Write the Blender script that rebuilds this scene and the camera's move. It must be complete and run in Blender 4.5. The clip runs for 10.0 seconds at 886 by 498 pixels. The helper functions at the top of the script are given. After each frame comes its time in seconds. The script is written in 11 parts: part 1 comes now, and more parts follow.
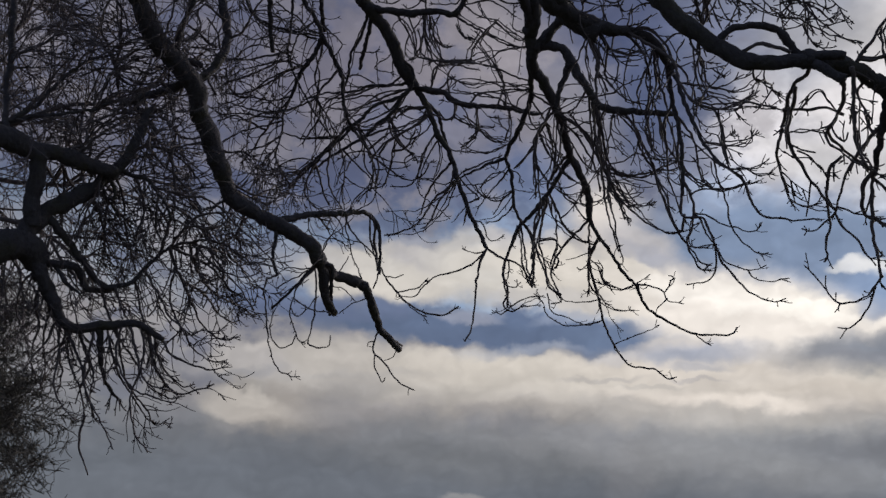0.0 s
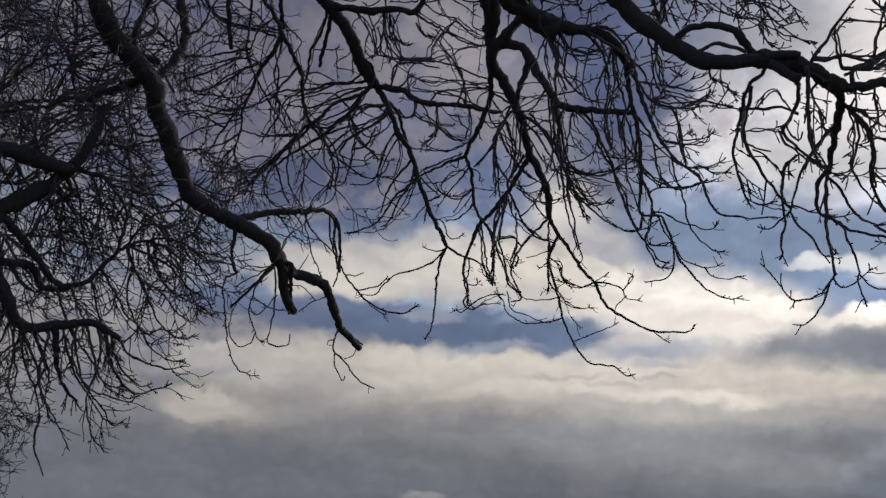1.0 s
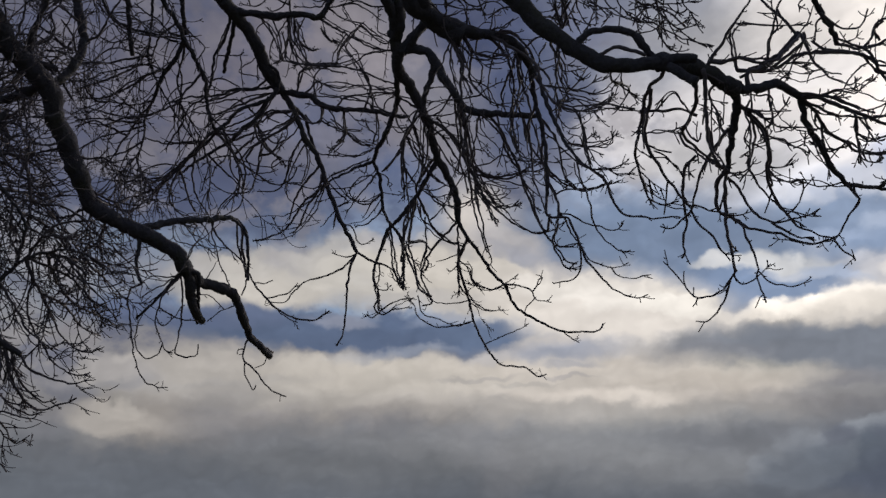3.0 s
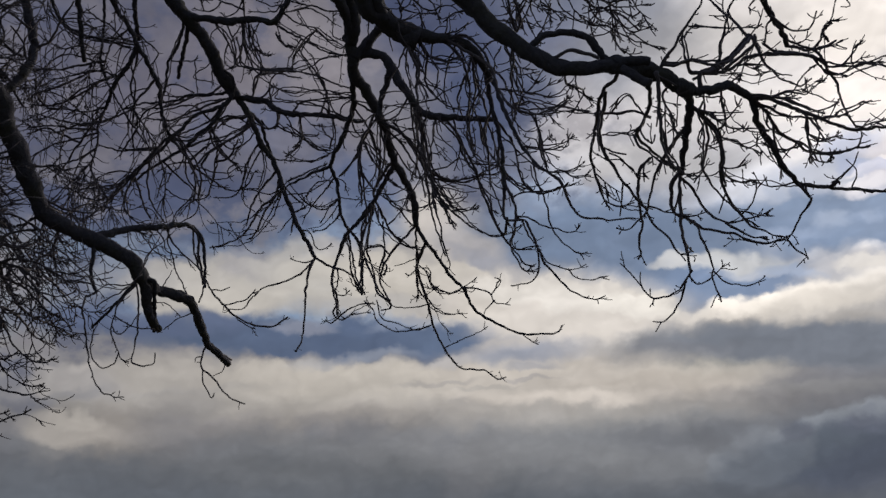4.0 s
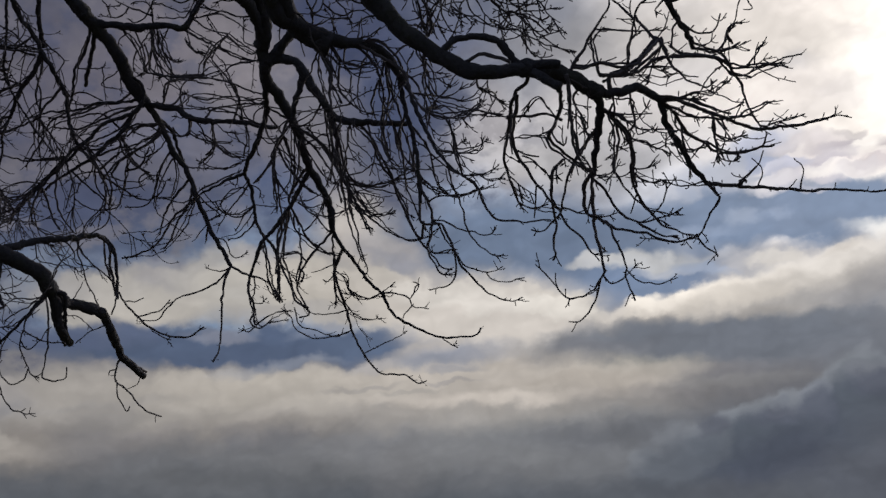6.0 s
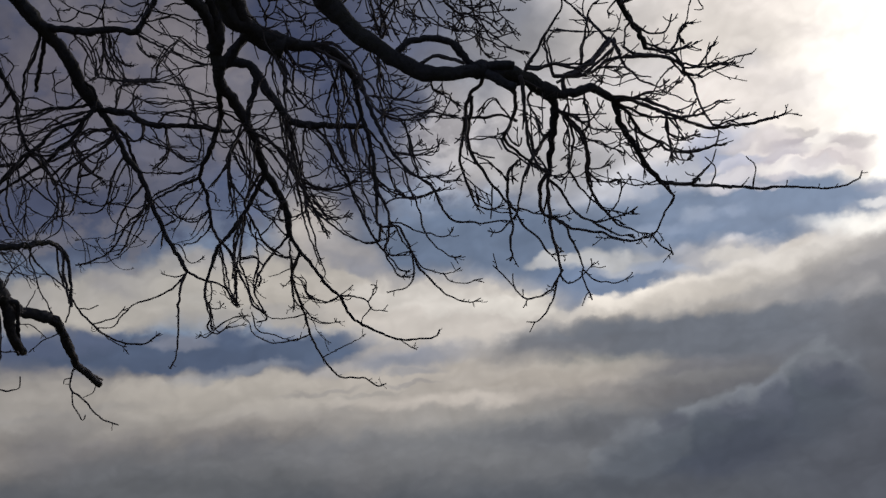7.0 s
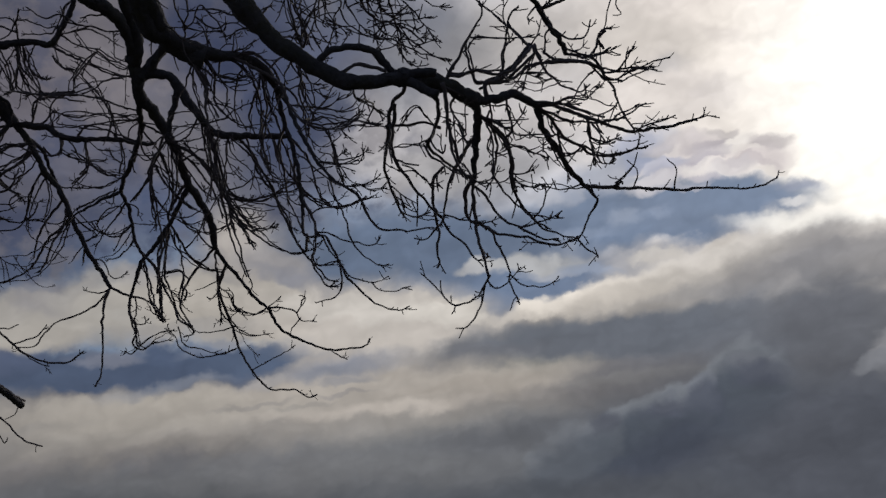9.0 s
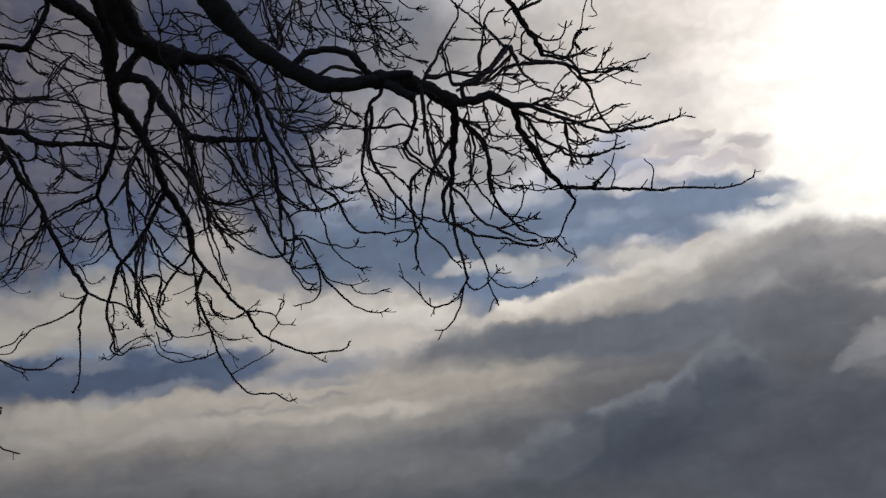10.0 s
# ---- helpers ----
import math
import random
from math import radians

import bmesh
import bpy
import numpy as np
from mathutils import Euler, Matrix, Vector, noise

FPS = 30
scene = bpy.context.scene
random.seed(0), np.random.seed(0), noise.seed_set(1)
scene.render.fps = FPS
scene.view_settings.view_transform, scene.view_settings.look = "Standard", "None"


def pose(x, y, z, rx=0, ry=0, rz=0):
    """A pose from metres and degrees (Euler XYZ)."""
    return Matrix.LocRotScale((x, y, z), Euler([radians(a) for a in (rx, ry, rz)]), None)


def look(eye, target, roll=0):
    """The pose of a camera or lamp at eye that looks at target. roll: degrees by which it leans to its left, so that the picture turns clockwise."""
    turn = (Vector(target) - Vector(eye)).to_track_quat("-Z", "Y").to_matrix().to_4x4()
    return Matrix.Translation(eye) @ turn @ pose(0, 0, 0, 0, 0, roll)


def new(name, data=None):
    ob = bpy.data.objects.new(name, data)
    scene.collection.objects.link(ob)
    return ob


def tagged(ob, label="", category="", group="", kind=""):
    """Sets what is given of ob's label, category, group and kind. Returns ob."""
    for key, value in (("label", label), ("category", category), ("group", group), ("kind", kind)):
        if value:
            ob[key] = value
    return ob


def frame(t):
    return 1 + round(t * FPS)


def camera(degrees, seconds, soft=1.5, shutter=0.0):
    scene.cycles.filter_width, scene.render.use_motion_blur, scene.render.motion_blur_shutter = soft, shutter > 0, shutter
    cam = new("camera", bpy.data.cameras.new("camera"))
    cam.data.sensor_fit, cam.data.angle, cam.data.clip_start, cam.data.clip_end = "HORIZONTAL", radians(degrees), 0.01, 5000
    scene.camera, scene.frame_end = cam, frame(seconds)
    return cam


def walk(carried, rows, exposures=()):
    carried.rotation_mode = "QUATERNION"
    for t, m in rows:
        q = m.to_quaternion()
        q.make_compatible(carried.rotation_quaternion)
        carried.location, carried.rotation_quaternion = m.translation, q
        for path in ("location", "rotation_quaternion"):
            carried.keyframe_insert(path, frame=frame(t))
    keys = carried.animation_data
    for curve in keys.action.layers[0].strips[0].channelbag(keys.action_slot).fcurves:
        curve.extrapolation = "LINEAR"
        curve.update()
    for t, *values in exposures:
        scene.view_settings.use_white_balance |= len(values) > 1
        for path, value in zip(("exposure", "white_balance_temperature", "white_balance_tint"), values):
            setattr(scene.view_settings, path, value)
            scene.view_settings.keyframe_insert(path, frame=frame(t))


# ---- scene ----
cam = camera(44.50, 10.0, soft=1.45)
# seconds, place in metres, turn in degrees: a hand-held pan to the right, a step's width sideways
ROWS = [
    (0.0, 0.0000, 0.0000, 1.6000, 114.000, -0.000, 0.000),
    (0.5, 0.0072, 0.0000, 1.6000, 113.907, 0.420, -1.080),
    (1.0, 0.0128, 0.0000, 1.6000, 113.884, 0.878, -1.857),
    (1.5, 0.0193, 0.0000, 1.6000, 113.935, 1.481, -2.722),
    (2.0, 0.0280, 0.0000, 1.6000, 113.943, 2.340, -3.826),
    (2.5, 0.0352, 0.0000, 1.6000, 113.940, 3.066, -4.729),
    (4.0, 0.0566, 0.0000, 1.6000, 114.051, 5.409, -7.280),
    (4.5, 0.0624, 0.0000, 1.6000, 114.047, 6.094, -7.929),
    (5.0, 0.0698, 0.0000, 1.6000, 114.044, 6.972, -8.737),
    (5.5, 0.0771, 0.0000, 1.6000, 113.961, 7.606, -9.733),
    (7.0, 0.0989, 0.0000, 1.6000, 113.708, 9.923, -12.357),
    (7.5, 0.1058, 0.0000, 1.6000, 113.611, 10.733, -13.134),
    (8.0, 0.1117, 0.0000, 1.6000, 113.596, 11.396, -13.820),
    (8.5, 0.1177, 0.0000, 1.6000, 113.557, 12.101, -14.488),
    (9.0, 0.1238, 0.0000, 1.6000, 113.542, 12.762, -15.221),
    (9.5, 0.1289, 0.0000, 1.6000, 113.505, 13.413, -15.720),
    (10.0, 0.1314, 0.0000, 1.6000, 113.457, 13.712, -16.017),
]
walk(cam, [(t, pose(x, y, z, rx, ry, rz)) for t, x, y, z, rx, ry, rz in ROWS], [(0, 0.35), (2.5, 0.2), (5, -0.05), (7.5, -0.28), (10, -0.45)])

# ---- sky and sun ----
SUN_AZIMUTH, SUN_ELEVATION = 48.26, 24.39      # degrees, clockwise from +y, above the horizon

world = bpy.data.worlds.new("sky")
scene.world = world
world.use_nodes = True
wn, wl = world.node_tree.nodes, world.node_tree.links
wn.clear()


def wnode(kind, **values):
    n = wn.new(kind)
    for key, v in values.items():
        setattr(n, key, v)
    return n


def wmath(op, a, b=None, c=None):
    n = wnode("ShaderNodeMath", operation=op)
    for k, v in enumerate((a, b, c)):
        if v is None:
            continue
        if isinstance(v, (int, float)):
            n.inputs[k].default_value = v
        else:
            wl.new(v, n.inputs[k])
    return n.outputs[0]


sky = wnode("ShaderNodeTexSky", sky_type="NISHITA", sun_disc=False)
sky.sun_elevation, sky.sun_rotation = radians(SUN_ELEVATION), radians(SUN_AZIMUTH)
sky.air_density, sky.dust_density, sky.ozone_density = 1.0, 1.5, 2.0

way = wnode("ShaderNodeTexCoord").outputs["Generated"]
axes = wnode("ShaderNodeSeparateXYZ")
wl.new(way, axes.inputs[0])
azimuth = wmath("MULTIPLY", wmath("ARCTAN2", axes.outputs[0], axes.outputs[1]), 180 / math.pi)
height = wmath("MULTIPLY", wmath("ARCSINE", axes.outputs[2]), 180 / math.pi)
flat = wnode("ShaderNodeCombineXYZ")
wl.new(azimuth, flat.inputs[0])
wl.new(height, flat.inputs[1])


def sky_noise(scale, stretch, detail, rough, seed):
    """Cloud noise in degrees of sky; stretch: how much longer than high its billows are."""
    m = wnode("ShaderNodeMapping")
    m.inputs["Scale"].default_value = (scale / stretch, scale, 1)
    m.inputs["Location"].default_value = (seed, seed * 1.7, 0)
    wl.new(flat.outputs[0], m.inputs[0])
    n = wnode("ShaderNodeTexNoise", noise_dimensions="2D")
    n.inputs["Scale"].default_value, n.inputs["Detail"].default_value, n.inputs["Roughness"].default_value = 1.0, detail, rough
    wl.new(m.outputs[0], n.inputs["Vector"])
    return n


def shifted(vector, noise_node, reach):
    """The sky place pushed about by a noise, so that cloud edges billow."""
    a = wnode("ShaderNodeVectorMath", operation="SUBTRACT")
    a.inputs[1].default_value = (0.5, 0.5, 0.5)
    wl.new(noise_node.outputs["Color"], a.inputs[0])
    b = wnode("ShaderNodeVectorMath", operation="MULTIPLY_ADD")
    b.inputs[1].default_value = reach
    wl.new(a.outputs[0], b.inputs[0])
    wl.new(vector, b.inputs[2])
    return b.outputs[0]


broad = sky_noise(0.22, 2.2, 3, 0.5, 3.1)
fine = sky_noise(0.7, 1.4, 3, 0.5, 7.7)
place = shifted(shifted(flat.outputs[0], broad, (1.2, 0.7, 0)), fine, (1.5, 0.9, 0))
place = shifted(place, sky_noise(1.8, 1.3, 4, 0.55, 9.4), (0.4, 0.3, 0))
calm = place


def billow(scale, reach, seed):
    """Round heaps along the cloud tops: the sky place is lifted between cells and let down in them."""
    global place
    m = wnode("ShaderNodeMapping")
    m.inputs["Scale"].default_value = (scale * 0.8, scale, 1)
    m.inputs["Location"].default_value = (seed, seed * 0.7, 0)
    wl.new(place, m.inputs[0])
    v = wnode("ShaderNodeTexVoronoi", feature="SMOOTH_F1", voronoi_dimensions="2D")
    v.inputs["Scale"].default_value, v.inputs["Smoothness"].default_value = 1.0, 0.35
    wl.new(m.outputs[0], v.inputs["Vector"])
    up = wnode("ShaderNodeCombineXYZ")
    wl.new(wmath("MULTIPLY_ADD", v.outputs["Distance"], reach, -0.4 * reach), up.inputs[1])
    a = wnode("ShaderNodeVectorMath", operation="ADD")
    wl.new(place, a.inputs[0])
    wl.new(up.outputs[0], a.inputs[1])
    place = a.outputs[0]
    return v.outputs["Distance"]


heap = billow(0.55, 0.7, 2.3)
puff = billow(1.5, 0.22, 6.1)

blue = wnode("ShaderNodeMix", data_type="RGBA", blend_type="MULTIPLY")
blue.inputs["Factor"].default_value = 1.0
wl.new(sky.outputs[0], blue.inputs["A"])
blue.inputs["B"].default_value = (0.085, 0.085, 0.085, 1)
colour = blue.outputs["Result"]


def cover(mask, rgb):
    """Lay a cloud of one colour over the sky made so far."""
    global colour
    m = wnode("ShaderNodeMix", data_type="RGBA")
    wl.new(mask, m.inputs["Factor"])
    wl.new(colour, m.inputs["A"])
    m.inputs["B"].default_value = (*rgb, 1)
    colour = m.outputs["Result"]


def cloud(az, el, half_width, half_height, lean, soft, dense, rgb):
    """One bank of cloud: its middle, half sizes and lean in degrees of sky."""
    ball = wnode("ShaderNodeTexGradient", gradient_type="SPHERICAL")
    ball.texture_mapping.vector_type = "TEXTURE"
    ball.texture_mapping.translation = (az, el, 0)
    ball.texture_mapping.rotation = (0, 0, radians(lean))
    ball.texture_mapping.scale = (half_width * (1 + soft), half_height * (1 + soft), 1)
    wl.new(place if soft < 0.4 else calm, ball.inputs[0])      # soft sheets lie smooth, sharp ones heap up
    r = wnode("ShaderNodeMapRange", interpolation_type="SMOOTHSTEP")
    for key, v in (("From Min", 0), ("From Max", 2 * soft / (1 + soft)), ("To Min", 0), ("To Max", dense)):
        r.inputs[key].default_value = v
    wl.new(ball.outputs["Fac"], r.inputs["Value"])
    cover(r.outputs[0], rgb)


# broken cloud all round, thinner overhead
part_cover = wnode("ShaderNodeMapRange", interpolation_type="SMOOTHSTEP")
for key, v in (("From Min", 0.42), ("From Max", 0.62), ("To Min", 0), ("To Max", 0.7)):
    part_cover.inputs[key].default_value = v
wl.new(broad.outputs["Fac"], part_cover.inputs["Value"])
cover(part_cover.outputs[0], (0.24, 0.25, 0.29))

# the banks: high grey sheet, white bars, blue gaps, low dark roll, glare round the sun
cloud(-0.00, 10.53, 52.38, 9.59, -4.4, 0.12, 1.00, (0.212, 0.206, 0.219))
cloud(-15.22, 34.29, 31.50, 8.85, -0.3, 0.30, 0.97, (0.115, 0.115, 0.155))
cloud(2.33, 33.49, 7.62, 5.46, -11.2, 0.60, 0.85, (0.226, 0.206, 0.226))
cloud(-5.77, 33.09, 5.27, 2.59, 1.4, 0.70, 0.60, (0.169, 0.155, 0.187))
cloud(-19.74, 21.62, 10.02, 3.69, 5.3, 0.60, 0.60, (0.239, 0.232, 0.239))
cloud(-7.48, 27.12, 9.37, 1.62, 1.1, 0.50, 0.85, (0.070, 0.084, 0.147))
cloud(-2.12, 25.51, 4.31, 0.90, 4.5, 0.50, 0.70, (0.084, 0.109, 0.187))
cloud(7.84, 31.81, 2.05, 4.32, -4.0, 0.60, 0.60, (0.239, 0.222, 0.239))
cloud(10.72, 25.73, 3.43, 2.70, -28.2, 0.50, 0.90, (0.315, 0.299, 0.307))
cloud(12.49, 24.11, 4.85, 1.78, -24.5, 0.40, 0.80, (0.239, 0.246, 0.283))
cloud(18.82, 29.31, 4.04, 2.66, -12.6, 0.50, 0.80, (0.671, 0.639, 0.655))
cloud(22.14, 34.32, 4.19, 2.02, -13.3, 0.50, 0.80, (0.417, 0.429, 0.535))
cloud(12.09, 33.21, 4.17, 6.19, -13.4, 0.90, 0.75, (0.073, 0.090, 0.169))
cloud(9.91, 35.98, 5.55, 1.69, -6.1, 0.50, 0.80, (0.084, 0.096, 0.153))
cloud(19.99, 34.43, 8.55, 2.06, -16.9, 0.50, 0.85, (0.193, 0.199, 0.246))
cloud(15.72, 32.51, 2.29, 1.98, -7.8, 0.50, 0.80, (0.158, 0.175, 0.239))

# torn blue and pale places in the high sheet, fewer towards the sun
torn = sky_noise(0.42, 1.5, 5, 0.55, 4.4)
for low, high, dense, rgb in ((0.5, 0.66, 0.6, (0.075, 0.09, 0.155)), (0.5, 0.36, 0.5, (0.22, 0.205, 0.225))):
    here = wnode("ShaderNodeMapRange", interpolation_type="SMOOTHSTEP")
    for key, v in (("From Min", low), ("From Max", high), ("To Min", 0), ("To Max", dense)):
        here.inputs[key].default_value = v
    wl.new(torn.outputs["Fac"], here.inputs["Value"])
    fade = wnode("ShaderNodeMapRange", interpolation_type="SMOOTHSTEP")
    for key, v in (("From Min", 17.9), ("From Max", 29.4), ("To Min", 1), ("To Max", 0)):
        fade.inputs[key].default_value = v
    wl.new(azimuth, fade.inputs["Value"])
    cover(wmath("MULTIPLY", here.outputs[0], fade.outputs[0]), rgb)

cloud(9.61, 25.14, 2.34, 1.69, -36.7, 0.50, 0.80, (0.625, 0.574, 0.526))
# deep blue and dusky places in the high sheet
cloud(13.25, 31.51, 3.26, 4.99, -13.0, 0.80, 0.80, (0.067, 0.085, 0.155))
cloud(20.01, 34.97, 4.87, 1.20, -6.3, 0.60, 0.85, (0.155, 0.174, 0.239))
cloud(10.39, 35.92, 4.66, 2.00, -6.5, 0.60, 0.80, (0.056, 0.071, 0.138))
cloud(17.02, 34.53, 3.17, 1.15, -1.2, 0.70, 0.60, (0.143, 0.161, 0.247))
cloud(-9.35, 33.95, 9.97, 3.81, 1.3, 0.80, 0.35, (0.092, 0.096, 0.149))
cloud(0.39, 30.42, 4.05, 1.74, 6.2, 0.70, 0.40, (0.101, 0.126, 0.216))
cloud(4.87, 27.85, 2.99, 1.49, -11.7, 0.60, 0.60, (0.083, 0.121, 0.231))
cloud(4.09, 34.05, 3.16, 2.58, -3.4, 0.70, 0.40, (0.280, 0.263, 0.289))
# lit cloud before the sun
cloud(34.22, 29.46, 10.20, 5.47, -20.9, 0.50, 0.90, (0.854, 0.808, 0.790))
cloud(32.58, 31.53, 5.92, 2.01, -10.3, 0.60, 0.60, (0.988, 0.910, 0.863))
cloud(37.48, 28.94, 5.24, 3.72, -21.4, 0.60, 0.80, (1.071, 0.978, 0.910))
cloud(40.45, 27.19, 3.29, 5.64, -22.3, 0.80, 0.90, (1.282, 1.179, 1.081))
cloud(36.50, 27.44, 2.47, 1.18, -29.6, 0.70, 0.60, (0.835, 0.773, 0.747))
cloud(35.96, 28.62, 1.28, 0.35, -10.6, 0.70, 0.60, (0.697, 0.672, 0.697))
cloud(32.74, 27.48, 4.78, 0.88, -14.4, 0.70, 0.50, (0.988, 0.910, 0.854))
cloud(32.89, 25.20, 1.91, 0.82, -4.5, 0.50, 0.70, (0.476, 0.530, 0.713))
cloud(27.39, 32.14, 3.73, 2.63, -15.9, 0.70, 0.70, (0.633, 0.610, 0.625))
cloud(24.26, 29.29, 4.02, 1.78, -14.9, 0.60, 0.70, (0.697, 0.664, 0.664))
cloud(38.30, 26.48, 1.54, 0.75, -11.5, 0.38, 0.50, (0.799, 0.738, 0.722))
cloud(35.95, 26.09, 1.56, 0.47, -14.1, 0.38, 0.50, (0.872, 0.808, 0.773))
cloud(33.17, 28.58, 1.50, 0.58, -7.6, 0.38, 0.50, (1.029, 0.949, 0.900))
cloud(30.98, 30.19, 1.66, 0.71, -17.3, 0.38, 0.50, (0.782, 0.747, 0.747))
cloud(36.01, 30.38, 1.94, 0.63, -12.7, 0.38, 0.50, (1.092, 0.999, 0.929))
cloud(39.59, 29.06, 1.24, 0.57, -21.5, 0.38, 0.50, (0.988, 0.900, 0.854))
cloud(24.17, 33.80, 2.36, 1.20, -12.7, 0.60, 0.90, (0.209, 0.223, 0.276))
cloud(22.47, 34.74, 2.07, 0.86, -11.8, 0.60, 0.60, (0.168, 0.188, 0.255))
cloud(20.62, 31.56, 1.36, 1.74, -10.8, 0.60, 0.50, (0.316, 0.325, 0.374))
cloud(29.03, 32.06, 5.06, 1.69, -8.8, 0.60, 0.55, (0.625, 0.585, 0.552))
cloud(35.61, 30.15, 3.48, 1.38, -24.3, 0.60, 0.50, (0.756, 0.704, 0.653))
# the glare
cloud(46.90, 23.21, 6.96, 6.53, -25.9, 0.75, 0.90, (1.294, 1.224, 1.157))
cloud(48.62, 22.11, 6.71, 6.18, -26.5, 0.85, 1.00, (1.744, 1.689, 1.568))
cloud(43.41, 20.15, 3.26, 1.97, -22.8, 0.60, 0.90, (1.568, 1.503, 1.390))
# blue gap under the high sheet
cloud(32.89, 21.59, 8.07, 1.65, -12.6, 0.30, 0.97, (0.223, 0.292, 0.425))
cloud(37.60, 20.79, 3.65, 0.81, -13.6, 0.50, 0.90, (0.254, 0.323, 0.456))
cloud(40.77, 20.44, 1.14, 0.31, -17.3, 0.60, 0.75, (0.389, 0.431, 0.565))
cloud(31.49, 24.15, 3.78, 0.89, -6.9, 0.50, 0.60, (0.282, 0.344, 0.476))
cloud(20.19, 22.56, 8.63, 2.58, -11.9, 0.30, 0.95, (0.172, 0.228, 0.339))
cloud(25.42, 20.00, 3.77, 1.31, -6.3, 0.30, 0.90, (0.195, 0.259, 0.389))
# torn white along its top and inside it
cloud(37.45, 23.23, 3.58, 0.93, -14.9, 0.35, 0.85, (0.910, 0.826, 0.826))
cloud(34.72, 23.41, 1.86, 0.64, -0.2, 0.35, 0.80, (0.697, 0.664, 0.730))
cloud(35.36, 24.18, 0.93, 0.29, 3.3, 0.35, 0.70, (1.029, 0.949, 0.910))
cloud(36.16, 23.28, 1.04, 0.26, -8.1, 0.35, 0.70, (0.633, 0.588, 0.649))
cloud(37.08, 22.71, 0.91, 0.23, -2.7, 0.35, 0.70, (1.135, 1.060, 1.019))
cloud(34.15, 24.07, 0.88, 0.26, -9.3, 0.35, 0.70, (0.782, 0.747, 0.817))
cloud(38.42, 22.41, 1.19, 0.29, -12.8, 0.35, 0.70, (0.747, 0.681, 0.697))
cloud(32.95, 24.00, 0.95, 0.29, -3.2, 0.35, 0.70, (0.910, 0.863, 0.891))
cloud(39.42, 21.73, 0.88, 0.26, -11.0, 0.35, 0.70, (1.029, 0.959, 0.910))
cloud(36.59, 23.94, 1.23, 0.26, -6.6, 0.50, 0.70, (0.588, 0.544, 0.602))
cloud(39.67, 23.11, 1.24, 0.40, -17.3, 0.40, 0.80, (0.747, 0.689, 0.697))
cloud(38.06, 23.53, 1.15, 0.46, 8.1, 0.40, 0.85, (1.247, 1.179, 1.113))
cloud(35.55, 22.56, 1.21, 0.27, -23.1, 0.50, 0.60, (0.747, 0.697, 0.747))
cloud(33.08, 23.02, 1.44, 0.41, -5.1, 0.40, 0.70, (0.891, 0.854, 0.891))
cloud(36.84, 22.52, 1.81, 0.20, -14.2, 0.50, 0.70, (1.092, 1.029, 0.988))
cloud(40.16, 19.72, 0.75, 0.17, -6.9, 0.50, 0.60, (1.179, 1.135, 1.092))
cloud(37.63, 24.41, 0.84, 0.29, -13.9, 0.30, 0.65, (0.703, 0.655, 0.663))
cloud(35.12, 24.66, 1.84, 0.52, -9.3, 0.30, 0.65, (0.777, 0.719, 0.735))
cloud(36.64, 23.53, 1.26, 0.40, -11.5, 0.30, 0.65, (0.735, 0.687, 0.727))
cloud(33.84, 23.85, 1.30, 0.52, -4.8, 0.30, 0.65, (0.610, 0.632, 0.769))
cloud(37.48, 22.39, 1.24, 0.37, -13.6, 0.30, 0.65, (0.769, 0.727, 0.752))
cloud(35.54, 22.99, 0.91, 0.32, -3.3, 0.30, 0.65, (1.088, 1.027, 0.987))
cloud(32.95, 23.21, 0.99, 0.29, -9.9, 0.30, 0.65, (0.874, 0.838, 0.874))
cloud(34.58, 22.32, 1.51, 0.23, -16.3, 0.30, 0.65, (0.625, 0.625, 0.703))
cloud(38.51, 23.00, 0.76, 0.26, -10.2, 0.30, 0.65, (1.109, 1.037, 0.987))
cloud(32.41, 24.48, 0.94, 0.41, 1.3, 0.30, 0.65, (0.435, 0.485, 0.655))
cloud(34.52, 24.37, 0.68, 0.23, 0.6, 0.30, 0.65, (0.968, 0.902, 0.883))
cloud(30.98, 21.97, 0.94, 0.36, -12.6, 0.60, 0.35, (0.602, 0.664, 0.799))
cloud(32.89, 21.59, 0.62, 0.27, -18.0, 0.60, 0.25, (0.544, 0.618, 0.782))
cloud(28.64, 21.74, 1.89, 0.30, -9.1, 0.60, 0.30, (0.476, 0.558, 0.730))
cloud(8.24, 30.70, 2.41, 2.35, -5.5, 0.70, 0.60, (0.255, 0.247, 0.276))
cloud(23.11, 33.14, 3.70, 2.15, -12.5, 0.70, 0.55, (0.298, 0.302, 0.335))
cloud(22.24, 26.77, 4.15, 1.24, -12.0, 0.50, 0.75, (0.533, 0.514, 0.514))
cloud(25.39, 24.91, 1.86, 0.47, -18.4, 0.50, 0.50, (0.449, 0.461, 0.508))
cloud(25.10, 21.14, 3.30, 0.56, -10.5, 0.38, 0.80, (0.653, 0.646, 0.639))
cloud(22.67, 21.57, 1.24, 0.35, -1.7, 0.40, 0.80, (0.625, 0.625, 0.639))
cloud(26.72, 20.19, 2.36, 0.23, -8.8, 0.50, 0.70, (0.449, 0.484, 0.571))
cloud(28.50, 19.97, 1.74, 0.29, -17.2, 0.50, 0.70, (0.364, 0.427, 0.559))
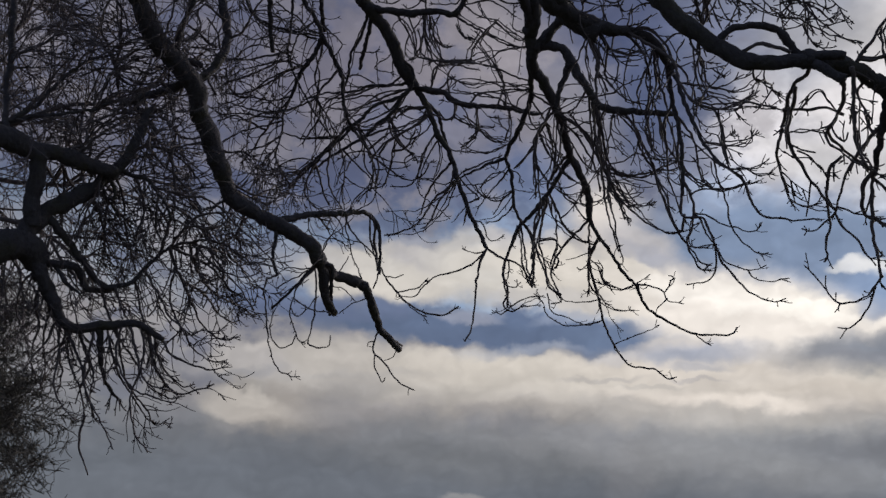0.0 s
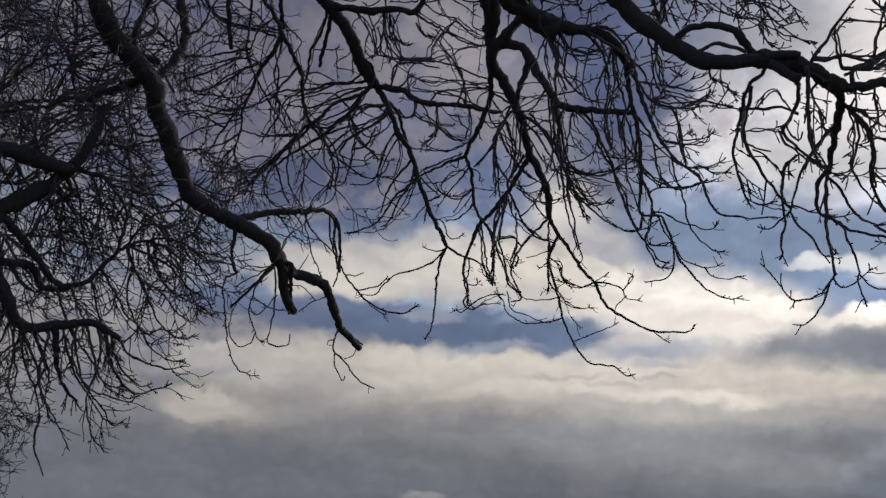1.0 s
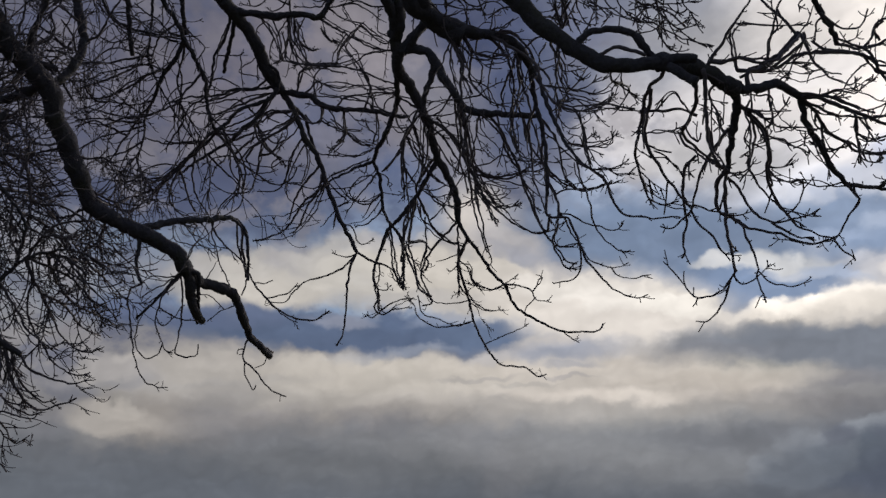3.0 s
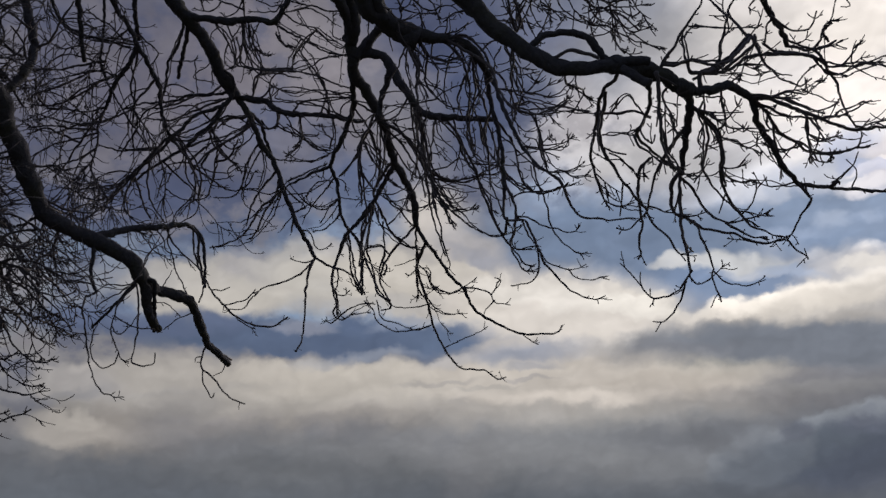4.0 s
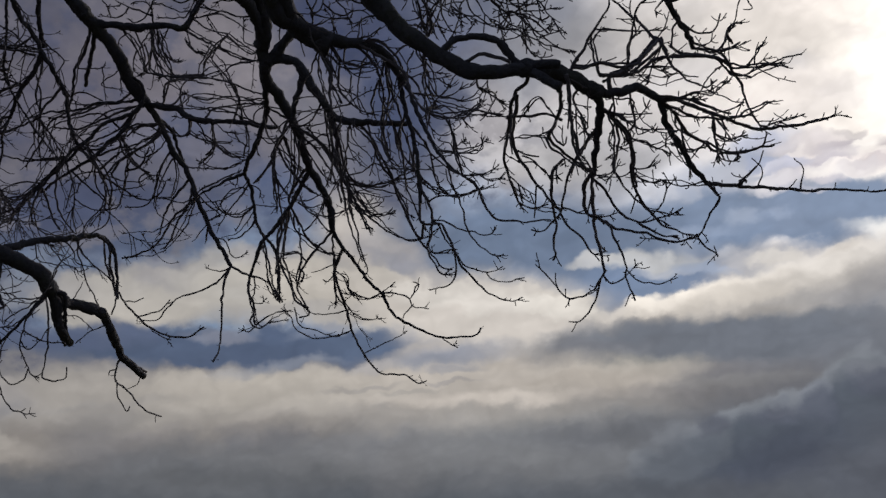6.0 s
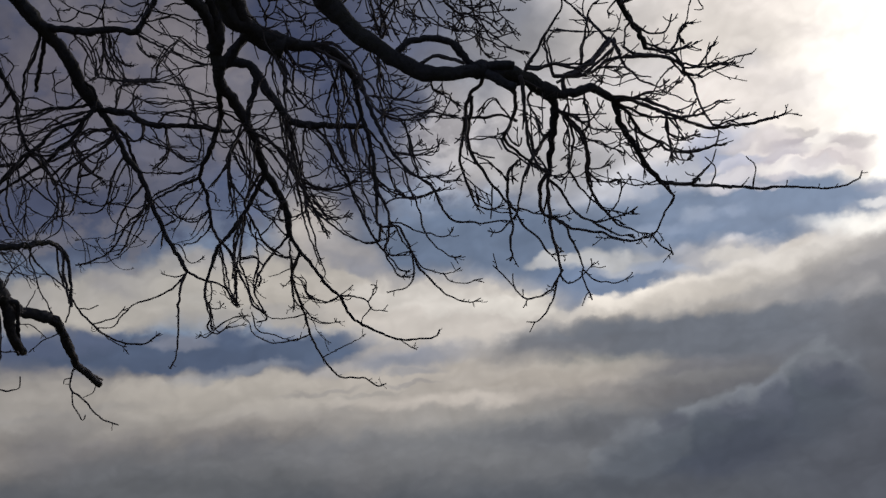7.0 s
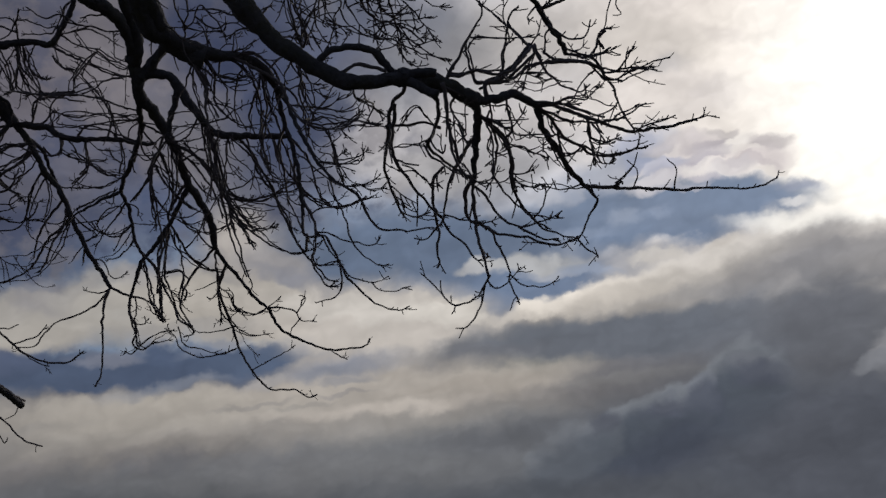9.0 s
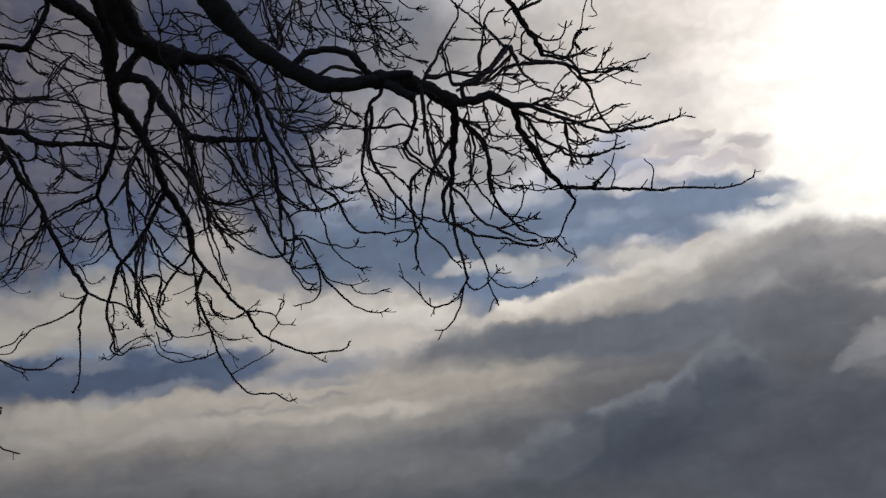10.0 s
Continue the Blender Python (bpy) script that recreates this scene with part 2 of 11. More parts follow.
# white heaps between the two blue gaps
cloud(-3.04, 22.66, 4.86, 1.67, 3.0, 0.20, 0.97, (0.443, 0.418, 0.390))
cloud(-6.92, 22.98, 1.60, 0.84, 11.5, 0.40, 0.70, (0.358, 0.345, 0.345))
cloud(-0.78, 23.88, 2.28, 1.02, -5.6, 0.30, 0.60, (0.324, 0.315, 0.341))
cloud(1.50, 23.84, 2.94, 1.20, 6.2, 0.30, 0.85, (0.443, 0.423, 0.404))
cloud(-1.42, 21.93, 3.54, 0.84, -0.1, 0.50, 0.70, (0.528, 0.495, 0.453))
cloud(4.71, 22.47, 4.78, 1.73, -4.4, 0.30, 0.95, (0.484, 0.458, 0.423))
cloud(4.46, 24.41, 1.95, 0.66, -2.0, 0.40, 0.60, (0.341, 0.336, 0.367))
cloud(8.84, 22.00, 5.85, 1.84, -12.6, 0.30, 0.95, (0.550, 0.511, 0.463))
cloud(11.21, 23.92, 2.49, 0.71, -17.8, 0.40, 0.85, (0.433, 0.414, 0.423))
cloud(12.98, 22.66, 3.01, 0.42, -26.3, 0.50, 0.70, (0.307, 0.315, 0.367))
cloud(6.88, 21.05, 5.61, 0.47, -3.3, 0.50, 0.70, (0.433, 0.414, 0.404))
# lower blue gap
cloud(3.35, 19.55, 11.08, 1.07, -4.2, 0.25, 0.97, (0.094, 0.127, 0.206))
cloud(-4.59, 20.83, 2.87, 0.65, -2.7, 0.40, 0.90, (0.113, 0.142, 0.226))
cloud(-9.64, 20.92, 3.77, 0.77, -4.9, 0.50, 0.85, (0.096, 0.122, 0.206))
cloud(10.50, 19.13, 3.93, 0.76, -1.0, 0.45, 0.90, (0.118, 0.158, 0.246))
cloud(6.84, 20.25, 1.88, 0.27, 5.0, 0.50, 0.60, (0.239, 0.276, 0.367))
cloud(1.15, 20.38, 1.59, 0.30, -6.3, 0.50, 0.70, (0.261, 0.276, 0.341))
# bright band under the big gap, rising to the right
cloud(15.73, 19.89, 6.54, 1.74, -14.0, 0.30, 0.97, (0.573, 0.528, 0.479))
cloud(19.53, 19.79, 3.06, 0.74, -16.9, 0.35, 0.95, (0.684, 0.646, 0.585))
cloud(16.70, 18.21, 3.16, 1.03, 4.2, 0.50, 0.90, (0.573, 0.528, 0.484))
cloud(16.85, 19.57, 6.15, 2.09, -13.6, 0.50, 0.90, (0.682, 0.632, 0.585))
cloud(15.15, 20.88, 4.08, 0.78, -14.6, 0.30, 0.90, (0.756, 0.711, 0.660))
cloud(20.01, 19.50, 2.75, 0.54, -18.0, 0.35, 0.90, (0.819, 0.772, 0.711))
cloud(29.98, 17.72, 7.91, 1.30, -1.2, 0.30, 0.95, (0.639, 0.591, 0.546))
cloud(31.78, 18.49, 5.70, 0.50, -3.7, 0.50, 0.90, (1.135, 1.050, 0.949))
cloud(25.98, 18.61, 2.81, 0.47, -0.5, 0.38, 0.92, (1.092, 1.009, 0.910))
cloud(36.88, 18.54, 4.34, 0.49, -5.1, 0.60, 0.93, (1.294, 1.213, 1.124))
cloud(41.14, 18.37, 4.10, 0.46, -17.5, 0.60, 0.95, (1.353, 1.305, 1.224))
cloud(35.80, 19.01, 1.19, 0.26, -1.5, 0.50, 0.60, (0.835, 0.764, 0.697))
cloud(32.45, 19.49, 1.52, 0.24, -10.1, 0.50, 0.60, (0.817, 0.764, 0.697))
# tan shelf below it
cloud(34.24, 17.37, 5.54, 0.76, -5.2, 0.60, 0.85, (0.573, 0.537, 0.502))
cloud(37.81, 16.93, 3.70, 1.03, -1.9, 0.50, 0.88, (0.419, 0.401, 0.401))
cloud(29.38, 18.11, 2.76, 0.35, -3.4, 0.60, 0.60, (0.747, 0.681, 0.602))
cloud(28.24, 17.57, 1.84, 0.38, -6.7, 0.40, 0.85, (1.092, 1.009, 0.910))
cloud(32.49, 16.91, 2.67, 0.18, -11.9, 0.60, 0.70, (0.664, 0.610, 0.558))
cloud(41.76, 16.25, 5.27, 1.64, -17.3, 0.35, 0.95, (0.312, 0.307, 0.323))
cloud(39.36, 17.75, 2.28, 0.68, 1.5, 0.60, 0.70, (0.366, 0.355, 0.366))
cloud(43.30, 17.10, 2.40, 0.39, -17.7, 0.60, 0.60, (0.530, 0.502, 0.489))
cloud(39.89, 16.03, 1.69, 0.39, 9.9, 0.70, 0.40, (0.355, 0.349, 0.360))
# dark lens of cloud and the haze round it
cloud(35.75, 14.73, 9.26, 1.85, -13.3, 0.50, 0.95, (0.191, 0.207, 0.245))
cloud(28.49, 16.36, 7.16, 1.06, -8.3, 0.45, 0.90, (0.215, 0.228, 0.263))
cloud(32.88, 16.21, 3.23, 0.53, -12.0, 0.50, 0.80, (0.187, 0.203, 0.236))
cloud(23.26, 17.12, 5.25, 0.71, -6.7, 0.50, 0.92, (0.232, 0.241, 0.268))
cloud(41.11, 13.19, 4.66, 1.97, -20.2, 0.50, 0.90, (0.172, 0.180, 0.207))
cloud(27.36, 15.83, 3.63, 0.41, -8.5, 0.60, 0.50, (0.203, 0.211, 0.241))
cloud(22.95, 16.03, 3.68, 0.71, -9.2, 0.60, 0.70, (0.389, 0.372, 0.333))
cloud(28.65, 13.93, 5.00, 0.35, -11.7, 0.60, 0.50, (0.292, 0.287, 0.287))
cloud(20.85, 15.35, 3.68, 0.41, -7.7, 0.80, 0.75, (0.782, 0.697, 0.610))
cloud(19.19, 16.30, 1.85, 0.41, -17.5, 0.60, 0.60, (0.747, 0.681, 0.618))
cloud(23.31, 15.09, 1.83, 0.18, -7.1, 0.60, 0.60, (0.588, 0.530, 0.476))
cloud(28.23, 17.65, 5.61, 0.41, -9.4, 0.60, 0.55, (0.475, 0.439, 0.404))
cloud(28.54, 16.29, 7.12, 1.06, -12.1, 0.38, 0.90, (0.174, 0.192, 0.229))
cloud(21.69, 15.80, 4.60, 0.41, -8.9, 0.70, 0.60, (0.624, 0.572, 0.509))
cloud(21.09, 16.99, 3.69, 0.59, -5.0, 0.50, 0.70, (0.197, 0.204, 0.232))
cloud(29.40, 18.41, 3.93, 0.59, -3.7, 0.60, 0.75, (0.735, 0.679, 0.617))
cloud(35.34, 18.28, 4.03, 0.75, -4.5, 0.70, 0.65, (0.625, 0.588, 0.553))
# long pale band under the lower gap
cloud(0.50, 17.24, 13.11, 1.36, -2.0, 0.35, 0.97, (0.484, 0.448, 0.409))
cloud(-6.97, 17.95, 4.35, 1.30, 5.2, 0.40, 0.85, (0.404, 0.376, 0.349))
cloud(5.46, 17.35, 7.27, 0.94, -4.5, 0.50, 0.85, (0.550, 0.506, 0.453))
cloud(14.77, 16.71, 6.47, 1.21, -7.0, 0.50, 0.90, (0.573, 0.522, 0.469))
cloud(19.76, 15.56, 5.32, 0.56, -4.0, 0.60, 0.75, (0.539, 0.484, 0.428))
cloud(12.87, 18.46, 2.09, 0.46, 1.5, 0.40, 0.85, (0.517, 0.484, 0.463))
cloud(10.11, 18.04, 2.12, 0.26, -1.4, 0.50, 0.70, (0.453, 0.433, 0.433))
cloud(13.88, 18.04, 2.79, 0.46, -2.6, 0.70, 0.70, (0.261, 0.295, 0.385))
cloud(13.66, 17.36, 1.47, 0.20, -4.2, 0.50, 0.60, (0.315, 0.324, 0.367))
cloud(12.53, 18.02, 1.20, 0.26, 1.9, 0.80, 0.50, (0.299, 0.320, 0.381))
cloud(3.01, 18.58, 2.19, 0.24, 4.4, 0.80, 0.45, (0.299, 0.324, 0.390))
cloud(5.52, 18.76, 1.86, 0.21, -2.0, 0.80, 0.45, (0.324, 0.345, 0.404))
cloud(8.51, 16.95, 2.12, 0.15, 1.1, 0.50, 0.60, (0.341, 0.324, 0.324))
cloud(11.19, 16.47, 1.78, 0.12, -3.3, 0.50, 0.60, (0.376, 0.358, 0.341))
cloud(13.59, 16.67, 1.46, 0.11, -4.0, 0.50, 0.60, (0.349, 0.332, 0.341))
cloud(-4.48, 17.43, 4.04, 0.21, 3.6, 0.60, 0.40, (0.358, 0.341, 0.332))
cloud(-10.33, 17.80, 2.14, 0.76, -3.0, 0.50, 0.70, (0.307, 0.291, 0.291))
cloud(-10.89, 17.18, 1.81, 0.26, 12.5, 0.60, 0.50, (0.226, 0.226, 0.246))
# low grey roll
cloud(-6.59, 10.32, 47.48, 5.15, -2.9, 0.80, 0.97, (0.150, 0.158, 0.175))
cloud(-2.48, 10.38, 42.35, 3.14, -3.2, 0.60, 0.90, (0.106, 0.118, 0.140))
cloud(3.55, 15.45, 14.16, 0.76, -2.7, 0.90, 0.55, (0.276, 0.254, 0.239))
cloud(13.99, 14.84, 9.09, 0.68, -4.6, 0.90, 0.50, (0.307, 0.276, 0.254))
cloud(19.96, 13.14, 9.63, 1.27, -10.3, 0.70, 0.85, (0.209, 0.220, 0.239))
cloud(22.03, 11.64, 8.31, 1.14, -10.3, 0.60, 0.80, (0.165, 0.174, 0.191))
cloud(1.27, 13.42, 7.75, 1.43, -5.8, 0.60, 0.70, (0.143, 0.149, 0.161))
cloud(7.91, 13.91, 6.04, 1.04, -7.1, 0.70, 0.50, (0.168, 0.171, 0.184))
cloud(-9.26, 15.46, 2.87, 1.27, -3.7, 0.45, 0.90, (0.291, 0.268, 0.250))
cloud(-10.80, 16.03, 1.19, 0.64, 12.5, 0.30, 0.80, (0.276, 0.261, 0.246))
cloud(-11.91, 15.11, 1.18, 1.15, 2.9, 0.60, 0.50, (0.212, 0.206, 0.206))
cloud(-5.64, 15.64, 2.12, 1.36, 20.5, 0.60, 0.55, (0.219, 0.209, 0.212))
cloud(-4.45, 16.55, 1.85, 0.59, 10.5, 0.60, 0.50, (0.239, 0.229, 0.226))
cloud(9.96, 12.06, 1.76, 1.24, 36.1, 0.60, 0.60, (0.153, 0.155, 0.169))
cloud(11.74, 12.55, 1.15, 0.85, -2.6, 0.60, 0.40, (0.147, 0.153, 0.164))
cloud(19.99, 11.52, 1.86, 1.07, 5.8, 0.50, 0.60, (0.127, 0.137, 0.158))
cloud(1.07, 11.15, 1.07, 0.26, -0.3, 0.50, 0.80, (0.226, 0.226, 0.232))
cloud(13.36, 15.38, 10.06, 1.05, -7.5, 0.90, 0.50, (0.525, 0.485, 0.441))
cloud(14.63, 12.47, 9.56, 1.30, -8.7, 0.80, 0.40, (0.294, 0.294, 0.303))
cloud(15.45, 15.44, 5.76, 0.29, -7.4, 0.85, 0.50, (0.765, 0.689, 0.617))
cloud(-10.95, 15.55, 2.20, 0.82, -5.2, 0.38, 0.70, (0.402, 0.371, 0.342))
cloud(-10.28, 15.98, 1.27, 0.44, -1.1, 0.30, 0.50, (0.445, 0.413, 0.381))
# dark heaped cloud in front
cloud(35.88, 7.87, 11.37, 4.18, -11.4, 0.45, 0.95, (0.120, 0.132, 0.162))
cloud(22.58, 12.50, 4.79, 0.87, -7.2, 0.70, 0.60, (0.158, 0.165, 0.187))
cloud(33.97, 11.92, 2.89, 1.75, 15.9, 0.18, 0.90, (0.259, 0.278, 0.312))
cloud(34.11, 11.31, 2.87, 1.74, 16.0, 0.40, 0.94, (0.090, 0.106, 0.135))
cloud(28.75, 11.37, 3.81, 1.43, 5.2, 0.18, 0.90, (0.259, 0.278, 0.312))
cloud(28.92, 10.76, 3.80, 1.42, 5.3, 0.40, 0.94, (0.090, 0.106, 0.135))
cloud(24.79, 11.02, 2.82, 1.32, 8.0, 0.18, 0.45, (0.259, 0.278, 0.312))
cloud(24.98, 10.41, 2.81, 1.32, 8.0, 0.40, 0.60, (0.090, 0.106, 0.135))
cloud(35.32, 12.76, 1.30, 0.51, -9.8, 0.30, 0.70, (0.219, 0.232, 0.268))
cloud(35.44, 12.27, 1.40, 0.63, -17.8, 0.45, 0.80, (0.098, 0.109, 0.145))
cloud(32.25, 12.21, 0.88, 0.74, 12.5, 0.30, 0.70, (0.211, 0.228, 0.268))
cloud(32.29, 11.72, 0.93, 0.73, 12.5, 0.45, 0.80, (0.098, 0.111, 0.148))
cloud(30.21, 12.06, 1.17, 0.52, -6.5, 0.35, 0.60, (0.187, 0.203, 0.241))
cloud(30.09, 11.71, 1.34, 0.52, -6.4, 0.50, 0.70, (0.109, 0.120, 0.158))
cloud(26.91, 12.39, 0.90, 0.46, 7.7, 0.35, 0.60, (0.195, 0.211, 0.245))
cloud(26.94, 12.00, 0.95, 0.52, 7.7, 0.50, 0.70, (0.109, 0.120, 0.155))
cloud(37.25, 11.54, 1.62, 0.57, -28.5, 0.60, 0.50, (0.172, 0.184, 0.211))
cloud(29.44, 9.75, 3.77, 1.13, 9.2, 0.60, 0.60, (0.074, 0.085, 0.120))
cloud(37.77, 7.58, 4.37, 3.60, -17.4, 0.60, 0.85, (0.109, 0.117, 0.142))
cloud(28.00, 8.10, 5.60, 0.85, -15.6, 0.60, 0.60, (0.109, 0.117, 0.135))
cloud(41.66, 11.37, 1.45, 0.97, 11.1, 0.30, 0.85, (0.344, 0.344, 0.366))
cloud(40.40, 11.08, 1.08, 0.55, 1.5, 0.30, 0.80, (0.245, 0.254, 0.282))
cloud(42.49, 12.04, 0.96, 0.38, 4.9, 0.38, 0.60, (0.401, 0.395, 0.407))
cloud(41.66, 10.35, 1.30, 0.55, -8.7, 0.40, 0.70, (0.187, 0.195, 0.219))

# light and dark inside the clouds: soft heaps, brighter on the side towards the sun
def cloud_noise(scale, stretch, detail, push):
    """Billows in degrees of sky, moved by push."""
    m = wnode("ShaderNodeMapping")
    m.inputs["Scale"].default_value = (scale / stretch, scale, 1)
    m.inputs["Location"].default_value = (11.3 + push[0] * scale / stretch, 4.9 + push[1] * scale, 0)
    wl.new(calm, m.inputs[0])
    n = wnode("ShaderNodeTexNoise", noise_dimensions="2D")
    n.inputs["Scale"].default_value, n.inputs["Detail"].default_value, n.inputs["Roughness"].default_value = 1.0, detail, 0.5
    wl.new(m.outputs[0], n.inputs["Vector"])
    return n.outputs["Fac"]


def lit_side(scale, stretch, detail, reach, amount):
    return wmath("MULTIPLY_ADD", wmath("SUBTRACT", cloud_noise(scale, stretch, detail, (0, 0)), cloud_noise(scale, stretch, detail, (reach, reach))), amount, 1.0)


mottle = wmath("MULTIPLY", lit_side(0.26, 2.6, 2, 0.8, 0.5), lit_side(0.8, 2.2, 2, 0.25, 0.22))
background = wnode("ShaderNodeBackground")
wl.new(colour, background.inputs["Color"])
shade_of_heaps = wmath("MULTIPLY_ADD", wmath("ADD", heap, puff), -0.1, 1.08)
wl.new(wmath("MULTIPLY", mottle, shade_of_heaps), background.inputs["Strength"])
wl.new(background.outputs[0], wnode("ShaderNodeOutputWorld").inputs["Surface"])

sun = new("sun", bpy.data.lights.new("sun", "SUN"))
sun.data.energy, sun.data.angle, sun.data.color = 1.6, radians(3), (1.0, 0.95, 0.88)
s_az, s_el = radians(SUN_AZIMUTH), radians(SUN_ELEVATION)
sun.matrix_world = look((0, 0, 30), (-math.sin(s_az) * math.cos(s_el), -math.cos(s_az) * math.cos(s_el), 30 - math.sin(s_el)))


# ---- materials ----
def material(name, dark, light, scale, rough, bump, third=None, third_amount=0.0):
    """A rough natural surface: two colours mixed by noise at two scales, a third in patches, and relief."""
    m = bpy.data.materials.new(name)
    m.use_nodes = True
    n, l = m.node_tree.nodes, m.node_tree.links
    shade = n["Principled BSDF"]
    where = n.new("ShaderNodeTexCoord").outputs["Object"]

    def tex(s, d):
        t = n.new("ShaderNodeTexNoise")
        t.inputs["Scale"].default_value, t.inputs["Detail"].default_value, t.inputs["Roughness"].default_value = s, d, 0.65
        l.new(where, t.inputs["Vector"])
        return t.outputs["Fac"]

    small, large = tex(scale, 6), tex(scale / 9, 3)
    mix = n.new("ShaderNodeMix")
    mix.data_type = "RGBA"
    mix.inputs["A"].default_value, mix.inputs["B"].default_value = (*dark, 1), (*light, 1)
    l.new(small, mix.inputs["Factor"])
    out = mix.outputs["Result"]
    if third:
        patch = n.new("ShaderNodeMapRange")
        patch.inputs["From Min"].default_value, patch.inputs["From Max"].default_value = 0.52, 0.68
        patch.inputs["To Max"].default_value = third_amount
        l.new(large, patch.inputs["Value"])
        over = n.new("ShaderNodeMix")
        over.data_type = "RGBA"
        over.inputs["B"].default_value = (*third, 1)
        l.new(patch.outputs[0], over.inputs["Factor"])
        l.new(out, over.inputs["A"])
        out = over.outputs["Result"]
    l.new(out, shade.inputs["Base Color"])
    shade.inputs["Roughness"].default_value = rough
    shade.inputs["Specular IOR Level"].default_value = 0.25
    relief = n.new("ShaderNodeBump")
    relief.inputs["Strength"].default_value, relief.inputs["Distance"].default_value = bump, 0.03
    l.new(small, relief.inputs["Height"])
    l.new(relief.outputs[0], shade.inputs["Normal"])
    return m


BARK = material("bark", (0.024, 0.022, 0.03), (0.098, 0.088, 0.104), 26, 0.95, 1.0, (0.062, 0.058, 0.034), 0.5)
TWIG = material("twig_bark", (0.052, 0.043, 0.052), (0.122, 0.098, 0.108), 60, 0.75, 0.3)
WOOD = material("cut_wood", (0.12, 0.09, 0.06), (0.22, 0.17, 0.12), 40, 0.9, 0.4)
FAR_TWIG = material("far_twig_bark", (0.04, 0.036, 0.036), (0.1, 0.09, 0.087), 30, 0.85, 0.3)
GRASS = material("grass", (0.028, 0.032, 0.016), (0.07, 0.072, 0.04), 8, 0.95, 0.6, (0.09, 0.07, 0.04), 0.7)


# ---- building trees ----
def smooth(points, step):
    """A round curve through the joints of a limb, cut to short lengths."""
    p = np.array(points, float)
    p = np.vstack([2 * p[0] - p[1], p, 2 * p[-1] - p[-2]])
    out = []
    for a, b, c, d in zip(p[:-3], p[1:-2], p[2:-1], p[3:]):
        n = max(2, int(np.linalg.norm(c - b) / step))
        for s in np.arange(n) / n:
            out.append(0.5 * (2 * b + (c - a) * s + (2 * a - 5 * b + 4 * c - d) * s * s + (3 * b - a - 3 * c + d) * s ** 3))
    out.append(p[-2])
    return np.array(out)


def crooked(path, amount, wave):
    """The path with the small kinks of grown wood; its ends stay."""
    run = np.concatenate([[0], np.cumsum(np.linalg.norm(np.diff(path, axis=0), axis=1))])
    fade = np.minimum(1, np.minimum(run, run[-1] - run) / (wave + 1e-6))
    start = np.random.rand(3) * 100
    kink = np.array([noise.noise_vector(Vector(start) + Vector((s / wave, 0, 0))) for s in run])
    return path + kink * amount * fade[:, None]


def tube(path, radii, sides, into, rough=0.0):
    """Rings swept along a path, closed at both ends, added to the lists of a mesh."""
    verts, faces = into
    n = len(path)
    along = np.gradient(path, axis=0)
    along /= np.linalg.norm(along, axis=1)[:, None] + 1e-9
    ref = np.array((0.31, 0.52, 0.79)) if abs(along[0] @ np.array((0.31, 0.52, 0.79))) < 0.9 else np.array((0.9, -0.3, 0.1))
    u = np.cross(along, ref)
    u /= np.linalg.norm(u, axis=1)[:, None] + 1e-9
    v = np.cross(along, u)
    turn = np.linspace(0, 2 * math.pi, sides, endpoint=False)
    ring = path[:, None, :] + radii[:, None, None] * (np.cos(turn)[None, :, None] * u[:, None, :] + np.sin(turn)[None, :, None] * v[:, None, :])
    if rough:
        swell = np.array([noise.noise(Vector(p) * 14) + 0.8 * noise.noise(Vector(p) * 37) for p in ring.reshape(-1, 3)]).reshape(n, sides, 1)
        ring = path[:, None, :] + (ring - path[:, None, :]) * (1 + rough * swell)
    base = len(verts)
    verts.extend(map(tuple, ring.reshape(-1, 3)))
    for i in range(n - 1):
        for j in range(sides):
            k = (j + 1) % sides
            faces.append((base + i * sides + j, base + i * sides + k, base + (i + 1) * sides + k, base + (i + 1) * sides + j))
    faces.append(tuple(base + j for j in reversed(range(sides))))
    faces.append(tuple(base + (n - 1) * sides + j for j in range(sides)))


def part(name, into, mat, parent, label="", kind=""):
    """One mesh object under a thing or a part."""
    mesh = bpy.data.meshes.new(name)
    mesh.from_pydata(into[0], [], into[1])
    mesh.polygons.foreach_set("use_smooth", [True] * len(mesh.polygons))
    mesh.materials.append(mat)
    ob = new(name, mesh)
    ob.parent = parent
    return tagged(ob, label=label, kind=kind)


def wood(name, parent, r0, r1, points, label=""):
    """A limb or branch: uneven, knobbly, tapering from r0 to r1. Returns the object and its centre line."""
    big = max(r0, r1)
    path = smooth(points, 0.028)
    path = crooked(path, min(0.022, big * 0.35 + 0.006), max(0.10, big * 2.2))
    path = crooked(path, min(0.011, big * 0.25 + 0.0025), max(0.045, big * 0.9))
    if big < 0.03:
        path = crooked(crooked(path, 0.008 if big > 0.013 else 0.014, 0.09), 0.005, 0.05)
    n = len(path)
    s = np.linspace(0, 1, n)
    rate = 1 / (big * 2 + 0.05)
    lump = np.array([noise.noise(Vector(path[i]) * rate) + 0.7 * noise.noise(Vector(path[i]) * rate * 3) for i in range(n)])
    radii = (r0 + (r1 - r0) * s) * (1 + (0.2 if big > 0.03 else 0.27) * lump)
    radii = np.maximum(radii * (1 if big > 0.03 else 0.95), 0.0038)
    into = ([], [])
    tube(path, radii, 14 if big > 0.05 else 8 if big > 0.02 else 6, into, 0.16 if big > 0.02 else 0.0)
    return part(name, into, BARK if big > 0.022 else TWIG, parent, label), path, radii


